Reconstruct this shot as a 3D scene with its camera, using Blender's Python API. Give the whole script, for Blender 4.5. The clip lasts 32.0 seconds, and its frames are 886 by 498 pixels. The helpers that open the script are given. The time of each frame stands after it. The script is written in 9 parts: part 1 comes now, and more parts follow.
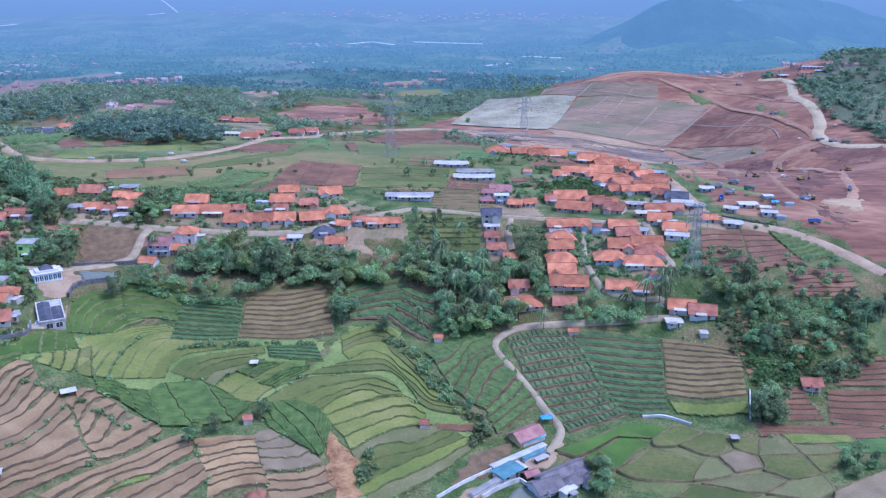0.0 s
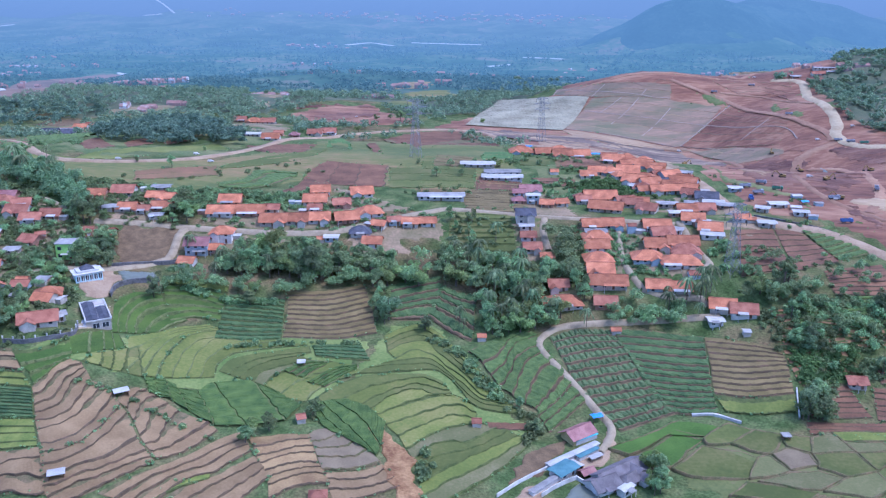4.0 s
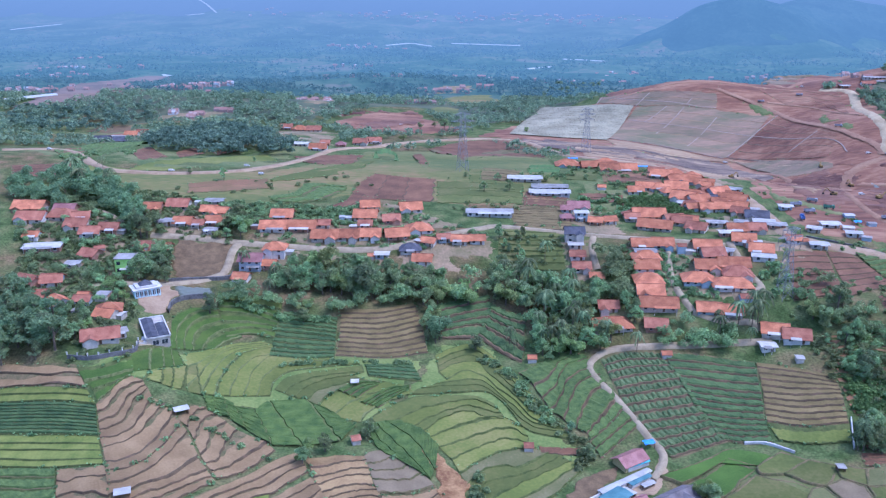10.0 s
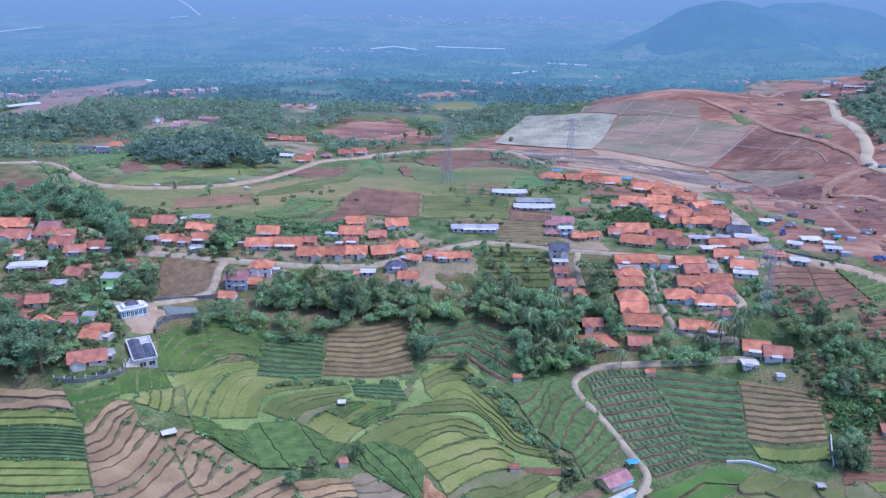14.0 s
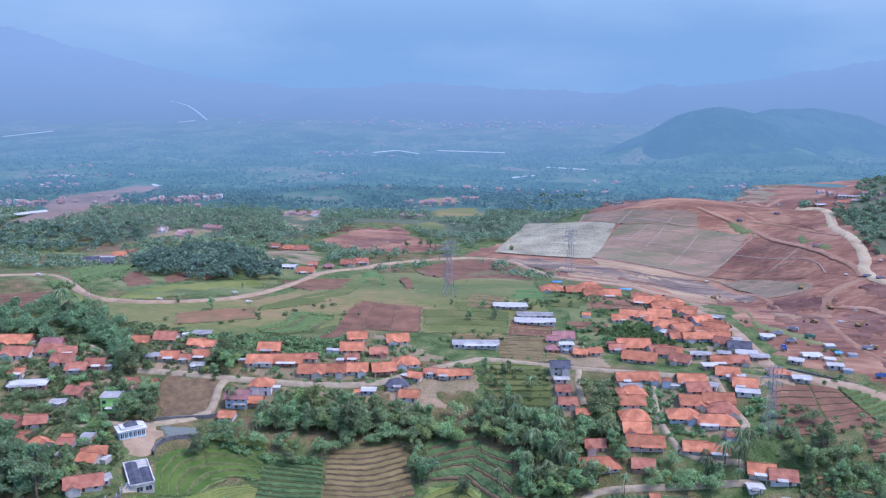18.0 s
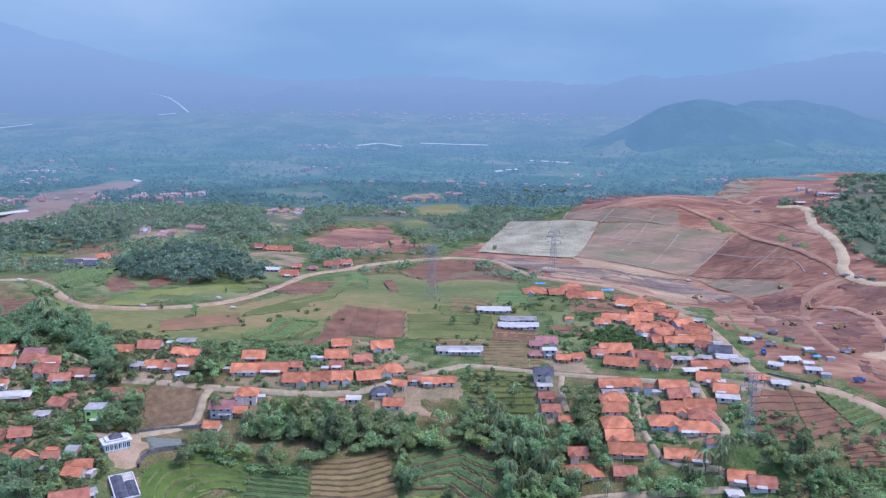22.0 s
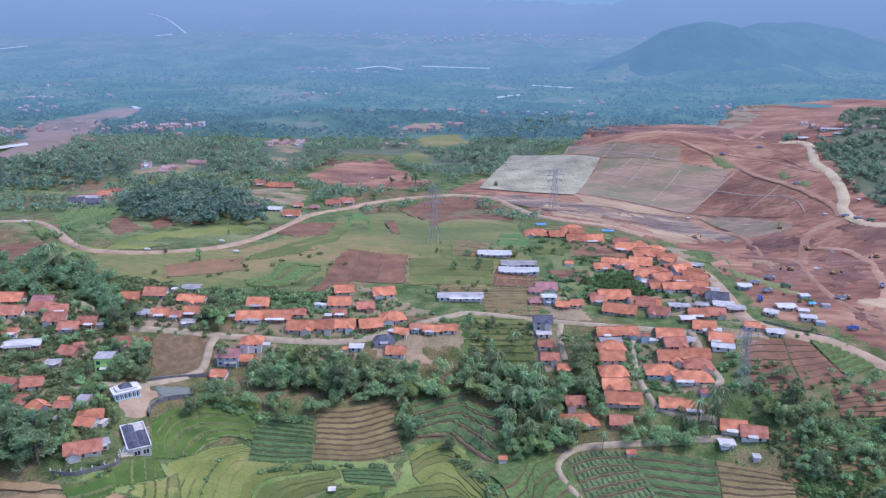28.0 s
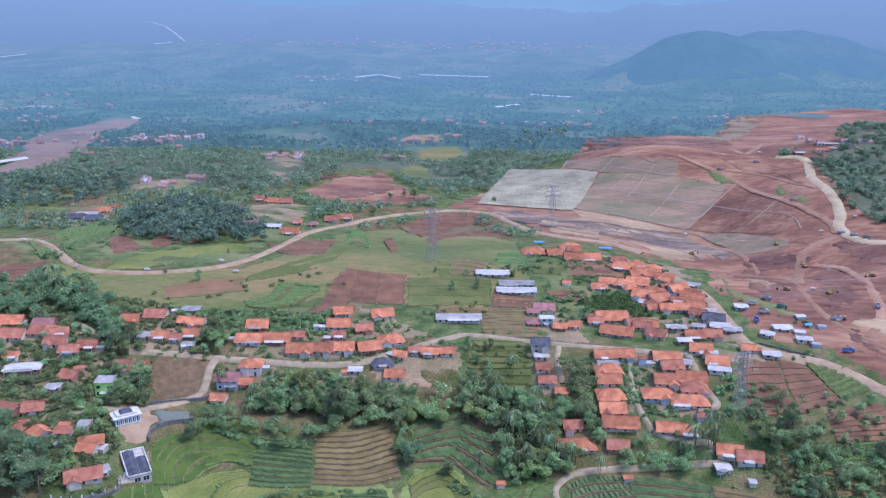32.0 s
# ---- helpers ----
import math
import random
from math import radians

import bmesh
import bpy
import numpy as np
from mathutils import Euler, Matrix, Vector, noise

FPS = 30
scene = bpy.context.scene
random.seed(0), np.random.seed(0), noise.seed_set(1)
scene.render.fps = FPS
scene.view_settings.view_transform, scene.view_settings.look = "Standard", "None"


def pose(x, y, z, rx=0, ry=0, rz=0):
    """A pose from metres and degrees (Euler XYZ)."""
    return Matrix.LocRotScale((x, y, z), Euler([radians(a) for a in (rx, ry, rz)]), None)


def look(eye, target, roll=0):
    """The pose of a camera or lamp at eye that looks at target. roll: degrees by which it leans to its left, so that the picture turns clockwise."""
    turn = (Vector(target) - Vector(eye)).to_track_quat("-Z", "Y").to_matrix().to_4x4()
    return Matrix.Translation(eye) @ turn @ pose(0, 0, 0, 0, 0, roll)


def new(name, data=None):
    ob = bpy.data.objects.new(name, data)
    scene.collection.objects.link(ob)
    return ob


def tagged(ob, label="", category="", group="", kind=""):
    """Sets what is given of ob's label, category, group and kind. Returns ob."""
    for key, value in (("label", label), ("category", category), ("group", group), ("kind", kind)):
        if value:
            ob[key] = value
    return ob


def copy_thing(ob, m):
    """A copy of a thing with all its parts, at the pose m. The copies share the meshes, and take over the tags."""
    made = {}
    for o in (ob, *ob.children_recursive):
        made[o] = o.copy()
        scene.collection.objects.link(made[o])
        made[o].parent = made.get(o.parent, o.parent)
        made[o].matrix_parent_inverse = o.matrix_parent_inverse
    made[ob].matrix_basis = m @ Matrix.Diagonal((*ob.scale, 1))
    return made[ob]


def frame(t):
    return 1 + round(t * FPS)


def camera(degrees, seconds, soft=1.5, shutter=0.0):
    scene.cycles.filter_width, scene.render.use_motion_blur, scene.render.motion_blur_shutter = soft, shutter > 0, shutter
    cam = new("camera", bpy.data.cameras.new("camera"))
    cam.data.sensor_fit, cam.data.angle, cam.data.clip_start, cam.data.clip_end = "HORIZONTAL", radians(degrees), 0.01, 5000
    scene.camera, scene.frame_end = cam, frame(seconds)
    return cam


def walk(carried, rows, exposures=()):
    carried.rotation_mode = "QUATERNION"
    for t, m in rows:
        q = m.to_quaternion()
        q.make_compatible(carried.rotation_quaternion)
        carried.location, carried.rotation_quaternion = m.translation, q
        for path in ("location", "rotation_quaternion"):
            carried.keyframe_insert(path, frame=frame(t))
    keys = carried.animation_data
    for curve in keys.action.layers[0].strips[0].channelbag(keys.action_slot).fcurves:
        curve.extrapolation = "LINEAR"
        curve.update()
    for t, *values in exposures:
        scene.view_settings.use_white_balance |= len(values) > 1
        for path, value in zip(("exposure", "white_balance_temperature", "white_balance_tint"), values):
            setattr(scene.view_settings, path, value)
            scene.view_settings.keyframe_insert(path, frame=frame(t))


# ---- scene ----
cam = camera(53.5, 32.0, soft=1.3)
METRES, EYE, TILT, LEAN, TURN = 85.0, 140.0, -18.0, 0.0, 0.0
ROWS = [
    (0.0, 0.0, 0.0, 0.0, 0.0, 0.0, 0.0),
    (0.5, -0.0305, -0.0004, -0.0014, 0.29, -0.05, -0.05),
    (1.0, -0.0566, -0.0022, -0.0025, 0.17, -0.07, -0.04),
    (1.5, -0.0833, -0.0041, -0.0031, -0.11, -0.06, 0.04),
    (2.0, -0.1124, -0.0037, -0.0047, -0.04, -0.04, 0.02),
    (2.5, -0.1417, -0.0038, -0.0056, 0.27, -0.02, -0.1),
    (3.0, -0.1711, -0.0058, -0.0082, 0.38, 0.03, -0.14),
    (3.5, -0.1985, -0.0084, -0.0073, 0.07, 0.09, -0.09),
    (5.5, -0.3002, -0.0171, 0.0006, -1.38, -0.07, 0.42),
    (6.0, -0.3053, -0.0154, 0.0102, 0.23, -0.04, 0.13),
    (6.5, -0.3053, -0.0208, 0.0214, 1.33, -0.03, -0.24),
    (7.0, -0.3061, -0.026, 0.0324, 1.87, -0.02, -0.48),
    (7.5, -0.3063, -0.0298, 0.044, 2.05, -0.01, -0.6),
    (8.0, -0.306, -0.0339, 0.0564, 2.1, -0.01, -0.64),
    (8.5, -0.3048, -0.0376, 0.0684, 2.08, -0.03, -0.66),
    (9.0, -0.3057, -0.0419, 0.0786, 1.99, -0.04, -0.63),
    (9.5, -0.3065, -0.0464, 0.0887, 1.91, -0.04, -0.63),
    (10.0, -0.3049, -0.0496, 0.1005, 1.87, -0.08, -0.62),
    (10.5, -0.3055, -0.0557, 0.1118, 1.7, -0.04, -0.61),
    (11.0, -0.3061, -0.0589, 0.1223, 1.4, -0.02, -0.56),
    (11.5, -0.3044, -0.0632, 0.1334, 1.28, -0.0, -0.53),
    (12.0, -0.3047, -0.067, 0.1456, 1.21, -0.05, -0.52),
    (12.5, -0.3047, -0.0718, 0.1558, 1.02, -0.03, -0.46),
    (13.0, -0.3048, -0.0766, 0.168, 0.93, -0.02, -0.43),
    (13.5, -0.3065, -0.0798, 0.1784, 0.95, -0.02, -0.44),
    (14.0, -0.3077, -0.0852, 0.1894, 0.9, -0.01, -0.43),
    (14.5, -0.3053, -0.0885, 0.2031, 0.9, 0.05, -0.46),
    (16.5, -0.307, -0.1056, 0.2514, 0.96, -0.59, -0.49),
    (17.0, -0.3069, -0.1125, 0.2699, 1.01, 4.48, -0.45),
    (17.5, -0.3084, -0.1173, 0.2808, 1.04, 6.06, -0.49),
    (18.0, -0.3075, -0.1213, 0.2932, 0.97, 6.4, -0.43),
    (18.5, -0.307, -0.1263, 0.3064, 0.9, 6.27, -0.38),
    (19.0, -0.3068, -0.1309, 0.3195, 0.85, 6.18, -0.44),
    (19.5, -0.3075, -0.136, 0.3301, 0.67, 5.93, -0.37),
    (20.0, -0.31, -0.1404, 0.343, 0.25, 5.92, -0.24),
    (20.5, -0.3089, -0.1446, 0.3546, 0.2, 5.89, -0.15),
    (21.0, -0.3103, -0.1502, 0.3666, 0.09, 5.88, -0.12),
    (21.5, -0.3074, -0.1546, 0.3812, 0.02, 5.85, -0.12),
    (22.0, -0.306, -0.1594, 0.3912, -0.05, 5.77, -0.04),
    (22.5, -0.3082, -0.1639, 0.4056, 0.01, 5.72, -0.09),
    (23.0, -0.3041, -0.1683, 0.4166, 0.02, 5.64, -0.1),
    (23.5, -0.3067, -0.1692, 0.4288, -0.02, 1.94, -0.11),
    (24.0, -0.3079, -0.1727, 0.4405, 0.03, 0.78, -0.13),
    (24.5, -0.3076, -0.1771, 0.457, 0.1, 0.45, -0.19),
    (25.0, -0.3077, -0.1821, 0.4702, 0.22, 0.49, -0.22),
    (25.5, -0.3072, -0.1871, 0.4838, 0.21, 0.52, -0.19),
    (27.5, -0.3077, -0.2055, 0.54, 0.07, 0.61, -0.14),
    (28.0, -0.3071, -0.2103, 0.5515, 0.02, 0.64, -0.1),
    (28.5, -0.3061, -0.2146, 0.5658, 0.04, 0.69, -0.12),
    (29.0, -0.3076, -0.2188, 0.5776, -0.03, 0.75, -0.09),
    (29.5, -0.3059, -0.2247, 0.5902, -0.06, 0.8, -0.07),
    (30.0, -0.3052, -0.2286, 0.6042, -0.07, 0.92, -0.13),
    (30.5, -0.3085, -0.2319, 0.6127, -0.02, 0.9, -0.07),
    (31.0, -0.3066, -0.2374, 0.6286, 0.01, 0.97, -0.13),
    (31.5, -0.3045, -0.2406, 0.6412, 0.01, 0.94, -0.1),
    (32.0, -0.3054, -0.2452, 0.6514, -0.07, 1.01, -0.07),
]
walk(cam, [(t, pose(0, 0, EYE, TILT, LEAN, TURN) @ pose(METRES * x, METRES * y, METRES * z, 90 + pitch, roll, yaw)) for t, x, y, z, yaw, pitch, roll in ROWS], exposures=((0.0, 1.37, 4880, 27), (14.0, 1.37, 4960, 27), (19.0, 1.36, 5370, 27), (24.0, 1.33, 5480, 27), (32.0, 1.32, 5400, 27)))

# ---- light ----
SUN_UP, SUN_ROUND = 62.0, 100.0  # degrees above the horizon, and clockwise from straight ahead
world = bpy.data.worlds.new("sky")
world.use_nodes = True
scene.world = world
wn = world.node_tree
sky = wn.nodes.new("ShaderNodeTexSky")
sky.sky_type, sky.sun_disc = "NISHITA", False
sky.sun_elevation, sky.sun_rotation = radians(SUN_UP), radians(SUN_ROUND)
sky.dust_density, sky.air_density, sky.ozone_density = 1.5, 1.0, 1.0
coord, split = wn.nodes.new("ShaderNodeTexCoord"), wn.nodes.new("ShaderNodeSeparateXYZ")
wn.links.new(coord.outputs["Generated"], split.inputs[0])
haze, veil, wisps, soft_wisps = (wn.nodes.new("ShaderNode" + k) for k in ("MapRange", "Mix", "TexNoise", "ValToRGB"))
haze.interpolation_type = "SMOOTHSTEP"
haze.inputs[1].default_value, haze.inputs[2].default_value = 0.02, 0.42
veil.data_type = "RGBA"
wn.links.new(split.outputs[2], haze.inputs[0])
wn.links.new(haze.outputs[0], veil.inputs[0])
wisps.inputs["Scale"].default_value, wisps.inputs["Detail"].default_value = 3.0, 6
stretch = wn.nodes.new("ShaderNodeVectorMath")
stretch.operation = "MULTIPLY"
stretch.inputs[1].default_value = (1, 1, 3.5)
wn.links.new(coord.outputs["Generated"], stretch.inputs[0])
wn.links.new(stretch.outputs[0], wisps.inputs["Vector"])
wn.links.new(wisps.outputs[0], soft_wisps.inputs[0])
soft_wisps.color_ramp.elements[0].position, soft_wisps.color_ramp.elements[1].position = 0.45, 0.75
soft_wisps.color_ramp.elements[0].color = (0.63, 1.09, 1.52, 1)  # the hazy air low over the hills
soft_wisps.color_ramp.elements[1].color = (0.90, 1.34, 1.70, 1)
wn.links.new(soft_wisps.outputs[0], veil.inputs[6])
wn.links.new(sky.outputs[0], veil.inputs[7])
wn.links.new(veil.outputs[2], wn.nodes["Background"].inputs[0])
wn.nodes["Background"].inputs[1].default_value = 0.15
sun = new("sun", bpy.data.lights.new("sun", "SUN"))
sun.data.energy, sun.data.angle, sun.data.color = 0.8, radians(8.0), (1.0, 0.95, 0.87)
away = Vector((math.sin(radians(SUN_ROUND)) * math.cos(radians(SUN_UP)), math.cos(radians(SUN_ROUND)) * math.cos(radians(SUN_UP)), math.sin(radians(SUN_UP))))
sun.matrix_world = look(away * 500, (0, 0, 0))


# ---- materials ----
def nodes(name):
    m = bpy.data.materials.new(name)
    m.use_nodes = True
    return m, m.node_tree, m.node_tree.nodes["Principled BSDF"]


def surface(name, dark, light, scale=0.5, fine=4.0, rough=0.9, bump=0.3, metal=0.0, third=None, vary=0.0, depth=0.1, along=None):
    """A weathered surface: two sizes of noise between two or three colours, and relief."""
    m, nt, bsdf = nodes(name)
    n, l = nt.nodes, nt.links
    geo = n.new("ShaderNodeNewGeometry")
    big, small = n.new("ShaderNodeTexNoise"), n.new("ShaderNodeTexNoise")
    for t, s, d in ((big, scale, 4), (small, fine, 3)):
        t.inputs["Scale"].default_value, t.inputs["Detail"].default_value = s, d
        if along:
            squeeze = n.new("ShaderNodeVectorMath")
            squeeze.operation = "MULTIPLY"
            squeeze.inputs[1].default_value = along
            l.new(geo.outputs["Position"], squeeze.inputs[0])
            l.new(squeeze.outputs[0], t.inputs["Vector"])
        else:
            l.new(geo.outputs["Position"], t.inputs["Vector"])
    blend = n.new("ShaderNodeMath")
    blend.operation = "MULTIPLY_ADD"
    blend.inputs[1].default_value, blend.inputs[2].default_value = 0.55, -0.27
    l.new(small.outputs[0], blend.inputs[0])
    add = n.new("ShaderNodeMath")
    l.new(big.outputs[0], add.inputs[0])
    l.new(blend.outputs[0], add.inputs[1])
    ramp = n.new("ShaderNodeValToRGB")
    e = ramp.color_ramp.elements
    e[0].position, e[1].position = 0.3, 0.72
    e[0].color, e[1].color = (*dark, 1), (*light, 1)
    if third:
        k = e.new(0.52)
        k.color = (*third, 1)
    l.new(add.outputs[0], ramp.inputs[0])
    out = ramp.outputs[0]
    if vary:
        info, hsv, val = n.new("ShaderNodeObjectInfo"), n.new("ShaderNodeHueSaturation"), n.new("ShaderNodeMapRange")
        val.inputs[3].default_value, val.inputs[4].default_value = 1 - vary, 1 + vary
        l.new(info.outputs["Random"], val.inputs[0])
        l.new(val.outputs[0], hsv.inputs["Value"])
        l.new(out, hsv.inputs["Color"])
        out = hsv.outputs[0]
    l.new(out, bsdf.inputs["Base Color"])
    bsdf.inputs["Roughness"].default_value, bsdf.inputs["Metallic"].default_value = rough, metal
    bsdf.inputs["Specular IOR Level"].default_value = 0.25
    if bump:
        b = n.new("ShaderNodeBump")
        b.inputs["Strength"].default_value, b.inputs["Distance"].default_value = bump, depth
        l.new(small.outputs[0], b.inputs["Height"])
        l.new(b.outputs[0], bsdf.inputs["Normal"])
    return m


M = {
    "tread_soil": surface("pale_dry_earth", (0.192, 0.122, 0.054), (0.295, 0.197, 0.092), 0.12, 1.6, third=(0.24, 0.157, 0.071), vary=0.14),
    "tread_mud": surface("grey_mud", (0.155, 0.116, 0.064), (0.235, 0.178, 0.098), 0.12, 1.6, vary=0.14),
    "tread_straw": surface("stubble", (0.20, 0.122, 0.053), (0.35, 0.235, 0.1), 0.15, 1.8, vary=0.2),
    "tread_dry": surface("dry_bed", (0.122, 0.094, 0.031), (0.212, 0.155, 0.062), 0.15, 1.8, vary=0.14),
    "tread_clay": surface("red_clay", (0.11, 0.054, 0.028), (0.215, 0.108, 0.054), 0.1, 1.2, vary=0.12),
    "tread_claygrass": surface("weedy_clay", (0.13, 0.10, 0.038), (0.26, 0.13, 0.064), 0.05, 1.0, third=(0.20, 0.115, 0.05), vary=0.14),
    "tread_lime": surface("lime_crop", (0.105, 0.138, 0.024), (0.205, 0.218, 0.048), 0.2, 1.5, vary=0.12),
    "tread_pale": surface("pale_rice", (0.102, 0.126, 0.024), (0.215, 0.197, 0.058), 0.05, 0.9, third=(0.148, 0.164, 0.034), vary=0.14),
    "tread_olive": surface("olive_paddy", (0.076, 0.094, 0.021), (0.152, 0.14, 0.045), 0.05, 0.7, third=(0.104, 0.116, 0.027), vary=0.12),
    "tread_green": surface("young_rice", (0.05, 0.11, 0.025), (0.115, 0.19, 0.05), 0.1, 1.5, vary=0.1),
    "bank_grass": surface("bank_grass", (0.048, 0.066, 0.016), (0.12, 0.135, 0.038), 0.4, 2.5, bump=0.6),
    "bank_earth": surface("bank_earth", (0.07, 0.046, 0.028), (0.155, 0.095, 0.057), 0.3, 2.0, third=(0.10, 0.072, 0.036), bump=0.6),
    "tread_fallow": surface("fallow_bed", (0.112, 0.116, 0.038), (0.195, 0.17, 0.076), 0.08, 1.2, third=(0.142, 0.136, 0.05), vary=0.14),
    "tread_rice": surface("deep_green_rice", (0.042, 0.08, 0.012), (0.092, 0.138, 0.022), 0.1, 2.0, bump=0.6, vary=0.12),
    "tread_bright": surface("bright_green_rice", (0.046, 0.09, 0.013), (0.084, 0.145, 0.022), 0.07, 2.0, bump=0.5, vary=0.08),
    "bank_pale": surface("pale_bund_grass", (0.08, 0.105, 0.028), (0.18, 0.188, 0.068), 0.4, 2.5, bump=0.6),
    "bank_mixed": surface("bank_mixed", (0.07, 0.08, 0.025), (0.20, 0.14, 0.07), 0.25, 2.0, bump=0.6),
    "crop_dark": surface("dark_leaf_crop", (0.046, 0.085, 0.018), (0.108, 0.155, 0.034), 0.25, 3.0, bump=0.8, vary=0.12, depth=0.3),
    "crop_teal": surface("cabbage_crop", (0.045, 0.085, 0.028), (0.10, 0.15, 0.046), 0.25, 3.0, bump=0.8, vary=0.12, depth=0.3),
    "crop_pale": surface("pale_seedlings", (0.065, 0.105, 0.036), (0.145, 0.185, 0.07), 0.4, 3.0, bump=0.8, vary=0.12, depth=0.3),
    "crop_green": surface("green_crop", (0.055, 0.095, 0.024), (0.125, 0.172, 0.045), 0.5, 3.0, bump=0.8, vary=0.15, depth=0.3),
    "soil_brown": surface("brown_soil", (0.10, 0.066, 0.032), (0.19, 0.126, 0.062), 0.3, 2.5),
    "dirt": surface("dirt_road", (0.25, 0.165, 0.095), (0.38, 0.275, 0.165), 0.15, 1.5, bump=0.2),
    "haul": surface("haul_road", (0.30, 0.22, 0.12), (0.45, 0.36, 0.215), 0.1, 0.8, bump=0.2),
    "pave": surface("concrete_lane", (0.24, 0.185, 0.11), (0.37, 0.295, 0.18), 0.3, 2.0, bump=0.15),
    "roof_o": surface("orange_tiles", (0.27, 0.098, 0.048), (0.50, 0.205, 0.10), 0.3, 3.0, rough=0.8, bump=0.6, third=(0.40, 0.145, 0.066), vary=0.28),
    "roof_r": surface("old_red_tiles", (0.22, 0.075, 0.043), (0.38, 0.16, 0.092), 0.35, 5.0, rough=0.8, bump=0.6, vary=0.2),
    "roof_g": surface("grey_sheet_roof", (0.20, 0.185, 0.16), (0.37, 0.345, 0.305), 0.3, 3.0, rough=0.6, bump=0.2, vary=0.22),
    "roof_w": surface("white_sheet_roof", (0.34, 0.32, 0.275), (0.51, 0.485, 0.425), 0.3, 3.0, rough=0.55, bump=0.15, vary=0.14),
    "roof_d": surface("dark_slate_roof", (0.045, 0.045, 0.052), (0.105, 0.105, 0.12), 0.4, 5.0, rough=0.7, bump=0.4, vary=0.1),
    "roof_p": surface("purple_grey_tiles", (0.105, 0.09, 0.086), (0.19, 0.165, 0.158), 0.4, 5.0, rough=0.75, bump=0.5, vary=0.08),
    "roof_t": surface("turquoise_sheet", (0.06, 0.15, 0.155), (0.11, 0.22, 0.225), 0.4, 3.0, rough=0.5, bump=0.15),
    "roof_b": surface("blue_sheet", (0.10, 0.22, 0.48), (0.22, 0.38, 0.62), 0.4, 3.0, rough=0.5, bump=0.15),
    "roof_m": surface("maroon_sheet", (0.22, 0.092, 0.08), (0.34, 0.165, 0.14), 0.4, 3.0, rough=0.6, bump=0.2, vary=0.1),
    "roof_c": surface("cyan_sheet", (0.07, 0.40, 0.46), (0.15, 0.55, 0.60), 0.4, 3.0, rough=0.5, bump=0.15),
    "wall_yellow": surface("ochre_plaster", (0.36, 0.27, 0.10), (0.50, 0.40, 0.18), 0.4, 3.0, bump=0.1),
    "wall_white": surface("white_plaster", (0.43, 0.405, 0.36), (0.67, 0.645, 0.585), 0.4, 3.0, bump=0.1, vary=0.1),
    "wall_cream": surface("cream_plaster", (0.36, 0.31, 0.25), (0.56, 0.50, 0.41), 0.4, 3.0, bump=0.1, vary=0.15),
    "wall_blue": surface("light_blue_plaster", (0.28, 0.34, 0.36), (0.42, 0.49, 0.51), 0.4, 3.0, bump=0.1, vary=0.1),
    "wall_green": surface("lime_green_plaster", (0.28, 0.52, 0.10), (0.42, 0.70, 0.20), 0.4, 3.0, bump=0.1),
    "wall_brick": surface("bare_brick", (0.28, 0.14, 0.09), (0.45, 0.27, 0.19), 0.4, 4.0, bump=0.3, vary=0.15),
    "glass": surface("dark_window_glass", (0.02, 0.025, 0.03), (0.05, 0.06, 0.07), 0.5, 2.0, rough=0.1, bump=0.0),
    "wood": surface("brown_door_wood", (0.09, 0.05, 0.03), (0.20, 0.12, 0.07), 0.6, 6.0, rough=0.7, bump=0.2, vary=0.2),
    "bark": surface("bark", (0.07, 0.05, 0.035), (0.19, 0.15, 0.11), 0.8, 6.0, bump=0.6),
    "stone": surface("grey_stone_wall", (0.09, 0.085, 0.08), (0.19, 0.18, 0.17), 0.6, 2.0, bump=0.8, depth=0.2),
    "turquoise": surface("pale_turquoise_paint", (0.45, 0.62, 0.64), (0.62, 0.78, 0.80), 0.5, 3.0, bump=0.1),
    "tarp": surface("blue_tarpaulin", (0.04, 0.20, 0.52), (0.10, 0.36, 0.70), 0.5, 2.0, rough=0.5, bump=0.4),
    "yellow": surface("worn_yellow_paint", (0.23, 0.14, 0.045), (0.36, 0.235, 0.075), 0.6, 3.0, rough=0.6, bump=0.1),
    "truck_green": surface("green_truck_paint", (0.06, 0.16, 0.10), (0.12, 0.26, 0.17), 0.6, 3.0, rough=0.5, bump=0.1),
    "truck_blue": surface("blue_truck_paint", (0.07, 0.12, 0.27), (0.12, 0.19, 0.37), 0.6, 3.0, rough=0.5, bump=0.1),
    "truck_grey": surface("dusty_grey_paint", (0.22, 0.22, 0.23), (0.40, 0.40, 0.41), 0.6, 3.0, rough=0.5, bump=0.1),
    "rubber": surface("black_rubber", (0.02, 0.02, 0.02), (0.05, 0.05, 0.05), 0.6, 3.0, bump=0.1),
    "water": surface("still_muddy_water", (0.11, 0.12, 0.085), (0.16, 0.17, 0.12), 0.1, 0.5, rough=0.3, bump=0.05),
    "steel": surface("galvanised_steel", (0.20, 0.20, 0.20), (0.34, 0.34, 0.34), 0.4, 3.0, rough=0.55, bump=0.0, metal=0.2),
}


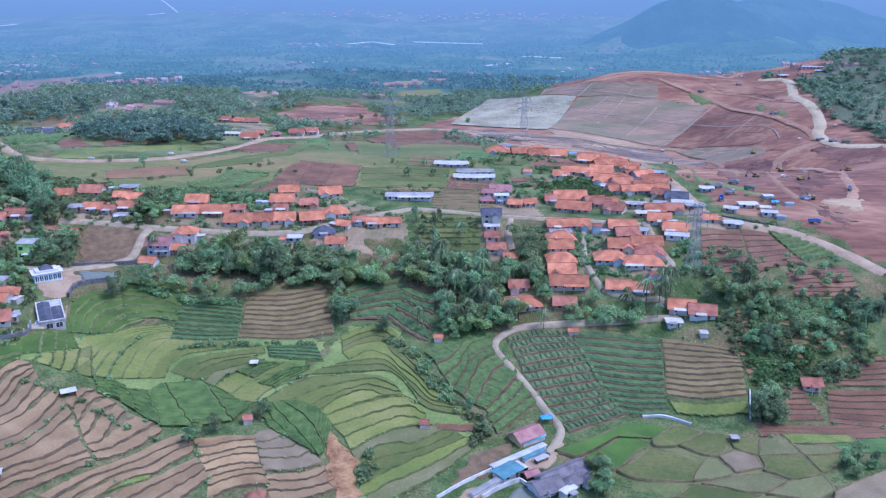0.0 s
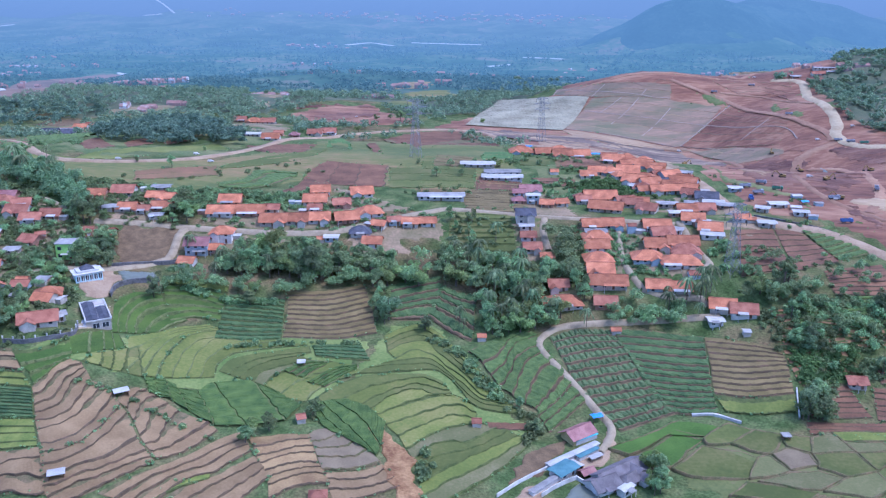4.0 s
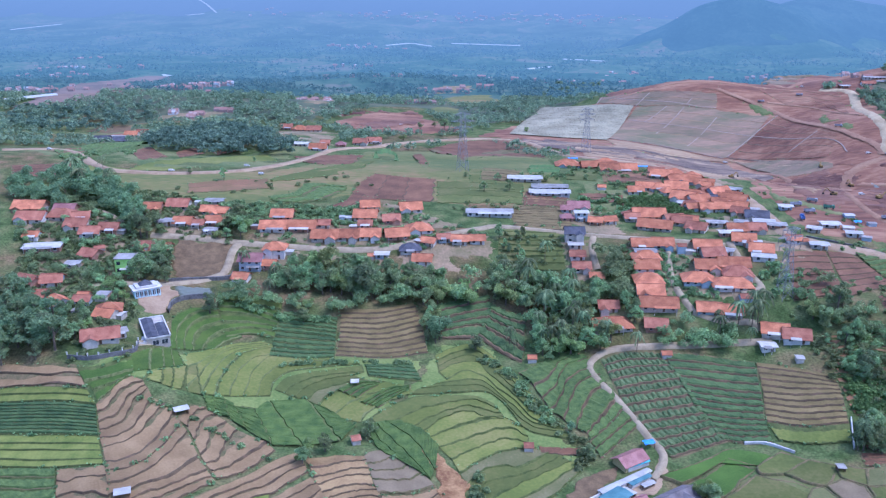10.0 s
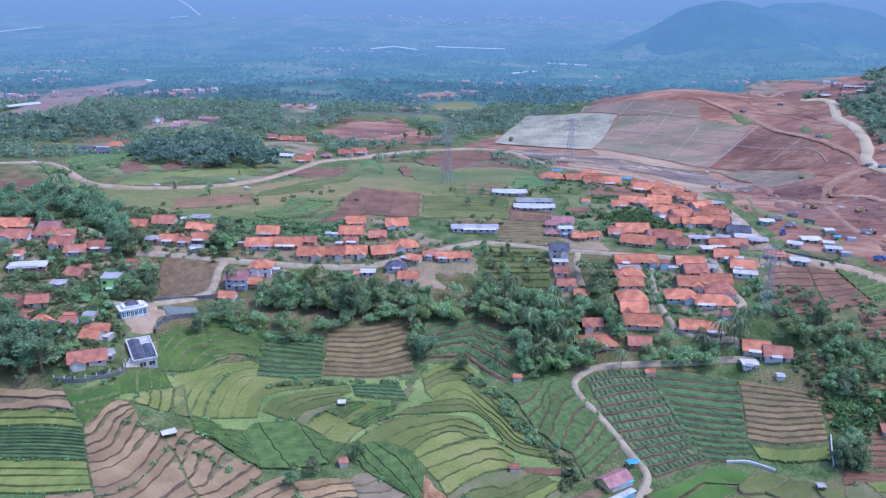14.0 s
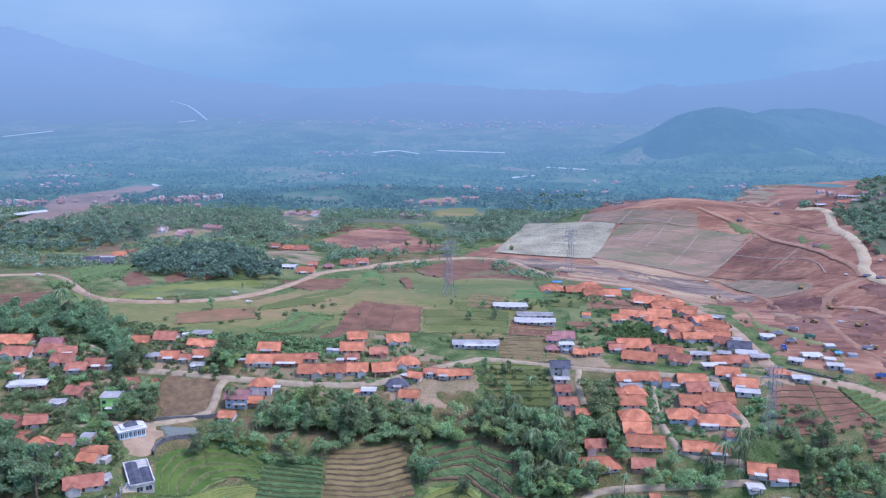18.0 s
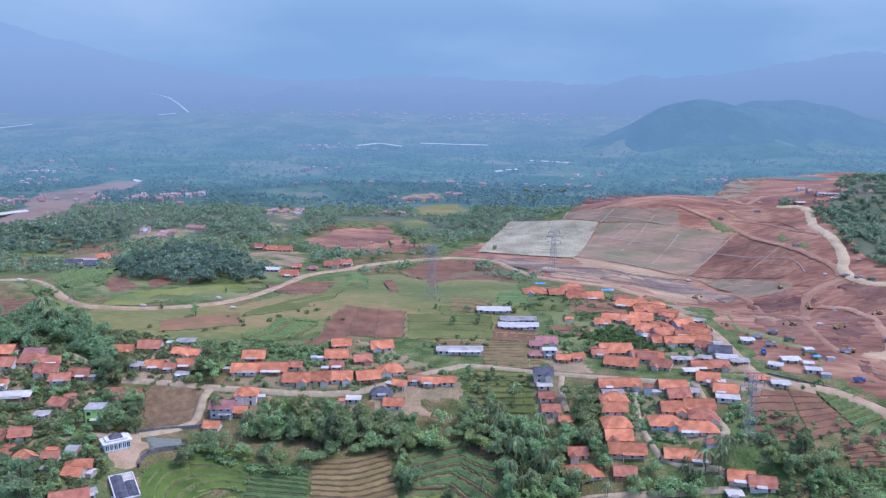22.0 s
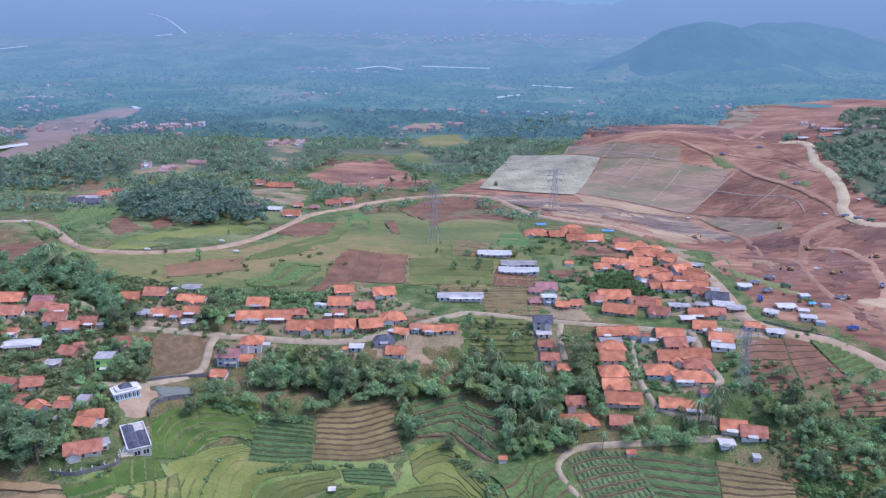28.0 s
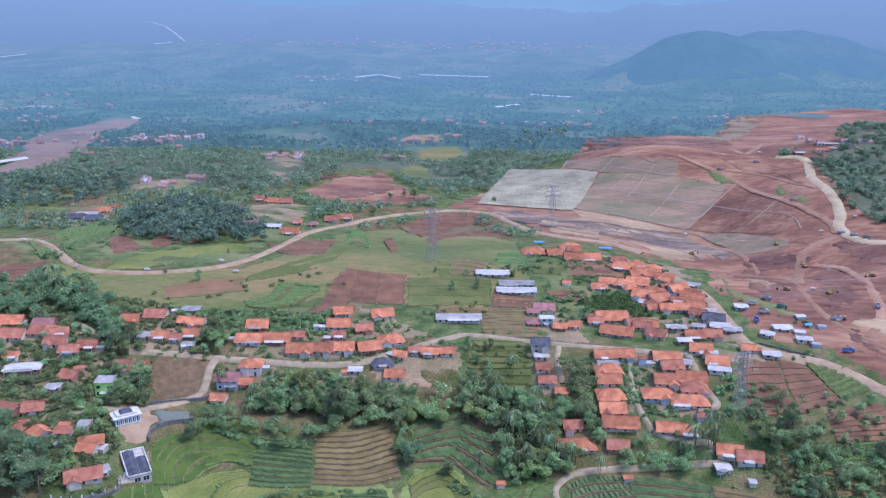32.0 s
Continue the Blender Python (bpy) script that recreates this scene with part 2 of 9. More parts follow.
M.update({
    "quarry": surface("red_laterite", (0.105, 0.046, 0.028), (0.315, 0.178, 0.10), 0.03, 0.25, third=(0.205, 0.096, 0.053), bump=0.8, depth=1.0, vary=0.1, along=(0.35, 1.0, 1.6)),
    "quarry_grass": surface("weedy_laterite", (0.125, 0.12, 0.06), (0.285, 0.18, 0.112), 0.035, 0.35, third=(0.20, 0.142, 0.085), bump=0.5, depth=0.6, vary=0.14, along=(0.35, 1.6, 1.6)),
    "track": surface("red_track", (0.215, 0.115, 0.066), (0.345, 0.21, 0.118), 0.06, 0.6, third=(0.27, 0.15, 0.085), bump=0.3, vary=0.12),
    "quarry_dark": surface("dug_red_earth", (0.085, 0.038, 0.027), (0.22, 0.115, 0.07), 0.05, 0.3, bump=0.9, depth=1.0, along=(0.5, 1.0, 1.5)),
    "ochre": surface("ochre_earth", (0.22, 0.135, 0.075), (0.40, 0.29, 0.16), 0.04, 0.4, bump=0.5, depth=0.6, along=(0.4, 1.3, 1.0)),
    "dark_earth": surface("dark_wet_earth", (0.08, 0.058, 0.046), (0.32, 0.235, 0.14), 0.05, 0.4, third=(0.155, 0.112, 0.08), bump=0.5, depth=0.6, vary=0.15, along=(0.3, 1.6, 1.0)),
    "white_cover": surface("pale_sheet_cover", (0.185, 0.165, 0.098), (0.365, 0.33, 0.205), 0.04, 0.6, third=(0.28, 0.25, 0.155), bump=0.4, depth=0.5, vary=0.1),
    "landslip": surface("fresh_orange_earth", (0.17, 0.08, 0.032), (0.38, 0.225, 0.095), 0.2, 1.0, bump=0.8, depth=0.5),
    "yard": surface("trodden_yard_earth", (0.14, 0.125, 0.055), (0.32, 0.22, 0.13), 0.06, 0.8, third=(0.225, 0.168, 0.09), bump=0.4, depth=0.3),
    "grass_deep": surface("deep_green_grass", (0.07, 0.11, 0.028), (0.195, 0.185, 0.07), 0.03, 0.5, bump=0.6, depth=0.4),
    "grass_plateau": surface("plateau_meadow", (0.088, 0.112, 0.03), (0.245, 0.162, 0.07), 0.025, 0.35, third=(0.15, 0.148, 0.042), bump=0.5, depth=0.4, along=(0.5, 1.0, 1.0)),
    "grass_pale": surface("pale_terrace_grass", (0.10, 0.15, 0.032), (0.22, 0.25, 0.07), 0.05, 0.9, bump=0.6, depth=0.3),
    # grass darkened to put the trees' shade into the ground colour
    "grass_shade": surface("shade_dark_floor", (0.05, 0.078, 0.04), (0.125, 0.125, 0.065), 0.05, 0.6, bump=0.6, depth=0.4),
    "tread_bottom": surface("paddy_bottom", (0.085, 0.105, 0.03), (0.17, 0.15, 0.065), 0.06, 0.8, third=(0.14, 0.15, 0.045), bump=0.3),
    "concrete": surface("pale_concrete_channel", (0.25, 0.19, 0.145), (0.34, 0.27, 0.205), 0.1, 1.0, bump=0.1),
})


def leaves(name, dark, light, vary=0.25):
    """Foliage: each leaf clump takes its own tone."""
    m, nt, bsdf = nodes(name)
    n, l = nt.nodes, nt.links
    geo, info, ramp, add, hsv, val = (n.new("ShaderNode" + k) for k in ("NewGeometry", "ObjectInfo", "ValToRGB", "Math", "HueSaturation", "MapRange"))
    e = ramp.color_ramp.elements
    e[0].color, e[1].color = (*dark, 1), (*light, 1)
    l.new(geo.outputs["Random Per Island"], ramp.inputs[0])
    val.inputs[3].default_value, val.inputs[4].default_value = 1 - vary, 1 + vary
    l.new(info.outputs["Random"], val.inputs[0])
    drift, swing, tone = n.new("ShaderNodeTexNoise"), n.new("ShaderNodeMapRange"), n.new("ShaderNodeMath")
    drift.inputs["Scale"].default_value, drift.inputs["Detail"].default_value = 0.14, 2
    l.new(geo.outputs["Position"], drift.inputs["Vector"])
    for k, v in zip((1, 2, 3, 4), (0.3, 0.7, 0.7, 1.35)):
        swing.inputs[k].default_value = v
    l.new(drift.outputs[0], swing.inputs[0])
    tone.operation = "MULTIPLY"
    l.new(val.outputs[0], tone.inputs[0])
    l.new(swing.outputs[0], tone.inputs[1])
    l.new(tone.outputs[0], hsv.inputs["Value"])
    add.operation = "MULTIPLY_ADD"
    add.inputs[1].default_value, add.inputs[2].default_value = 0.06, 0.47
    l.new(info.outputs["Random"], add.inputs[0])
    l.new(add.outputs[0], hsv.inputs["Hue"])
    l.new(ramp.outputs[0], hsv.inputs["Color"])
    l.new(hsv.outputs[0], bsdf.inputs["Base Color"])
    bsdf.inputs["Roughness"].default_value = 0.75
    bsdf.inputs["Specular IOR Level"].default_value = 0.2
    thin, mix = n.new("ShaderNodeBsdfTranslucent"), n.new("ShaderNodeMixShader")
    l.new(hsv.outputs[0], thin.inputs["Color"])
    mix.inputs[0].default_value = 0.45
    l.new(bsdf.outputs[0], mix.inputs[1])
    l.new(thin.outputs[0], mix.inputs[2])
    l.new(mix.outputs[0], n["Material Output"].inputs["Surface"])
    return m


M["leaf_broad"] = leaves("broad_leaves", (0.163, 0.242, 0.109), (0.338, 0.427, 0.182), 0.3)
M["leaf_light"] = leaves("yellow_green_leaves", (0.173, 0.239, 0.081), (0.356, 0.424, 0.151), 0.2)
M["leaf_dark"] = leaves("dark_leaves", (0.129, 0.191, 0.096), (0.251, 0.320, 0.146), 0.25)
# leaf colour paled and blued: the haze before these woods is painted in
M["leaf_far"] = leaves("haze_tinted_leaves", (0.145, 0.225, 0.14), (0.29, 0.37, 0.20), 0.12)
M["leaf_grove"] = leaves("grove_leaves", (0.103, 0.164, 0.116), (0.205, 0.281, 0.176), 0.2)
M["leaf_palm"] = leaves("palm_leaves", (0.117, 0.169, 0.077), (0.303, 0.349, 0.166))
M["leaf_shrub"] = leaves("shrub_leaves", (0.130, 0.191, 0.079), (0.281, 0.355, 0.145))
M["leaf_banana"] = leaves("banana_leaves", (0.07, 0.13, 0.04), (0.17, 0.26, 0.08))


# ---- land ----
PROFILE = [
    (60.0, -11.8),
    (200.0, -9.2),
    (260.0, -5.5),
    (310.0, 3.5),
    (350.0, 16.5),
    (400.0, 26.4),
    (450.0, 27.2),
    (520.0, 27.4),
    (600.0, 19.3),
    (680.0, 5.9),
    (760.0, 4.9),
    (850.0, 9.7),
    (950.0, 8.7),
    (1100.0, -20.3),
    (1350.0, -36.6),
    (1800.0, -78.7),
    (2300.0, -97.4),
    (3200.0, -147.5),
    (4300.0, -112.0),
    (4700.0, -50.0),
    (5200.0, 0.0),
]
BUMPS = [
    (780, 2900, 250, 220, 152.0),
    (1260, 3300, 420, 260, 160.0),
    (1010, 3050, 200, 200, 60.0),
    (300, 900, 60, 50, 2.0),
    (-150, 280, 45, 45, 16.4),
    (-60, 240, 50, 45, 3.5),
    (40, 240, 50, 40, -4.0),
    (110, 300, 45, 35, -6.5),
    (120, 350, 40, 40, 4.1),
    (-120, 370, 60, 40, -3.0),
    (0, 360, 45, 35, -6.7),
    (-220, 330, 50, 60, 0.7),
    (-330, 500, 120, 120, 9.6),
    (-180, 450, 70, 60, 3.1),
    (60, 450, 60, 60, -4.0),
    (160, 420, 70, 60, -1.9),
    (150, 600, 70, 50, -14.6),
    (190, 700, 60, 70, -21.4),
]
BUMPS += [
    (260, 620, 70, 60, -3.1),
    (330, 720, 90, 90, 22.1),
    (190, 870, 80, 60, 19.7),
    (330, 850, 90, 80, 12.0),
    (440, 920, 120, 110, 39.6),
    (-200, 680, 110, 80, 10.7),
    (-100, 900, 110, 100, -7.7),
    (60, 800, 80, 100, -2.7),
    (-640, 1789, 300, 250, 5.6),
    (-900, 3800, 700, 700, 30.0),
    (-330, 300, 90, 90, 24.9),
    (280, 380, 90, 90, -8.7),
    (500, 800, 88, 79, 26.9),
    (-300, 200, 30, 27, 15.9),
    (-127, 217, 30, 27, 10.5),
    (171, 928, 102, 92, 15.1),
    (219, 565, 62, 56, -14.7),
    (-450, 700, 77, 69, 13.4),
]
BUMPS += [
    (200, 260, 30, 27, 5.8),
    (-27, 334, 37, 33, -5.2),
    (137, 310, 34, 31, 8.9),
    (125, 286, 31, 28, -10.0),
    (500, 1500, 165, 148, -15.3),
    (113, 292, 32, 29, 4.1),
    (-127, 305, 34, 31, -6.3),
    (380, 500, 55, 50, -6.6),
    (242, 703, 77, 69, 9.5),
    (128, 859, 94, 85, -5.2),
    (113, 292, 32, 29, 4.1),
    (0, 950, 104, 94, -11.7),
    (113, 292, 32, 29, 4.1),
    (-181, 310, 34, 31, 5.7),
]
BUMPS += [
    (-355, 1230, 140, 60, 13.0),
    (-178, 1437, 160, 80, 15.0),
    (-40, 1604, 150, 90, 10.0),
    (-430, 1060, 110, 60, 11.0),
    (60, 1330, 90, 80, 9.0),
]
KNOTS = np.array(PROFILE)


def height(x, y):
    """The lie of the land: a long profile away from the camera, with knolls and hollows."""
    x, y = np.broadcast_arrays(np.asarray(x, float), np.asarray(y, float))
    i = np.clip(np.searchsorted(KNOTS[:, 0], y) - 1, 0, len(KNOTS) - 2)
    s = np.clip((y - KNOTS[i, 0]) / (KNOTS[i + 1, 0] - KNOTS[i, 0]), 0, 1)
    w = s * s * (3 - 2 * s) * 0.5 + s * 0.5
    z = KNOTS[i, 1] * (1 - w) + KNOTS[i + 1, 1] * w
    for a, b, sx, sy, dz in BUMPS:
        z = z + dz * np.exp(-(((x - a) / sx) ** 2) - ((y - b) / sy) ** 2)
    return z


def hz(x, y):
    return float(height(x, y))


def mesh(name, verts, faces, mats, index=None, smooth=False):
    me = bpy.data.meshes.new(name)
    me.from_pydata(verts, [], faces)
    for m in mats:
        me.materials.append(m)
    if index is not None:
        me.polygons.foreach_set("material_index", np.asarray(index, dtype=np.int32))
    if smooth:
        me.polygons.foreach_set("use_smooth", np.ones(len(me.polygons), dtype=bool))
    me.update()
    return me


def part(name, me, parent, label=""):
    ob = new(name, me)
    ob.parent = parent
    if label:
        ob["label"] = label
    return ob


def inside(px, py, poly):
    """Which of the points lie in the polygon."""
    px, py = np.asarray(px), np.asarray(py)
    hit = np.zeros(px.shape, bool)
    for (x0, y0), (x1, y1) in zip(poly, poly[1:] + poly[:1]):
        cross = (y0 > py) != (y1 > py)
        with np.errstate(divide="ignore", invalid="ignore"):
            hit ^= cross & (px < (x1 - x0) * (py - y0) / (y1 - y0 + 1e-12) + x0)
    return hit


def sheet(us, vs, place):
    """Vertices and quads of a grid; place gives x, y, z for grids of u and v."""
    u, v = np.meshgrid(us, vs)
    x, y, z = place(u, v)
    n = len(us)
    k = np.arange((len(vs) - 1) * n).reshape(-1, n)[:, :-1].ravel()
    return np.stack([x.ravel(), y.ravel(), z.ravel()], 1), np.stack([k, k + 1, k + n + 1, k + n], 1)


def ground_material():
    m, nt, bsdf = nodes("grass_and_scrub")
    n, l = nt.nodes, nt.links
    geo = n.new("ShaderNodeNewGeometry")

    def noise_at(scale, detail=4):
        t = n.new("ShaderNodeTexNoise")
        t.inputs["Scale"].default_value, t.inputs["Detail"].default_value = scale, detail
        l.new(geo.outputs["Position"], t.inputs["Vector"])
        return t

    def ramp(src, stops):
        r = n.new("ShaderNodeValToRGB")
        e = r.color_ramp.elements
        while len(e) < len(stops):
            e.new(0.5)
        for k, (p, c) in zip(e, stops):
            k.position, k.color = p, (*c, 1)
        l.new(src.outputs[0], r.inputs[0])
        return r
    big, mid, fine = noise_at(0.018), noise_at(0.12), noise_at(1.1)
    a = ramp(mid, ((0.3, (0.045, 0.075, 0.02)), (0.5, (0.09, 0.125, 0.04)), (0.7, (0.16, 0.165, 0.065))))
    b = ramp(mid, ((0.3, (0.07, 0.085, 0.025)), (0.55, (0.16, 0.12, 0.055)), (0.75, (0.25, 0.14, 0.085))))
    f = ramp(big, ((0.47, (0, 0, 0)), (0.62, (1, 1, 1))))
    mix = n.new("ShaderNodeMix")
    mix.data_type = "RGBA"
    l.new(f.outputs[0], mix.inputs[0])
    l.new(a.outputs[0], mix.inputs[6])
    l.new(b.outputs[0], mix.inputs[7])
    g = ramp(fine, ((0.3, (0.6, 0.6, 0.6)), (0.7, (1.3, 1.3, 1.3))))
    mul = n.new("ShaderNodeMix")
    mul.data_type, mul.blend_type = "RGBA", "MULTIPLY"
    mul.inputs[0].default_value = 1
    l.new(mix.outputs[2], mul.inputs[6])
    l.new(g.outputs[0], mul.inputs[7])
    l.new(mul.outputs[2], bsdf.inputs["Base Color"])
    bsdf.inputs["Roughness"].default_value = 0.95
    bsdf.inputs["Specular IOR Level"].default_value = 0.1
    bump = n.new("ShaderNodeBump")
    bump.inputs["Strength"].default_value, bump.inputs["Distance"].default_value = 0.7, 0.5
    l.new(fine.outputs[0], bump.inputs["Height"])
    l.new(bump.outputs[0], bsdf.inputs["Normal"])
    return m


M["ground"] = ground_material()
near = np.concatenate([np.arange(-300, 190, 14.0), np.arange(190, 520, 2.6), np.arange(520, 1180, 6.0), [1180.0]])
vv, ff = sheet(np.linspace(-1, 1, 330), near, lambda u, v: (u * (330 + 0.62 * np.maximum(v, 0)), v, height(u * (330 + 0.62 * np.maximum(v, 0)), v)))
tagged(new("ground", mesh("ground", vv, ff, [M["ground"]], smooth=True)), "uneven green and brown hill ground with scrub", "ground", kind="structure")


HAZE_GLOW = ((0.0, (0.012, 0.025, 0.032)), (0.22, (0.028, 0.061, 0.087)), (0.5, (0.042, 0.081, 0.120)), (0.95, (0.076, 0.117, 0.166)))  # haze painted as emission over the distance, brighter from 1 to 5 km off


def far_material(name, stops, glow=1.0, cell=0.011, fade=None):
    """Distant woods and fields in patchwork, with haze in base colour and emission."""
    m, nt, bsdf = nodes(name)
    n, l = nt.nodes, nt.links
    geo, sep, rng_ = n.new("ShaderNodeNewGeometry"), n.new("ShaderNodeSeparateXYZ"), n.new("ShaderNodeMapRange")
    vor, big, fine = n.new("ShaderNodeTexVoronoi"), n.new("ShaderNodeTexNoise"), n.new("ShaderNodeTexNoise")
    vor.inputs["Scale"].default_value = cell
    for t, s in ((big, cell * 0.35), (fine, cell * 4)):
        t.inputs["Scale"].default_value, t.inputs["Detail"].default_value = s, 6
    warp = n.new("ShaderNodeVectorMath")
    warp.operation = "MULTIPLY_ADD"
    warp.inputs[1].default_value = (70, 70, 0)
    l.new(fine.outputs["Color"], warp.inputs[0])
    l.new(geo.outputs["Position"], warp.inputs[2])
    for t in (big, fine):
        l.new(geo.outputs["Position"], t.inputs["Vector"])
    l.new(warp.outputs[0], vor.inputs["Vector"])
    grey = n.new("ShaderNodeRGBToBW")
    l.new(vor.outputs["Color"], grey.inputs[0])
    a, b = n.new("ShaderNodeMath"), n.new("ShaderNodeMath")
    for k, f in ((a, 0.42), (b, 0.75)):
        k.operation = "MULTIPLY_ADD"
        k.inputs[1].default_value = f
    l.new(grey.outputs[0], a.inputs[0])
    l.new(big.outputs[0], a.inputs[2])
    l.new(fine.outputs[0], b.inputs[0])
    l.new(a.outputs[0], b.inputs[2])
    r = n.new("ShaderNodeValToRGB")
    e = r.color_ramp.elements
    while len(e) < len(stops):
        e.new(0.5)
    for k, (p, c) in zip(e, stops):
        k.position, k.color = p, (*c, 1)
    half = n.new("ShaderNodeMath")
    half.operation = "MULTIPLY"
    half.inputs[1].default_value = 0.6
    l.new(b.outputs[0], half.inputs[0])
    l.new(half.outputs[0], r.inputs[0])
    # base colour darkened with distance, as haze would swallow it
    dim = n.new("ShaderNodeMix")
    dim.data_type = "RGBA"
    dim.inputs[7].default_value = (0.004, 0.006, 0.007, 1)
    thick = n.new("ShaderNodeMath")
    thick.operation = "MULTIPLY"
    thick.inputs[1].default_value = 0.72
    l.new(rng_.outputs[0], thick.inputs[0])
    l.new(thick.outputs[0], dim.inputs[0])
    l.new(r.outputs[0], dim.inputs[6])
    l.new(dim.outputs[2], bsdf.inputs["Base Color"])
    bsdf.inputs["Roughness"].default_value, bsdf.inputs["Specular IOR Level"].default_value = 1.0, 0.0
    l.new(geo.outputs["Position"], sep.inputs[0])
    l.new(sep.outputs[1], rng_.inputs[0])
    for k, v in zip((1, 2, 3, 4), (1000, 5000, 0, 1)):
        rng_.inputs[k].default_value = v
    # painted haze: emission colour that brightens with distance
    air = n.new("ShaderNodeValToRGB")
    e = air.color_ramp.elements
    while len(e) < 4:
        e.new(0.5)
    for k, (p, c) in zip(e, HAZE_GLOW):
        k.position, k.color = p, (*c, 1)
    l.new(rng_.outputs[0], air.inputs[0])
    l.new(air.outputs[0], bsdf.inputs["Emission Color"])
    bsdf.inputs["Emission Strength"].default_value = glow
    if fade:  # haze glow painted stronger upwards, so the mountains pale into the sky
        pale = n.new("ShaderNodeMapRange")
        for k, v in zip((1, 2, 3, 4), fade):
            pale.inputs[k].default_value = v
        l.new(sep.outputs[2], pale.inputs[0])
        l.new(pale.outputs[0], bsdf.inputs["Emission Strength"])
    return m


WOODED = ((0.50, (0.035, 0.065, 0.045)), (0.62, (0.05, 0.085, 0.055)), (0.69, (0.065, 0.10, 0.062)), (0.76, (0.09, 0.115, 0.07)), (0.83, (0.13, 0.115, 0.085)))
# all of these glow with the painted haze, though none is a light
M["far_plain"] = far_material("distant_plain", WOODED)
# near-black ridge whose pale blue is all painted haze glow
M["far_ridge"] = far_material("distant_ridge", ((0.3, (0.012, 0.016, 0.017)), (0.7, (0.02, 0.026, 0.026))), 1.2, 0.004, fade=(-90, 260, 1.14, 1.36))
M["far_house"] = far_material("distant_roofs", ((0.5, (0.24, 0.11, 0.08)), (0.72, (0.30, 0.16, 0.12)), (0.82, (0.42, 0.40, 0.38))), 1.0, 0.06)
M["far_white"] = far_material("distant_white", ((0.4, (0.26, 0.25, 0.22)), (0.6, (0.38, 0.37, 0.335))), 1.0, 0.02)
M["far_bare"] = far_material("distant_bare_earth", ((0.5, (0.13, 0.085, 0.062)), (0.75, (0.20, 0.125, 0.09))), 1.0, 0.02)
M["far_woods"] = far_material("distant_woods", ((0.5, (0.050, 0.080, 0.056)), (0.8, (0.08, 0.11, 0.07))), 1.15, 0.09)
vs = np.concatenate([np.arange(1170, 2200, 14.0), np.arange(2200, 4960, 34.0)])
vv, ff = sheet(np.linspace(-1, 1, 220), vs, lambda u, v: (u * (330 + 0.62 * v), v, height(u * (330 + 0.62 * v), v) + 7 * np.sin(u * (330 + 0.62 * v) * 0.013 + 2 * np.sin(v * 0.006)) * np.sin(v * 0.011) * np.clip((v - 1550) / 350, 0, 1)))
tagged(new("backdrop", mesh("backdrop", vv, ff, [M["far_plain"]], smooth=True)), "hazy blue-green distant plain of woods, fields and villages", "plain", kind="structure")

# the hill carries the same painted haze glow over a darker base
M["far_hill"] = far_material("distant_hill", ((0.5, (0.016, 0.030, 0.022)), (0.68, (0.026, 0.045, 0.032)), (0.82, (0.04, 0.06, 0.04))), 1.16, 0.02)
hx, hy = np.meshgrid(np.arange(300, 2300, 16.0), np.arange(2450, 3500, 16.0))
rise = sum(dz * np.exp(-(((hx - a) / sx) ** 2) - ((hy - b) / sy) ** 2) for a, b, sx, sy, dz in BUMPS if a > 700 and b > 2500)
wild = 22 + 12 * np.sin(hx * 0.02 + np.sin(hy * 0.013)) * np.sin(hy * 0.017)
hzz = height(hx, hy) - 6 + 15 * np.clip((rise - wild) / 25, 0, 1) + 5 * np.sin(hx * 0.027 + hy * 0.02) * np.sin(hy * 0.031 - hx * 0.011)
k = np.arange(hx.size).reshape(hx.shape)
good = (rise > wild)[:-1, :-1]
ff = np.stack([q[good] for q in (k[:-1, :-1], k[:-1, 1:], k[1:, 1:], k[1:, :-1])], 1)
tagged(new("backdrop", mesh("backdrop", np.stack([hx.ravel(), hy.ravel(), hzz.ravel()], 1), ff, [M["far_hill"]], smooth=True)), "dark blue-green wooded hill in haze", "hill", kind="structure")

RIDGES = [  # distance, and the skyline as sideways place and height
    (4900, ((-3300, 470), (-2450, 380), (-2200, 300), (-1860, 215), (-1560, 140), (-1250, 95), (-800, 55), (-500, 72), (-240, 98), (100, 66), (600, 48), (900, 30), (3300, 30))),
    (4620, ((-3300, 40), (-900, -10), (-780, 52), (-640, 20), (-300, 0), (500, -20), (780, 20), (960, 95), (1250, 80), (1480, 110), (1800, 160), (2100, 215), (2300, 200), (3300, 260))),
]
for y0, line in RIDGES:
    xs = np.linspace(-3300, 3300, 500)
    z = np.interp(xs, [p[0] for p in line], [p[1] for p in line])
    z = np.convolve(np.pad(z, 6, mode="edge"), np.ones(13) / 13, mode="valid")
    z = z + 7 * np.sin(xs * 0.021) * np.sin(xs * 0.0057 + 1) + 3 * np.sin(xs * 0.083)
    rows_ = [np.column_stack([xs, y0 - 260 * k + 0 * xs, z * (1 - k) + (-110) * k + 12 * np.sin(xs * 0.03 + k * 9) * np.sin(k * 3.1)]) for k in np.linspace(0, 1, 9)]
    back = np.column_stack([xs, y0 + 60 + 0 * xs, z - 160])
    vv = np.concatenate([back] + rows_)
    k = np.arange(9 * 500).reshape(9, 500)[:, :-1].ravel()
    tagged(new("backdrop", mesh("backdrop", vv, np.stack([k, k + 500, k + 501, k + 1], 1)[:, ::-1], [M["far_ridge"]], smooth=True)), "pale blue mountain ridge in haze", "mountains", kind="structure")


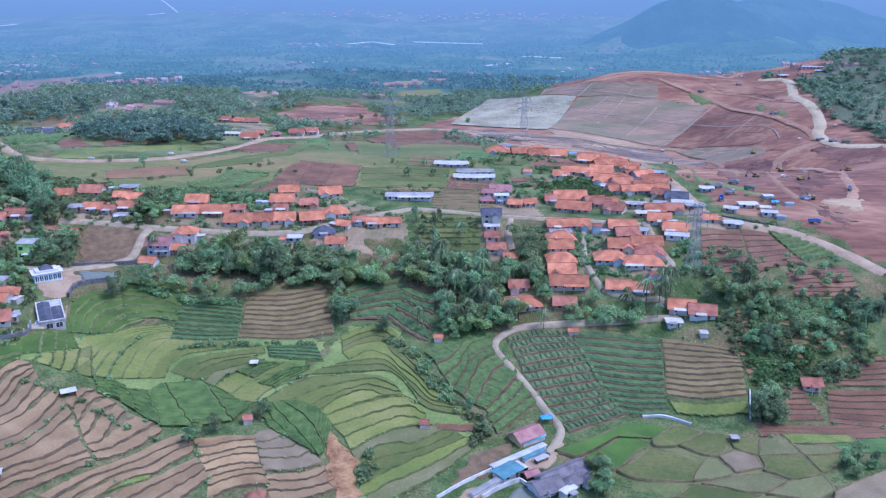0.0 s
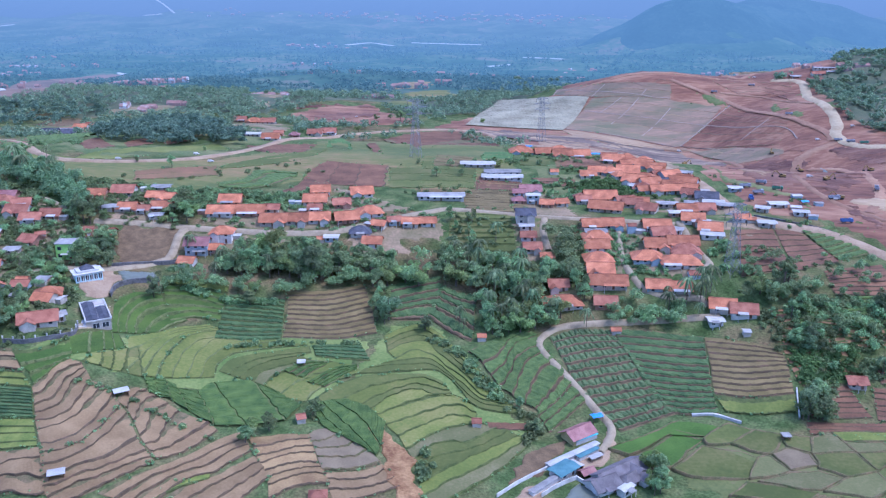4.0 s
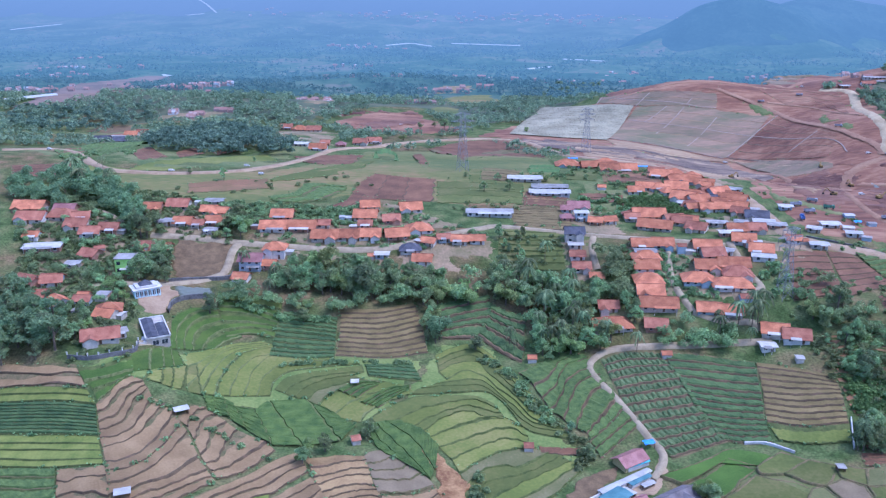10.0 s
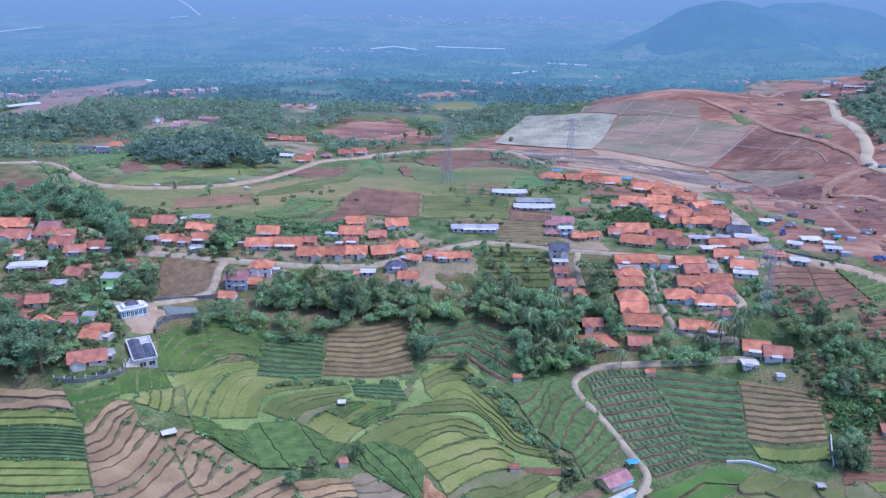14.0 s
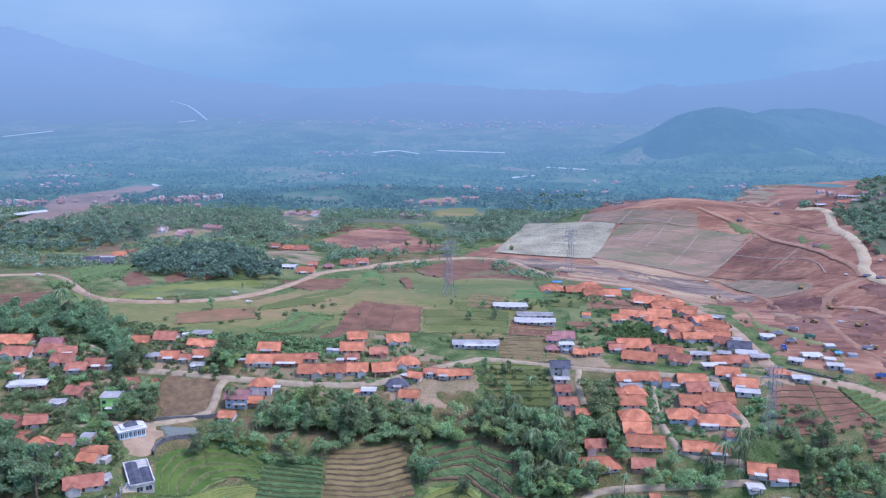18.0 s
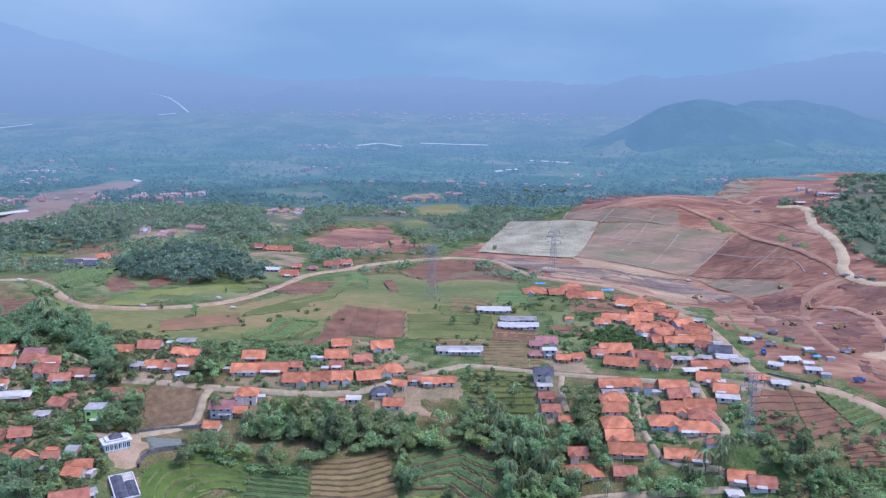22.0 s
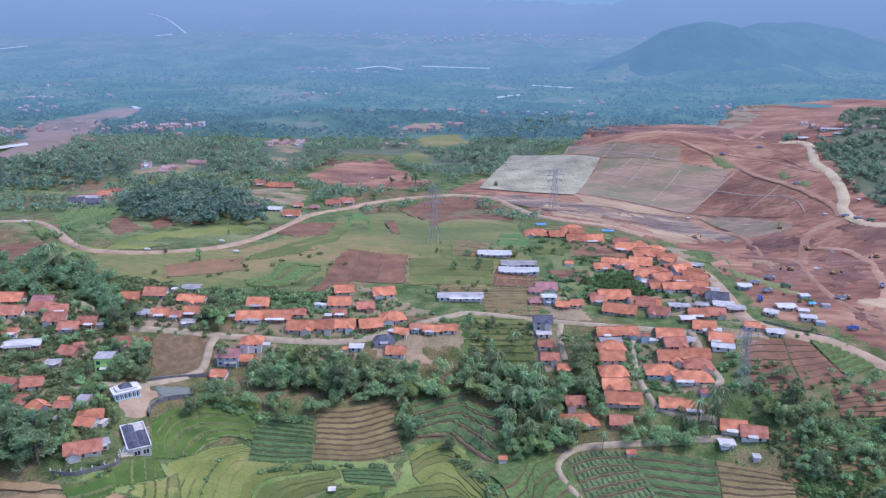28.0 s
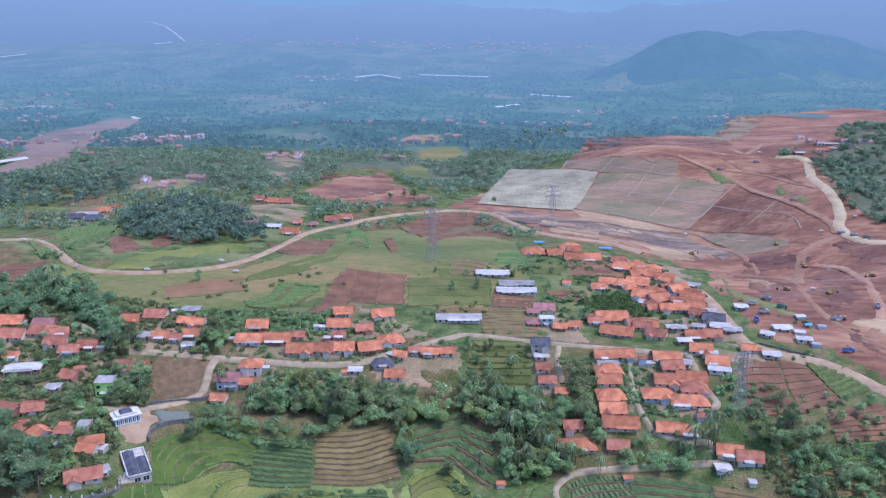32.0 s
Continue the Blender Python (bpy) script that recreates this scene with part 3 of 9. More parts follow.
# ---- fields and roads ----
FIELDS = [
    ('soil', 2, 0, (-203.9, 285.6), (-166.2, 277.7), (-157.5, 265.9), (-197.9, 273.6)),
    ('lime', 2, 0, (-197.8, 273.3), (-157.4, 265.7), (-151.3, 258.3), (-194.0, 265.8)),
    ('teal', 9, 0, (-193.7, 265.2), (-151.1, 257.7), (-144.6, 243.1), (-185.7, 249.6)),
    ('lime', 4, 0, (-185.6, 249.3), (-144.5, 242.8), (-136.5, 227.1), (-178.3, 235.1)),
    ('green', 4, 0, (-178.2, 234.9), (-152.8, 229.7), (-144.1, 209.5), (-168.1, 215.2)),
    ('soil', 3, 0, (-151.8, 228.9), (-135.4, 225.7), (-126.4, 207.5), (-143.7, 209.4)),
    ('clay', 6, 0, (111.7, 279.1), (127.8, 282.2), (129.6, 265.6), (107.8, 263.8)),
    ('clay', 6, 0, (136.5, 281.1), (156.3, 279.6), (152.5, 258.0), (130.8, 263.9)),
    ('clay', 3, 0, (105.1, 261.5), (149.0, 263.0), (148.0, 252.6), (103.5, 253.9)),
    ('green3', 2, 0, (107.4, 251.9), (144.0, 252.7), (143.7, 243.9), (108.0, 244.7)),
]

FIELDS += [
    ('row', 3, 0, (110.2, 284.4), (129.4, 286.9), (127.8, 282.2), (110.4, 279.5)),
    ('scrub', 8, 1, (111.8, 319.5), (152.5, 316.2), (149.4, 297.0), (109.7, 297.1)),
    ('scrub', 6, 0, (108.5, 299.3), (134.1, 301.9), (129.4, 283.9), (109.8, 279.4)),
    ('clay', 5, 0, (141.6, 292.6), (163.2, 295.7), (160.9, 280.1), (140.0, 282.5)),
    ('row', 5, 0, (120.3, 316.7), (160.1, 329.0), (154.1, 315.6), (119.3, 307.7)),
    ('clay', 7, 0, (118.2, 384.6), (135.8, 386.8), (127.7, 341.4), (106.7, 340.0)),
    ('clay', 7, 0, (136.6, 386.9), (147.2, 386.0), (155.8, 356.7), (129.8, 340.6)),
    ('green', 7, 0, (149.0, 387.3), (165.7, 394.6), (172.9, 368.3), (154.7, 356.5)),
]

FIELDS += [
    ('clay', 7, 0, (141.6, 342.5), (173.7, 358.6), (168.8, 331.0), (139.5, 325.0)),
    ('garden', 8, 0, (-12.5, 411.3), (16.1, 412.1), (16.6, 376.4), (-13.9, 377.0)),
    ('straw2', 6, 0, (-6.2, 440.5), (26.4, 447.0), (22.9, 414.0), (-3.9, 412.0)),
]

FIELDS += [
    ('cover', 15, 0, (47.3, 944.3), (127.6, 847.1), (90.8, 759.6), (6.7, 779.9)),
    ('clay2', 2, 0, (54.3, 540.4), (89.7, 552.7), (80.9, 507.9), (51.6, 507.6)),
    ('pale2', 2, 0, (-260.3, 435.3), (-242.8, 464.5), (-227.3, 499.8), (-263.3, 505.3)),
    ('green', 5, 0, (-274.6, 515.6), (-263.5, 596.7), (-298.5, 664.5), (-305.8, 567.7)),
    ('clay2', 2, 0, (-65.6, 391.9), (-44.4, 409.4), (-27.3, 410.3), (-32.9, 398.9)),
]

ROADS = [
    ('dirt', 4.2, (-337.7, 563.3), (-303.7, 571.3), (-248.9, 503.2), (-221.2, 492.3), (-189.4, 497.1), (-154.7, 522.0), (-136.9, 579.4), (-108.4, 668.1), (-66.9, 724.3), (-18.5, 752.7)),
    ('dirt', 4.5, (-18.5, 752.7), (15.9, 742.3), (36.9, 698.3), (67.5, 648.9), (101.1, 641.9), (123.4, 624.7)),
    ('dirt', 5.5, (104.4, 528.0), (123.2, 480.1), (126.8, 438.6), (127.5, 404.4), (142.6, 392.0), (159.7, 386.6), (178.6, 369.1), (189.4, 352.7)),
    ('haul', 6, (301.7, 846.6), (322.9, 827.9), (308.3, 772.6), (291.8, 678.3), (279.0, 647.0), (282.3, 613.4), (314.9, 594.3)),
    ('track', 6, (279.1, 634.2), (249.0, 620.3), (231.8, 596.7), (189.8, 499.2)),
]

ROADS += [
    ('track', 5, (239.3, 593.3), (252.0, 568.6), (231.2, 495.0), (215.3, 447.7), (195.6, 418.3)),
    ('track', 4, (164.2, 710.9), (192.1, 676.0), (201.5, 611.0), (187.9, 506.0), (183.4, 445.7), (197.4, 405.0)),
    ('track', 5, (207.0, 853.1), (246.1, 805.5), (263.1, 711.1), (275.4, 661.4), (272.4, 635.1)),
    ('pave', 2.5, (-177.2, 390.5), (-158.3, 390.8), (-136.2, 389.3), (-114.2, 387.8), (-86.7, 385.2), (-65.2, 386.8), (-43.9, 397.3), (-21.6, 410.7), (-10.1, 414.2), (34.8, 405.9), (69.9, 398.1), (91.9, 392.1)),
    ('pave', 2.7, (-187.4, 339.8), (-174.7, 344.8), (-158.6, 347.7), (-139.8, 360.3), (-136.3, 366.7), (-136.9, 382.7), (-135.0, 388.6)),
    ('pave', 2.0, (65.7, 393.6), (62.1, 366.5), (62.9, 348.2), (65.7, 337.9)),
]

ROADS += [
    ('pave', 2.0, (65.7, 337.9), (76.2, 332.7), (88.0, 330.5), (89.1, 325.5)),
    ('pave', 2.5, (94.4, 394.4), (94.6, 367.0), (96.3, 350.3), (87.2, 348.4)),
    ('pave', 2.3, (32.3, 403.7), (30.2, 390.6), (31.0, 374.7)),
    ('pave', 2.0, (92.5, 320.4), (80.8, 321.4), (59.3, 320.6), (44.7, 319.8), (31.3, 318.7), (24.0, 314.9), (19.8, 307.9), (21.1, 299.2), (25.5, 290.5), (32.0, 277.9), (36.2, 268.6), (39.4, 261.4), (37.1, 253.7), (33.3, 247.6)),
    ('pave', 2.3, (-224.2, 419.8), (-206.5, 411.0), (-193.8, 399.3)),
    ('pave', 2.0, (-191.5, 344.1), (-195.1, 359.1), (-191.0, 368.6)),
    ('track', 3, (110.3, 888.7), (159.8, 880.1), (236.2, 868.2), (285.9, 848.2)),
]

ROADS += [
    ('track', 3, (246.4, 825.4), (279.3, 796.4), (293.4, 730.3)),
    ('track', 4, (20.3, 733.0), (52.9, 674.0), (93.1, 645.9), (128.5, 628.3)),
    ('track', 5, (266.1, 891.2), (310.0, 917.5), (591.5, 1554.4), (701.1, 1724.5)),
    ('ochre', 3, (21.2, 748.0), (58.1, 721.9), (101.1, 692.0), (143.9, 695.1), (174.0, 684.3), (180.7, 631.4)),
    ('ochre', 2.2, (46.3, 750.6), (83.8, 733.7), (123.6, 711.7), (161.8, 710.1), (185.7, 693.4)),
    ('dark_earth', 2.5, (55.7, 699.5), (89.5, 676.9), (124.6, 670.7), (155.9, 668.2), (171.2, 628.3)),
    ('ochre', 1.8, (81.4, 752.7), (123.6, 736.9), (171.6, 731.2), (201.7, 701.2), (217.3, 665.9)),
    ('dark_earth', 1.5, (120.4, 746.6), (168.9, 740.6), (200.6, 713.8), (224.6, 662.1)),
]

PATCHES = [
    ('grass_deep', 1.2, 1.0, (146.5, 503.6), (156.8, 480.2), (169.5, 458.0), (176.9, 434.5), (182.4, 412.4), (187.6, 385.3), (182.2, 383.3), (178.0, 410.4), (172.9, 433.1), (166.5, 455.6), (154.8, 476.2), (145.3, 500.1)),
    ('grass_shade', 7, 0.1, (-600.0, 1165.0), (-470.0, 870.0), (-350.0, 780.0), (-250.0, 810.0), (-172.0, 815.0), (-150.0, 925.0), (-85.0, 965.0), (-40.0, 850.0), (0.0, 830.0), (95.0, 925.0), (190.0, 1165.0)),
    ('quarry', 5.0, 0.3, (-33.6, 770.1), (9.3, 824.5), (102.4, 915.8), (251.8, 1320.1), (416.9, 1472.7), (548.5, 1732.8), (704.3, 1913.2), (912.0, 2049.1), (1002.6, 1994.3), (321.8, 564.4), (198.8, 341.7), (180.7, 373.6), (161.0, 389.8), (133.8, 414.7), (128.9, 477.1), (139.1, 619.4), (65.8, 636.7), (20.9, 742.9)),
    ('grass_deep', 2, 1.1, (215.5, 829.1), (235.8, 832.0), (250.1, 804.8), (244.9, 792.5), (225.6, 807.0)),
    ('grass_deep', 2, 1.1, (265.1, 785.2), (276.3, 765.7), (287.3, 689.1), (277.7, 682.7), (264.6, 720.7)),
    ('grass_deep', 2, 1.1, (265.7, 689.8), (274.6, 680.2), (269.6, 661.5), (260.9, 672.8)),
    ('quarry_grass', 3, 1.2, (371.7, 1361.9), (595.3, 1863.3), (685.3, 1906.7), (566.5, 1642.3), (400.4, 1291.4)),
]

PATCHES += [
    ('ochre', 2.2, 0.6, (58.3, 746.4), (118.2, 734.7), (187.9, 719.0), (187.6, 626.5), (148.1, 621.2), (108.3, 634.7), (53.5, 679.7)),
    ('dark_earth', 2.0, 0.85, (31.9, 759.5), (80.1, 742.9), (121.3, 725.0), (173.5, 718.6), (186.2, 678.9), (159.6, 648.5), (113.5, 683.5), (39.1, 725.2)),
    ('quarry_dark', 1.6, 0.5, (179.4, 477.5), (223.9, 508.7), (218.0, 472.5), (192.4, 452.3), (175.1, 456.2)),
    ('quarry_dark', 1.6, 0.5, (260.5, 622.5), (310.6, 611.7), (281.2, 552.6), (260.4, 588.0)),
]

PATCHES += [
    ('quarry_dark', 1.6, 0.5, (191.4, 618.2), (218.9, 638.3), (230.6, 645.6), (239.5, 613.2), (222.0, 600.2), (197.3, 598.2)),
    ('quarry_dark', 1.6, 0.45, (148.3, 524.1), (186.4, 502.2), (190.0, 460.3), (168.6, 455.9), (153.1, 485.5)),
    ('ochre', 1.6, 0.9, (187.5, 440.7), (212.4, 416.6), (226.4, 444.8)),
    ('ochre', 1.6, 1.0, (165.6, 512.1), (177.8, 496.1), (163.2, 490.5), (152.1, 503.0)),
    ('grass_deep', 1.6, 0.75, (145.3, 611.0), (147.6, 489.2), (171.3, 446.6), (169.7, 385.8), (163.5, 384.2), (160.9, 439.3), (137.6, 473.0)),
]

PATCHES += [
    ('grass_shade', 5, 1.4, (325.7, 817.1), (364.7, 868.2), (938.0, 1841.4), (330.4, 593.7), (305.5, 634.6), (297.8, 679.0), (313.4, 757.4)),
    ('tread_bottom', 0.8, 0.1, (53.1, 239.6), (71.9, 256.5), (79.2, 263.5), (94.4, 257.4), (101.2, 252.6), (127.8, 252.4), (129.3, 245.1), (117.5, 230.0), (109.1, 219.5), (68.8, 221.5), (56.1, 228.0)),
    ('grass_deep', 4, 0.9, (311.6, 806.3), (320.0, 729.7), (310.5, 686.3), (288.5, 710.8), (294.0, 786.7)),
    ('quarry', 6.0, 0.6, (-166.0, 817.3), (-137.5, 920.4), (-85.4, 955.3), (-48.0, 835.2), (-18.2, 784.8), (-74.2, 766.1), (-136.6, 778.1)),
]

PATCHES += [
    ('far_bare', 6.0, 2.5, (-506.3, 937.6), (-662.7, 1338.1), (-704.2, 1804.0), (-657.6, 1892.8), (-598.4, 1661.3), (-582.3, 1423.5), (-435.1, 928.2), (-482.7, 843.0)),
    ('quarry', 5.0, 0.6, (-356.0, 726.0), (-327.1, 764.7), (-307.3, 731.1), (-324.4, 706.8)),
    ('landslip', 0.4, 0.5, (-41.8, 253.2), (-36.5, 254.6), (-30.6, 243.7), (-26.3, 237.8), (-23.1, 213.9), (-30.6, 213.2), (-36.1, 234.3)),
    ('soil_brown', 0.4, 0.3, (3.3, 237.1), (20.9, 255.5), (23.6, 249.9), (10.6, 231.7), (2.4, 227.6)),
    ('dirt', 0.4, 0.32, (-1.5, 216.1), (9.5, 229.0), (16.7, 236.7), (30.2, 249.0), (37.9, 259.9), (39.7, 252.3), (35.8, 242.7), (29.2, 238.7), (20.9, 233.7), (14.8, 226.8), (10.7, 217.3)),
]

PATCHES += [
    ('soil_brown', 0.4, 0.35, (-166.2, 388.2), (-138.6, 390.0), (-134.5, 361.7), (-158.3, 357.7)),
    ('yard', 0.9, 0.22, (-65.2, 386.8), (-15.6, 398.2), (-13.4, 374.4), (-50.6, 365.9)),
    ('yard', 0.9, 0.22, (-137.0, 386.8), (-64.9, 382.7), (-61.0, 366.5), (-105.0, 365.8), (-125.1, 363.2)),
    ('yard', 0.9, 0.22, (45.2, 400.1), (92.2, 393.3), (98.2, 348.3), (85.8, 342.9), (44.7, 345.7), (43.3, 369.1)),
    ('yard', 3.0, 0.22, (28.3, 598.8), (101.8, 602.1), (138.2, 615.7), (127.3, 430.6), (127.5, 404.4), (88.0, 415.4), (53.1, 450.2), (66.2, 512.9)),
    ('yard', 0.9, 0.22, (-141.0, 421.6), (-91.6, 422.2), (-70.8, 451.0), (-16.1, 403.6), (-49.0, 388.2), (-86.8, 386.0), (-131.1, 390.5)),
]

PATCHES += [
    ('dirt', 0.4, 0.3, (-168.3, 337.3), (-166.0, 351.3), (-157.6, 350.6), (-149.7, 343.6), (-148.2, 338.4), (-151.0, 333.2), (-150.0, 326.0), (-158.8, 323.8), (-163.4, 329.9)),
    ('pave', 0.6, 0.3, (-150.6, 328.1), (-146.7, 321.2), (-139.5, 300.8), (-149.7, 290.6), (-151.6, 296.2), (-143.9, 305.0)),
    ('water', 0.7, 0.5, (-153.7, 346.3), (-152.0, 348.6), (-137.5, 350.1), (-135.1, 344.9), (-140.8, 341.3), (-147.7, 338.1)),
    ('water', 2.5, 1.2, (240.4, 599.7), (247.7, 591.3), (249.4, 568.4), (242.2, 573.3), (239.5, 592.2)),
    ('water', 1.0, 0.4, (20.6, 230.2), (24.3, 233.1), (30.9, 225.3), (28.8, 218.7), (14.0, 217.6)),
]

PATCHES += [
    ('grass_deep', 6, 0.15, (-423.0, 745.7), (-355.0, 857.4), (-227.3, 839.1), (-161.6, 773.9), (-305.5, 719.5), (-374.1, 664.9)),
    ('yard', 3.0, 0.2, (-256.6, 427.5), (-227.2, 427.0), (-188.4, 399.9), (-182.6, 382.2), (-187.4, 339.8), (-189.6, 327.4), (-214.4, 335.3)),
    ('yard', 0.9, 0.22, (103.8, 410.4), (126.6, 401.8), (140.9, 387.4), (109.6, 365.6)),
    ('yard', 0.9, 0.22, (-193.0, 429.9), (-154.8, 441.8), (-139.3, 390.8), (-177.5, 391.4)),
    ('yard', 0.9, 0.22, (23.0, 459.8), (53.8, 454.6), (46.4, 407.6), (18.6, 413.7)),
    ('yard', 0.9, 0.22, (15.1, 406.6), (34.5, 403.7), (32.7, 366.9), (17.6, 372.8)),
]

PATCHES += [
    ('grass_deep', 4, 0.18, (-345.7, 585.5), (-266.8, 574.7), (-257.6, 769.9), (-243.0, 606.9), (-258.6, 518.9), (-299.9, 518.0)),
    ('grass_deep', 4, 0.16, (-268.7, 560.5), (-211.5, 768.5), (-120.7, 630.0), (-152.0, 525.8), (-222.1, 494.6)),
    ('grass_plateau', 4, 0.14, (-254.1, 483.8), (-150.4, 518.4), (-96.9, 643.4), (-18.6, 742.6), (32.8, 603.9), (31.8, 483.2), (-6.3, 438.0), (-87.3, 459.2), (-117.3, 434.9), (-211.7, 424.7)),
    ('grass_deep', 3, 0.18, (36.0, 522.8), (83.6, 513.1), (77.9, 450.2), (27.9, 447.3)),
    ('grass_pale', 0.9, 0.08, (-164.9, 277.0), (-101.8, 318.7), (-42.8, 313.1), (-52.9, 275.4), (-67.4, 264.2), (-117.4, 270.5), (-145.2, 272.6)),
]

PATCHES += [
    ('grass_pale', 0.9, 0.08, (-38.9, 325.8), (-18.3, 326.1), (6.2, 269.0), (14.7, 258.4), (-14.6, 227.4), (-52.9, 275.4)),
]

PATCHES += [
    ('quarry_dark', 1.6, 0.6, (260.3, 618.3), (273.9, 622.0), (283.9, 612.2), (280.5, 593.1), (259.6, 596.9)),
    ('quarry_dark', 1.2, 0.6, (190.6, 463.0), (206.4, 471.2), (219.8, 477.8), (213.7, 464.5), (198.5, 456.8), (187.6, 452.7)),
    ('quarry_dark', 1.6, 0.55, (189.7, 614.4), (213.9, 625.0), (235.8, 617.7), (245.6, 601.2), (228.2, 586.2), (209.8, 589.5), (162.6, 504.9)),
    ('quarry_dark', 1.4, 0.55, (216.8, 577.0), (242.7, 574.6), (242.4, 526.5), (229.7, 489.6), (211.4, 482.6), (195.5, 492.3)),
    ('ochre', 1.0, 0.75, (155.6, 515.0), (165.7, 508.6), (174.1, 496.5), (166.2, 484.1), (159.0, 494.2)),
    ('ochre', 1.0, 0.75, (198.6, 431.4), (212.5, 436.5), (202.8, 414.9), (199.5, 422.9)),
    ('quarry_dark', 1.4, 0.5, (233.6, 640.1), (250.5, 646.3), (257.6, 632.2), (241.1, 621.1)),
    ('quarry_dark', 1.2, 0.6, (184.3, 434.6), (195.9, 426.8), (194.6, 400.5), (187.3, 384.7), (183.6, 406.1)),
    ('quarry_dark', 2.0, 0.5, (182.7, 1299.3), (273.2, 1368.4), (359.9, 1328.8), (411.2, 1300.8), (227.9, 871.6), (160.8, 904.1)),
]

PATCHES += [
    ('yard', 3, 0.4, (-330.6, 814.2), (-316.4, 845.6), (-284.0, 868.8), (-260.2, 853.7), (-262.4, 830.2), (-298.1, 804.5)),
    ('yard', 4, 0.4, (-219.5, 931.7), (-255.4, 1145.4), (-209.7, 1163.7), (-194.7, 1102.1), (-179.5, 928.8), (-173.1, 852.0), (-182.3, 840.6)),
    ('grass_plateau', 4, 0.4, (-70.1, 1177.4), (-44.3, 1247.9), (0.2, 1240.9), (13.1, 1142.9), (-13.6, 1083.4), (-48.9, 1080.2)),
    ('soil_brown', 3, 0.4, (-373.7, 752.0), (-370.6, 786.8), (-331.9, 794.9), (-322.2, 774.9), (-338.0, 743.4)),
    ('yard', 2.5, 0.4, (-200.3, 746.1), (-172.3, 783.0), (-136.6, 750.2), (-129.7, 668.9), (-149.8, 656.9), (-183.4, 691.2)),
    ('yard', 2.5, 0.4, (-331.3, 680.4), (-333.9, 733.0), (-306.5, 731.4), (-293.2, 688.3), (-300.0, 648.6)),
    ('grass_plateau', 3, 0.4, (-79.5, 992.8), (-55.3, 1057.7), (-33.7, 949.0), (-45.1, 896.5), (-67.1, 929.4)),
    ('quarry_dark', 2, 1.1, (-143.9, 802.5), (-116.9, 849.4), (-78.3, 859.8), (-68.7, 805.0), (-110.3, 784.4)),
    ('quarry_dark', 2, 1.0, (-165.1, 865.5), (-136.7, 925.9), (-83.0, 941.1), (-80.7, 921.7), (-134.2, 903.0), (-157.6, 841.4)),
    ('yard', 5, 0.6, (-105.7, 1328.1), (-68.2, 1372.2), (-19.5, 1357.3), (-23.9, 1285.4), (-60.9, 1263.6), (-93.0, 1250.2)),
]

DRAINS = [
    ((104.8, 919.9), (130.6, 861.9), (176.6, 828.9), (199.0, 820.2)),
    ((118.6, 819.4), (142.8, 804.7), (190.5, 782.5), (219.0, 756.4), (236.6, 720.6), (255.9, 684.9), (254.4, 656.8)),
    ((90.6, 770.7), (113.9, 757.2), (161.0, 741.3), (183.4, 727.7)),
    ((146.2, 869.0), (129.2, 845.9)),
    ((180.2, 838.9), (174.3, 831.1)),
    ((170.8, 826.7), (137.3, 782.6)),
    ((195.7, 805.3), (158.9, 754.6)),
    ((248.5, 796.0), (186.1, 729.2)),
    ((253.3, 716.2), (226.0, 698.2)),
    ((106.7, 916.7), (98.5, 890.2)),
    ((155.8, 832.7), (132.2, 810.6)),
]

FAR_CLUSTERS = [
    (-454.0, 1281.8, 60, 14),
    (-627.1, 1278.7, 80, 16),
    (-210.9, 1468.1, 50, 8),
    (-10.8, 1584.1, 60, 8),
    (-960.2, 2053.3, 100, 14),
    (-675.5, 1271.0, 60, 10),
    (-1030.5, 4497.5, 200, 24),
    (-338.4, 4468.0, 330, 60),
    (31.2, 4408.3, 330, 70),
    (399.2, 4445.9, 330, 70),
    (719.3, 4508.8, 300, 40),
    (549.1, 1855.3, 60, 8),
    (-449.0, 3139.8, 120, 12),
]

FAR_CLUSTERS += [
    (171.9, 1687.9, 80, 10),
    (331.7, 1904.9, 70, 8),
    (370.7, 869.5, 30, 8),
    (-502.0, 1351.4, 70, 8),
    (-880.9, 1748.0, 100, 14),
]

FAR_CLUSTERS += [
    (-297.3, 837.4, 22, 9),
    (-229.3, 1123.6, 26, 9),
    (-214.3, 1144.6, 16, 5),
    (-80.4, 1299.6, 26, 11),
    (-86.3, 1120.2, 18, 6),
    (-19.6, 1322.9, 20, 5),
    (-442.9, 1218.0, 40, 12),
    (-418.9, 1217.7, 24, 7),
    (-275.4, 858.0, 10, 4),
    (-1055.2, 2361.4, 40, 8),
    (-333.6, 2156.8, 40, 6),
    (-454.3, 1040.1, 30, 5),
]

FAR_STRIPS = [
    ((-335.3, 3115.3), (-252.6, 3224.5), (-164.1, 3099.4)),
    ((-108.0, 3247.4), (140.2, 3208.4)),
    ((216.5, 2418.7), (314.1, 2340.6)),
    ((95.8, 2074.4), (158.1, 2147.8)),
    ((-1947.0, 3677.0), (-1819.6, 3871.2)),
    ((-525.3, 902.6), (-483.1, 951.1)),
    ((-747.3, 1931.6), (-632.9, 1761.7)),
    ((-1378.5, 4222.9), (-1326.1, 4321.5)),
]

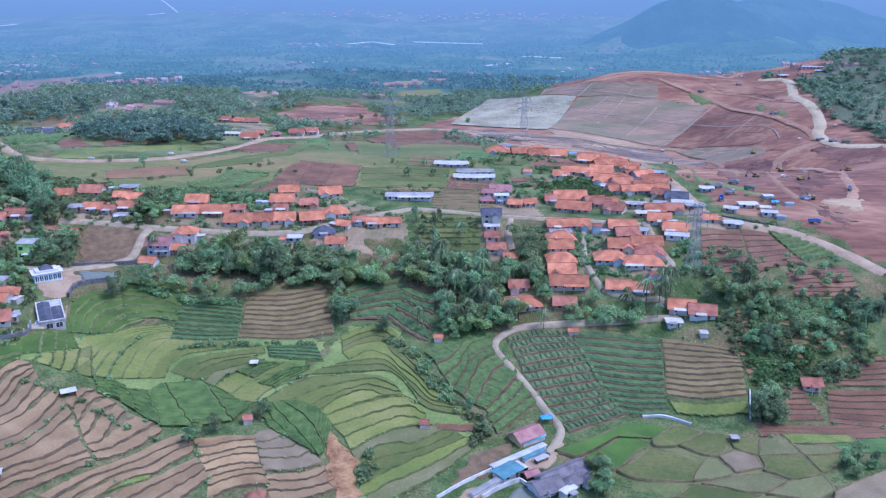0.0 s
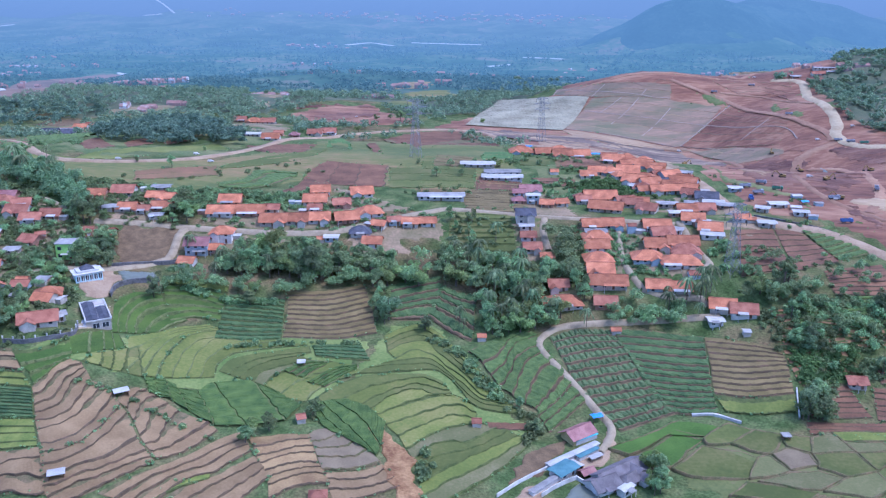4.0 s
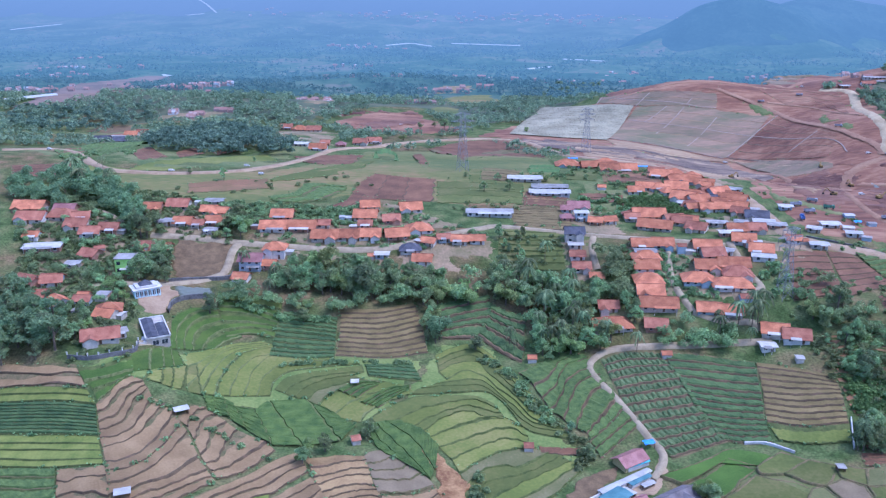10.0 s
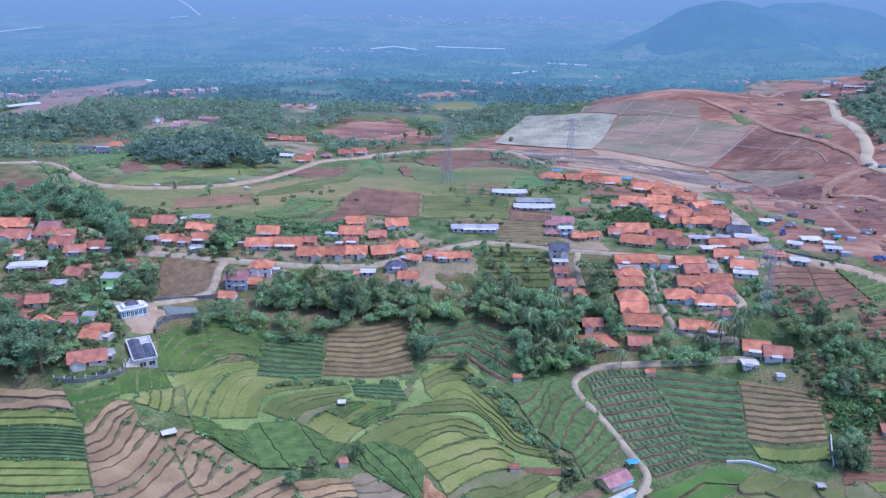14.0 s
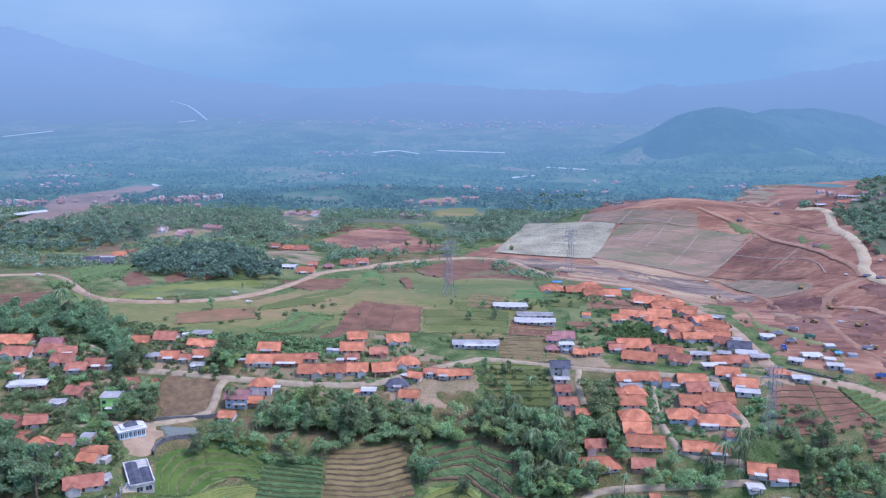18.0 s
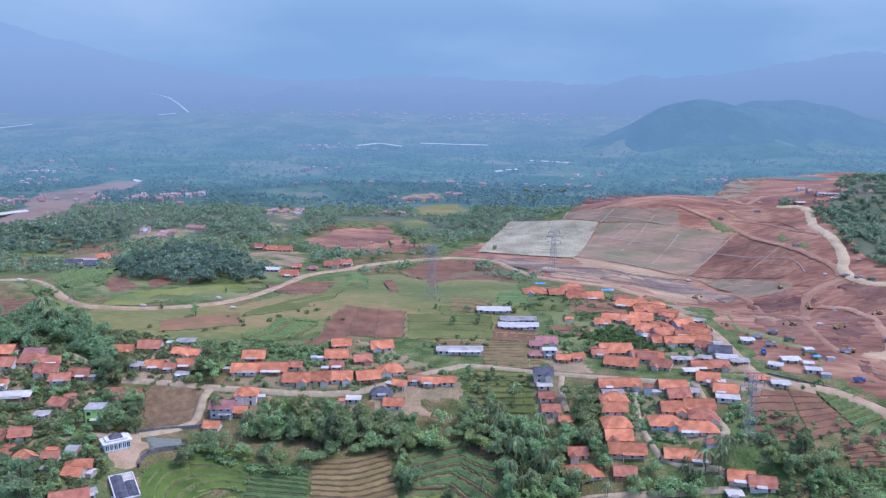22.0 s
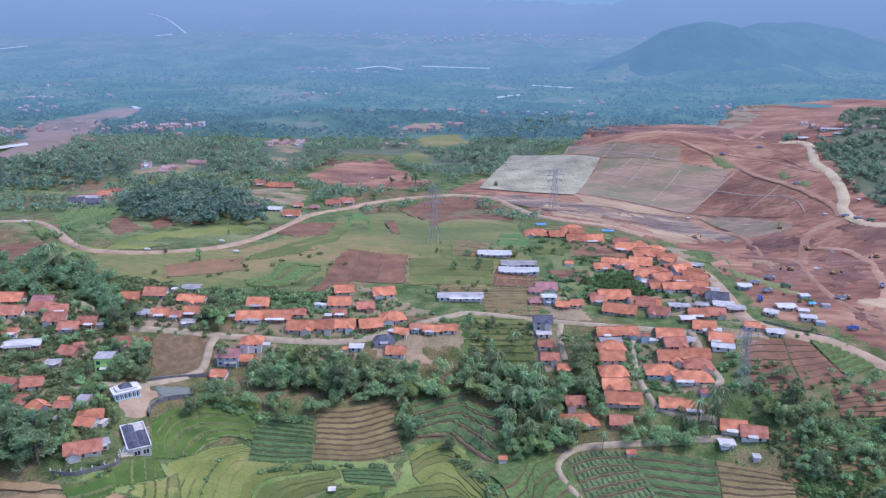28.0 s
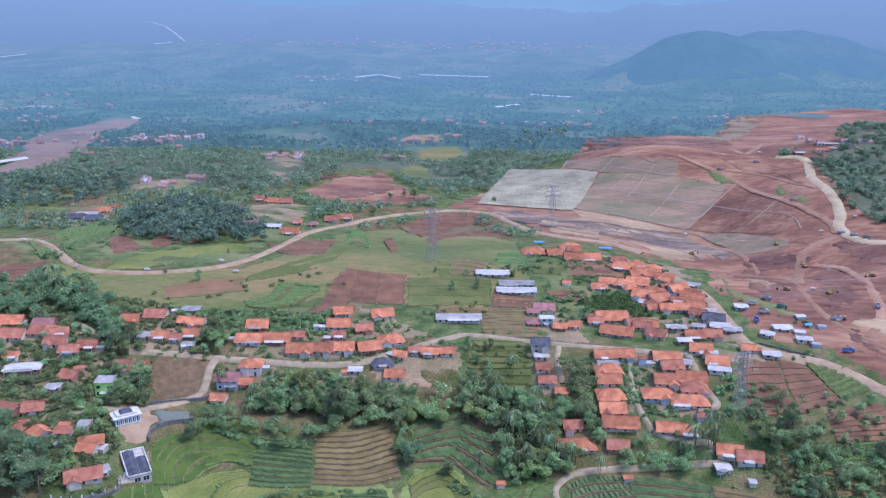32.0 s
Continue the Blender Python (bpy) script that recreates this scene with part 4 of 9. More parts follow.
TRUCKS = [
    ('truck_grey', 158.2, 466.3, -25),
    ('truck_green', 162.7, 454.0, -20),
    ('truck_grey', 147.0, 458.6, 5),
    ('truck_blue', 142.2, 435.2, 80),
    ('truck_grey', 149.8, 446.6, 10),
    ('truck_grey', 278.4, 834.7, -20),
    ('truck_grey', 274.0, 631.9, -10),
    ('truck_grey', 279.7, 624.1, -15),
    ('truck_green', 285.6, 616.2, -12),
    ('truck_grey', 218.0, 458.0, 70),
    ('truck_grey', 186.7, 438.8, 0),
    ('truck_blue', 175.3, 398.4, 0),
    ('truck_grey', 240.5, 825.2, -25),
    ('truck_grey', 266.7, 709.2, -25),
]

DIGGERS = [
    (232.4, 592.1, 100),
    (176.0, 482.8, 170),
    (199.7, 478.5, 20),
    (248.3, 527.7, 200),
    (190.5, 440.5, 170),
    (229.0, 638.7, 80),
    (167.3, 646.2, 20),
]

CARS = [
    (193.2, 486.6, 0),
    (290.8, 864.1, 0),
    (296.5, 660.3, 20),
    (263.9, 643.0, 0),
    (181.9, 716.4, 0),
    (187.5, 438.4, 0),
    (-93.1, 814.7, 0),
    (-202.6, 497.8, 10),
    (-150.5, 501.4, 5),
    (-308.8, 568.6, -10),
    (-164.6, 523.7, 0),
]

WALL_LINES = [
    ('stone', 2.0, 0.6, (-149.1, 326.7), (-149.4, 333.6), (-144.6, 339.1), (-134.6, 342.7)),
    ('stone', 1.6, 0.4, (-170.3, 281.2), (-162.2, 279.9), (-155.2, 282.2), (-148.6, 287.3), (-149.2, 294.1)),
    ('stone', 1.8, 0.5, (-157.0, 351.9), (-148.5, 355.5), (-133.0, 360.1), (-132.4, 364.4)),
    ('wall_white', 1.2, 0.3, (-1.8, 221.5), (6.1, 229.9), (15.4, 237.9)),
    ('wall_white', 1.4, 0.3, (11.5, 223.1), (17.1, 228.7), (23.5, 233.3)),
    ('wall_white', 1.2, 0.5, (23.5, 233.3), (26.6, 230.1), (30.0, 226.4)),
    ('wall_white', 0.9, 0.6, (67.8, 266.7), (74.9, 266.5), (79.4, 264.0), (83.1, 261.5)),
    ('wall_white', 1.0, 0.4, (107.7, 278.0), (103.3, 263.0)),
]

WALL_LINES += [
    ('stone', 0.8, 0.4, (133.9, 406.5), (144.9, 398.2), (161.0, 389.8), (179.6, 371.4), (186.4, 356.9)),
]

TARPS = [
    (93.5, 612.3, 9, 3.5, -5),
    (43.6, 602.7, 7, 3, 0),
    (167.5, 429.7, 4, 3, 10),
    (34.8, 264.7, 4, 3, 20),
]
PATCH_LABEL = {"quarry": "bare reddish earthworks slope", "quarry_grass": "weedy red-brown graded slope", "ochre": "pale ochre earth strip", "dark_earth": "dark wet earth strip at the quarry foot", "white_cover": "pale grey-white covered slope", "landslip": "fresh orange landslip scar", "soil_brown": "brown bare earth plot", "pave": "grey paved yard", "yard": "trodden brown village ground", "grass_deep": "deep green grass slope", "grass_plateau": "green and brown plateau meadow", "grass_pale": "pale green grassy terraces", "water": "small pond of muddy water", "quarry_dark": "freshly dug dark red earth"}


SOFT = ("quarry_grass", "ochre", "dark_earth", "quarry_dark", "grass_deep", "yard")


def patch(kind, step, up, poly, seed):
    """A piece of ground cover with an uneven edge, draped over the land."""
    xs, ys = np.array([p[0] for p in poly]), np.array([p[1] for p in poly])
    gx, gy = np.arange(xs.min() - step, xs.max() + step, step), np.arange(ys.min() - step, ys.max() + step, step)
    X, Y = np.meshgrid(gx, gy)
    rough = 0.0 if kind in ("pave", "water") else 1.0
    far = max(1.0, ys.mean() / 300)
    wx = X + rough * far * (np.sin(Y * 0.31 / far + seed) + 0.6 * np.sin(Y * 0.93 / far + seed * 2))
    wy = Y + rough * far * (np.sin(X * 0.37 / far + seed) + 0.6 * np.sin(X * 0.83 / far + seed * 3))
    if kind in SOFT:
        wx = wx + far * (2.2 * np.sin(Y * 0.13 / far + seed) * np.sin(X * 0.071 / far) + 1.1 * np.sin(Y * 1.9 / far + X * 0.7 / far))
        wy = wy + far * (2.0 * np.sin(X * 0.11 / far + seed * 2) + 1.0 * np.sin(X * 1.7 / far - Y * 0.9 / far))
    ok = inside(wx, wy, poly)
    if kind in SOFT:
        holes = np.sin(X * 0.17 / far + 1.7 * np.sin(Y * 0.11 / far + seed)) + np.sin(Y * 0.43 / far + 1.3 * np.sin(X * 0.09 / far)) + 0.6 * np.sin(X * 0.61 / far + Y * 0.77 / far)
        ok &= holes < 1.35
    n = len(gx)
    rs = np.random.RandomState(seed)
    X = X + (rs.rand(*X.shape) - 0.5) * step * 0.5
    Y = Y + (rs.rand(*Y.shape) - 0.5) * step * 0.5
    Z = height(X, Y) + up + (rs.rand(*X.shape) - 0.5) * min(0.15, up * 0.5)
    if kind in ("quarry", "quarry_grass", "ochre", "dark_earth", "quarry_dark"):
        Z = Z + 5.0 * np.clip((Y - 1040) / 120, 0, 1)
        Z = Z + 0.15 * np.abs(np.sin(Y * 0.12 + 2.0 * np.sin(X * 0.01)))
    if kind == "quarry_dark":
        Z = Z + 0.9 * np.maximum(0, np.sin(X * 0.21 + seed) * np.sin(Y * 0.17 + seed))
    k = np.arange(X.size).reshape(X.shape)
    a, b, c, d = k[:-1, :-1], k[:-1, 1:], k[1:, 1:], k[1:, :-1]
    good = ok[:-1, :-1] & ok[:-1, 1:] & ok[1:, 1:] & ok[1:, :-1]
    ff = np.stack([a[good], b[good], c[good], d[good]], 1)
    used, inv = np.unique(ff, return_inverse=True)
    vv = np.stack([X.ravel(), Y.ravel(), Z.ravel()], 1)[used]
    rim = np.bincount(inv.ravel(), minlength=len(used)) < 4
    vv[rim, 2] = height(vv[rim, 0], vv[rim, 1]) - 0.5
    return mesh(kind, vv, inv.reshape(ff.shape), [M[kind]], smooth=True)


PATCH_LABEL["grass_shade"] = "grassy floor under the hillside woods, coloured dark for shade"
PATCH_LABEL["tread_bottom"] = "olive valley-floor paddies"
PATCH_LABEL["far_bare"] = "distant bare reddish earthworks"
PATCH_LABEL["dirt"] = "pale trodden yard ground"
for i, (kind, step, up, *poly) in enumerate(PATCHES):
    me = patch(kind, step, up, poly, i + 3)
    tagged(new("ground_patch", me), PATCH_LABEL[kind], "ground", kind="structure")
STYLE = {  # tread, bank, crop, height of the crop, label
    "soil": ("tread_soil", "bank_earth", None, "bare pinkish dry terraced field with dark earth banks"),
    "mud": ("tread_mud", "bank_mixed", None, "grey-brown muddy terraces with grassy banks"),
    "straw": ("tread_straw", "bank_earth", None, "straw-coloured and pink terraced field"),
    "lime": ("tread_lime", "bank_grass", None, "yellow-green crop field in strips"),
    "pale": ("tread_pale", "bank_grass", None, "pale green rice terraces with curved grassy bunds"),
    "pale2": ("tread_pale", "bank_grass", None, "pale green meadow strip"),
    "olive": ("tread_olive", "bank_mixed", None, "olive paddies parted by low bunds"),
    "olive2": ("tread_olive", "bank_grass", None, "olive-green field on the plateau"),
    "paddy": ("tread_green", "bank_grass", None, "bright green young rice paddies"),
    "clay": ("tread_clay", "bank_earth", None, "reddish-brown ploughed clay field"),
    "clay2": ("tread_claygrass", "bank_earth", None, "weedy brown earth plot"),
    "clay3": ("tread_claygrass", "bank_mixed", None, "brown and green fallow field"),
    "clay4": ("tread_claygrass", "bank_earth", None, "brown ploughed strips on the plateau edge"),
    "green3": ("tread_green", "bank_grass", None, "green grass field beside the dirt road"),
    "teal": ("soil_brown", "bank_grass", "crop_teal", "dark blue-green vegetable rows"),
    "leafwide": ("bank_pale", "bank_grass", "crop_dark", "dark green vegetable field parted by pale grassy paths"),
    "cover": ("white_cover", "stone", None, "pale grey-white sheets covering the quarry slope"),
    "leaf": ("soil_brown", "bank_grass", "crop_dark", "dark green leafy vegetable field"),
    "green": ("soil_brown", "bank_grass", "crop_green", "green vegetable beds in terraces"),
    "green2": ("soil_brown", "bank_earth", "crop_teal", "green vegetable rows parted by brown earth"),
    "row": ("soil_brown", "bank_earth", "crop_dark", "dark green crop rows on a slope"),
    "plot": ("soil_brown", "bank_earth", "crop_pale", "brown beds with pale green crop plots"),
    "band": ("soil_brown", "bank_earth", "crop_teal", "blue-green crop bands parted by red-brown banks"),
    "straw2": ("tread_dry", "bank_earth", None, "brown harvested rows with dark furrows"),
    "rice": ("tread_rice", "bank_pale", None, "deep green rice terraces with pale curved bunds"),
    "bandg": ("soil_brown", "bank_earth", "crop_green", "green crop bands parted by thin brown banks"),
    "scrub": ("tread_claygrass", "bank_grass", None, "overgrown hillside terraces with weedy banks"),
    "pale3": ("tread_pale", "bank_pale", None, "smooth pale green meadow with faint curved bunds"),
    "garden": ("tread_olive", "bank_grass", None, "overgrown green garden beds"),
    "grade": ("quarry_grass", "ochre", None, "graded quarry slope in weedy tan benches"),
    "gradered": ("quarry", "quarry_grass", None, "graded quarry slope in bare red benches"),
    "wet": ("dark_earth", "quarry_dark", None, "dark wet strip of dug earth"),
    "silt": ("ochre", "quarry_grass", None, "pale ochre strip of spread silt"),
}


EARTHWORK = ("grade", "gradered", "wet", "silt")
FAINT = ("grade", "gradered", "wet", "silt", "pale3", "clay", "clay2", "clay3", "clay4", "pale2", "olive2", "green3")


def smooth_line(pts, step):
    """Points at even steps along a curve through pts."""
    p = [np.array(q, float) for q in pts]
    p = [2 * p[0] - p[1]] + p + [2 * p[-1] - p[-2]]
    line = []
    for a, b, c, d in zip(p, p[1:], p[2:], p[3:]):
        n = max(2, int(np.linalg.norm(c - b) / step))
        for t in np.arange(n) / n:
            line.append(0.5 * (2 * b + (c - a) * t + (2 * a - 5 * b + 4 * c - d) * t**2 + (3 * b - a - 3 * c + d) * t**3))
    return np.array(line + [p[-2]])


SWAY = {"soil": 0.14, "mud": 0.14, "straw": 0.12, "pale": 0.2, "pale3": 0.15, "olive": 0.07, "paddy": 0.12, "rice": 0.12, "scrub": 0.25, "band": 0.12, "bandg": 0.14, "cover": 0.0}


def field(style, rows, bulge, corners, seed):
    """A four-cornered field; its strips run from the first corner to the second and bulge towards the last ones."""
    a, b, c, d = (np.array(p) for p in corners)
    away = (c + d - a - b) / 2
    away = away / max(np.linalg.norm(away), 1e-6)
    length = max(np.linalg.norm(b - a), np.linalg.norm(c - d))
    depth = (np.linalg.norm(d - a) + np.linalg.norm(c - b)) / 2
    sway = SWAY.get(style, 0.05)
    step = depth / rows
    rng = np.random.RandomState(seed)
    ph = rng.rand(4) * 6.28

    def xy(u, v, wob=True):
        p = a[None] * ((1 - u) * (1 - v))[:, None] + b[None] * (u * (1 - v))[:, None] + c[None] * (u * v)[:, None] + d[None] * ((1 - u) * v)[:, None]
        s = bulge * np.sin(np.pi * u)
        if wob:
            s = s + step * sway * (np.sin(u * 5 + ph[0] + v * 5) + 0.5 * np.sin(u * 11 + ph[1] - v * 9) + 0.35 * np.sin(u * 19 + ph[2] + v * 17))
        return p + away[None] * s[:, None]

    edges = np.linspace(0, 1, rows + 1)
    edges[1:-1] += (rng.rand(rows - 1) - 0.5) * 0.35 / rows
    return strips(style, edges, xy, length, step, rng)


EDGES = []


def loft(style, rows, *lines):
    """A field that follows the contours: strips between bund lines, each line a smooth curve, with so many strips from line to line."""
    n = 40
    curves = []
    for pts in lines:
        q = smooth_line(pts, 0.8)
        far = np.concatenate([[0], np.cumsum(np.linalg.norm(np.diff(q, axis=0), axis=1))])
        at = np.linspace(0, far[-1], n)
        curves.append(np.column_stack([np.interp(at, far, q[:, 0]), np.interp(at, far, q[:, 1])]))
    curves = np.array(curves)
    EDGES.extend((curves[0], curves[-1], curves[:, 0], curves[:, -1]))
    gaps = len(lines) - 1
    rng = np.random.RandomState(len(EDGES))
    length = max(np.linalg.norm(np.diff(c, axis=0), axis=1).sum() for c in curves)
    step = np.linalg.norm(curves[0] - curves[-1], axis=1).mean() / (gaps * rows)
    ph = rng.rand(3) * 6.28

    def xy(u, v, wob=True):
        k = np.clip(v, 0, 1) * gaps
        i = np.minimum(k.astype(int), gaps - 1)
        w = (np.clip(v, -0.02, 1.02) * gaps - i)[:, None]
        f = np.clip(u, 0, 1) * (n - 1)
        j = np.minimum(f.astype(int), n - 2)
        g = (np.clip(u, -0.02, 1.02) * (n - 1) - j)[:, None]
        near_, far_ = (curves[m, j] * (1 - g) + curves[m, j + 1] * g for m in (i, i + 1))
        p = near_ * (1 - w) + far_ * w
        if wob:
            p = p + 0.045 * step * np.column_stack([np.sin(u * 23 + ph[0] + v * 31), np.sin(u * 31 + ph[1] - v * 17) + 0.6 * np.sin(u * 57 + ph[2])])
        return p

    return strips(style, np.linspace(0, 1, gaps * rows + 1), xy, length, step, rng)


def strips(style, edges, xy, length, step, rng):
    """The terraces or crop rows of a field, each a part, on their bed."""
    tread, bank, crop, label = STYLE[style]
    rows = len(edges) - 1
    nu = int(np.clip(length / (0.55 if style == "plot" else 1.2), 8, 90 if style == "plot" else 56))
    us = np.linspace(0, 1, nu)
    base_v, base_f = [], []
    vs = np.linspace(-0.012, 1.012, max(4, rows + 1))
    for v in vs:
        p = xy(np.linspace(-0.01, 1.01, nu), np.full(nu, v), False)
        base_v.append(np.column_stack([p, height(p[:, 0], p[:, 1]) + 0.12]))
    k = np.arange((len(vs) - 1) * nu).reshape(-1, nu)[:, :-1].ravel()
    base_f = np.stack([k, k + 1, k + nu + 1, k + nu], 1)
    lift = 0.75 if style in EARTHWORK else 0.3
    thing = tagged(new("graded_slope" if style in EARTHWORK else "field", mesh("field", np.concatenate(base_v), base_f, [M["quarry" if style in EARTHWORK else "bank_grass" if bank in ("bank_grass", "bank_pale") else "bank_mixed"]])), label, "earthworks" if style in EARTHWORK else "field", "graded slopes" if style in EARTHWORK else "farm fields")
    flat = []
    for i in range(rows):
        p = xy(us, np.full(nu, (edges[i] + edges[i + 1]) / 2))
        flat.append(height(p[:, 0], p[:, 1]) + lift)
    for i in range(rows):
        v0, dv = edges[i], edges[i + 1] - edges[i]
        nxt = (flat[i + 1] if i + 1 < rows else flat[i] - 0.3) + (0.85 if style == "cover" else 0)
        drop = flat[i] - nxt
        lip = 0.03 if style in EARTHWORK else 0.1 if crop or style in FAINT else 0.2
        if crop is None:
            if style == "straw2":
                cut = [(0, 0, 0), (0.4, 0.06, 0), (0.82, 0.1, 0), (0.87, -0.08, 1), (0.95, -0.1, 1), (1.0, None, 1)]
            else:
                bw = min(0.32, (0.5 if style in FAINT else 0.62) / max(step, 0.1))
                cut = [(0, 0, 0), (1 - bw, 0, 0), (1 - bw * 0.75, lip, 1), (1 - bw * 0.45, lip * 0.8, 1), (1.0, None, 1)]
            use = tread
            if style == "pale":
                use = rng.choice(["tread_pale"] * 5 + ["tread_olive"] * 3 + ["tread_fallow"] * 2)
            if style == "cover":
                cut = [(0, 0.9, 0), (0.5, 0.93, 0), (0.97, 0.9, 0), (0.985, 0.8, 0), (1.0, 0.8, 0)]
            mats = [M[use], M[bank]]
        else:
            h = 0.5 if style != "leaf" else 0.6
            cut = [(0, 0, 0), (0.05, 0.05, 0), (0.1, h, 2), (0.42, h * 1.15, 2), (0.74, h, 2), (0.8, 0.05, 2), (0.88, 0.1, 0), (1.0, None, 1)]
            if style == "leafwide":
                cut = [(0, 0, 0), (0.02, h, 2), (0.2, h, 2), (0.45, h, 2), (0.7, h, 2), (0.93, h, 2), (0.94, 0, 2), (0.99, 0.05, 0), (1.0, None, 0)]
            if style in ("band", "bandg"):
                cut = [(0, 0, 0), (0.06, h, 2), (0.35, h, 2), (0.7, h, 2), (0.76, 0, 2), (0.88, 0.1, 0), (1.0, None, 1)]
            if style == "bandg":
                cut = [(0, 0, 0), (0.05, h, 2), (0.4, h, 2), (0.82, h, 2), (0.87, 0, 2), (0.93, 0.1, 0), (1.0, None, 1)]
            mats = [M[tread], M[bank], M[crop]]
        vv, index = [], []
        lean = 1.0 if style == "cover" else 0.93 if style in EARTHWORK else 0.55 if style in ("soil", "straw", "mud") else 0.6 if crop is None else 0.4
        for f, h, mi in cut:
            p = xy(us, np.full(nu, v0 + dv * f))
            land = height(p[:, 0], p[:, 1]) + lift
            z = (nxt * (1 - lean) + land * lean) if h is None else flat[i] * (1 - lean) + land * lean + h
            if h and h > 0.3:
                z = z + (rng.rand(nu) - 0.5) * 0.35
                if style == "plot":
                    z = z - 0.62 * (np.arange(nu) % 4 == 0)
            vv.append(np.column_stack([p, z]))
        m = len(cut)
        k = np.arange((m - 1) * nu).reshape(-1, nu)[:, :-1].ravel()
        ff = np.stack([k, k + 1, k + nu + 1, k + nu], 1)
        for j in range(1, m):
            index += [cut[j][2]] * (nu - 1)
        part("crop_row" if crop else "cover_sheet" if style == "cover" else "bench" if style in EARTHWORK else "terrace", mesh("strip", np.concatenate(vv), ff, mats, index), thing)
    return thing


PADDY = {"bright": ("tread_bright", "bright green rice paddy behind a dark earth bund"), "olive": ("tread_olive", "olive fallow paddy behind a low bund"), "fallow": ("tread_fallow", "brownish drained paddy behind a low bund"), "mauve": ("tread_mud", "bare muddy paddy behind a low bund"), "lime": ("tread_lime", "yellow-green rice paddy behind a low bund")}


def paddy(kind, corners, seed):
    """A flooded or drained bed with its own low bund on all four sides."""
    tread, label = PADDY[kind]
    rs = np.random.RandomState(seed)
    ring = []
    pts = [np.array(p) for p in corners]
    for p, q in zip(pts, pts[1:] + pts[:1]):
        n = max(3, int(np.linalg.norm(q - p) / 1.6))
        side_ = np.array([q[1] - p[1], p[0] - q[0]]) / max(np.linalg.norm(q - p), 0.1)
        sway = rs.uniform(-0.5, 0.5)
        for k in range(n):
            ring.append(p + (q - p) * k / n + side_ * (sway * math.sin(math.pi * k / n) + rs.normal() * 0.12))
    ring = np.array(ring)
    mid = ring.mean(0)
    zc = float(height(ring[:, 0], ring[:, 1]).mean())
    land = height(ring[:, 0], ring[:, 1])
    bed = 0.5 * land + 0.5 * zc + 0.45
    n = len(ring)
    inward = (mid - ring) / np.linalg.norm(mid - ring, axis=1)[:, None]
    cols = [np.column_stack([ring + inward * d, z]) for d, z in ((-1.0, land - 0.6), (-0.75, bed + 0.16), (-0.35, bed + 0.24), (0.0, bed))]
    k = np.arange(3 * n).reshape(3, n)
    nxt = np.roll(k, -1, axis=1)
    ff = np.stack([k, nxt, nxt + n, k + n], -1).reshape(-1, 4)
    thing = tagged(new("field", None), label, "field", "farm fields")
    part("bund", mesh("bund", np.concatenate(cols), ff, [M["bank_mixed"]], smooth=True), thing)
    part("bed", mesh("bed", np.concatenate([np.column_stack([ring + inward * -0.1, bed + 0.02]), [[*mid, bed.mean() + 0.02]]]), [(i, (i + 1) % n, n) for i in range(n)], [M[tread]]), thing)


paddy('bright', [(36.6, 249.2), (50.6, 256.8), (60.2, 263.4), (68.2, 265.4), (78.0, 262.7), (68.8, 255.1), (60.1, 258.9), (48.8, 249.5), (42.5, 245.8)], 0)
paddy('bright', [(43.8, 244.8), (50.2, 248.7), (60.2, 257.7), (67.9, 253.5), (60.8, 247.7), (54.3, 239.7), (47.0, 239.8)], 1)
paddy('olive', [(68.9, 253.9), (78.8, 261.8), (85.1, 257.4), (76.0, 250.7), (69.1, 250.6)], 2)
paddy('olive', [(76.4, 250.0), (86.1, 257.1), (94.4, 253.6), (86.7, 243.7), (81.1, 246.1)], 3)
paddy('olive', [(54.6, 238.3), (67.1, 249.9), (77.5, 245.9), (82.0, 242.0), (75.6, 231.8), (59.8, 234.0)], 4)
paddy('fallow', [(82.5, 241.9), (86.0, 242.6), (89.2, 234.5), (76.4, 231.6)], 5)
paddy('mauve', [(87.4, 243.5), (92.9, 246.6), (98.3, 242.6), (98.5, 236.7), (89.8, 234.8)], 6)
paddy('olive', [(95.0, 253.3), (102.9, 251.5), (99.3, 243.5), (93.6, 247.6)], 7)
paddy('fallow', [(103.2, 251.5), (109.6, 255.0), (111.7, 252.7), (113.4, 243.7), (99.9, 242.7)], 8)
paddy('olive', [(100.3, 241.8), (113.1, 242.5), (115.4, 233.0), (105.0, 230.6), (98.9, 235.2)], 9)
paddy('fallow', [(89.1, 233.2), (97.9, 233.7), (104.1, 229.7), (94.5, 224.6), (78.4, 229.7)], 10)
paddy('olive', [(75.0, 229.5), (93.2, 223.3), (89.6, 220.1), (67.6, 223.4)], 11)
paddy('lime', [(111.5, 255.3), (132.6, 255.0), (132.8, 250.6), (112.5, 249.9)], 12)
paddy('fallow', [(112.9, 249.0), (124.3, 248.5), (126.7, 244.9), (114.1, 242.9)], 13)
paddy('mauve', [(115.8, 224.0), (135.5, 234.8), (128.4, 219.0), (112.8, 218.8)], 14)
paddy('olive', [(114.5, 242.0), (127.9, 243.7), (116.2, 233.3)], 15)
paddy('fallow', [(104.6, 229.5), (114.9, 232.0), (115.4, 225.0), (107.6, 220.0), (95.7, 223.5)], 16)
for i, (style, rows, bulge, *corners) in enumerate(FIELDS):
    field(style, rows, bulge, corners, i + 1)


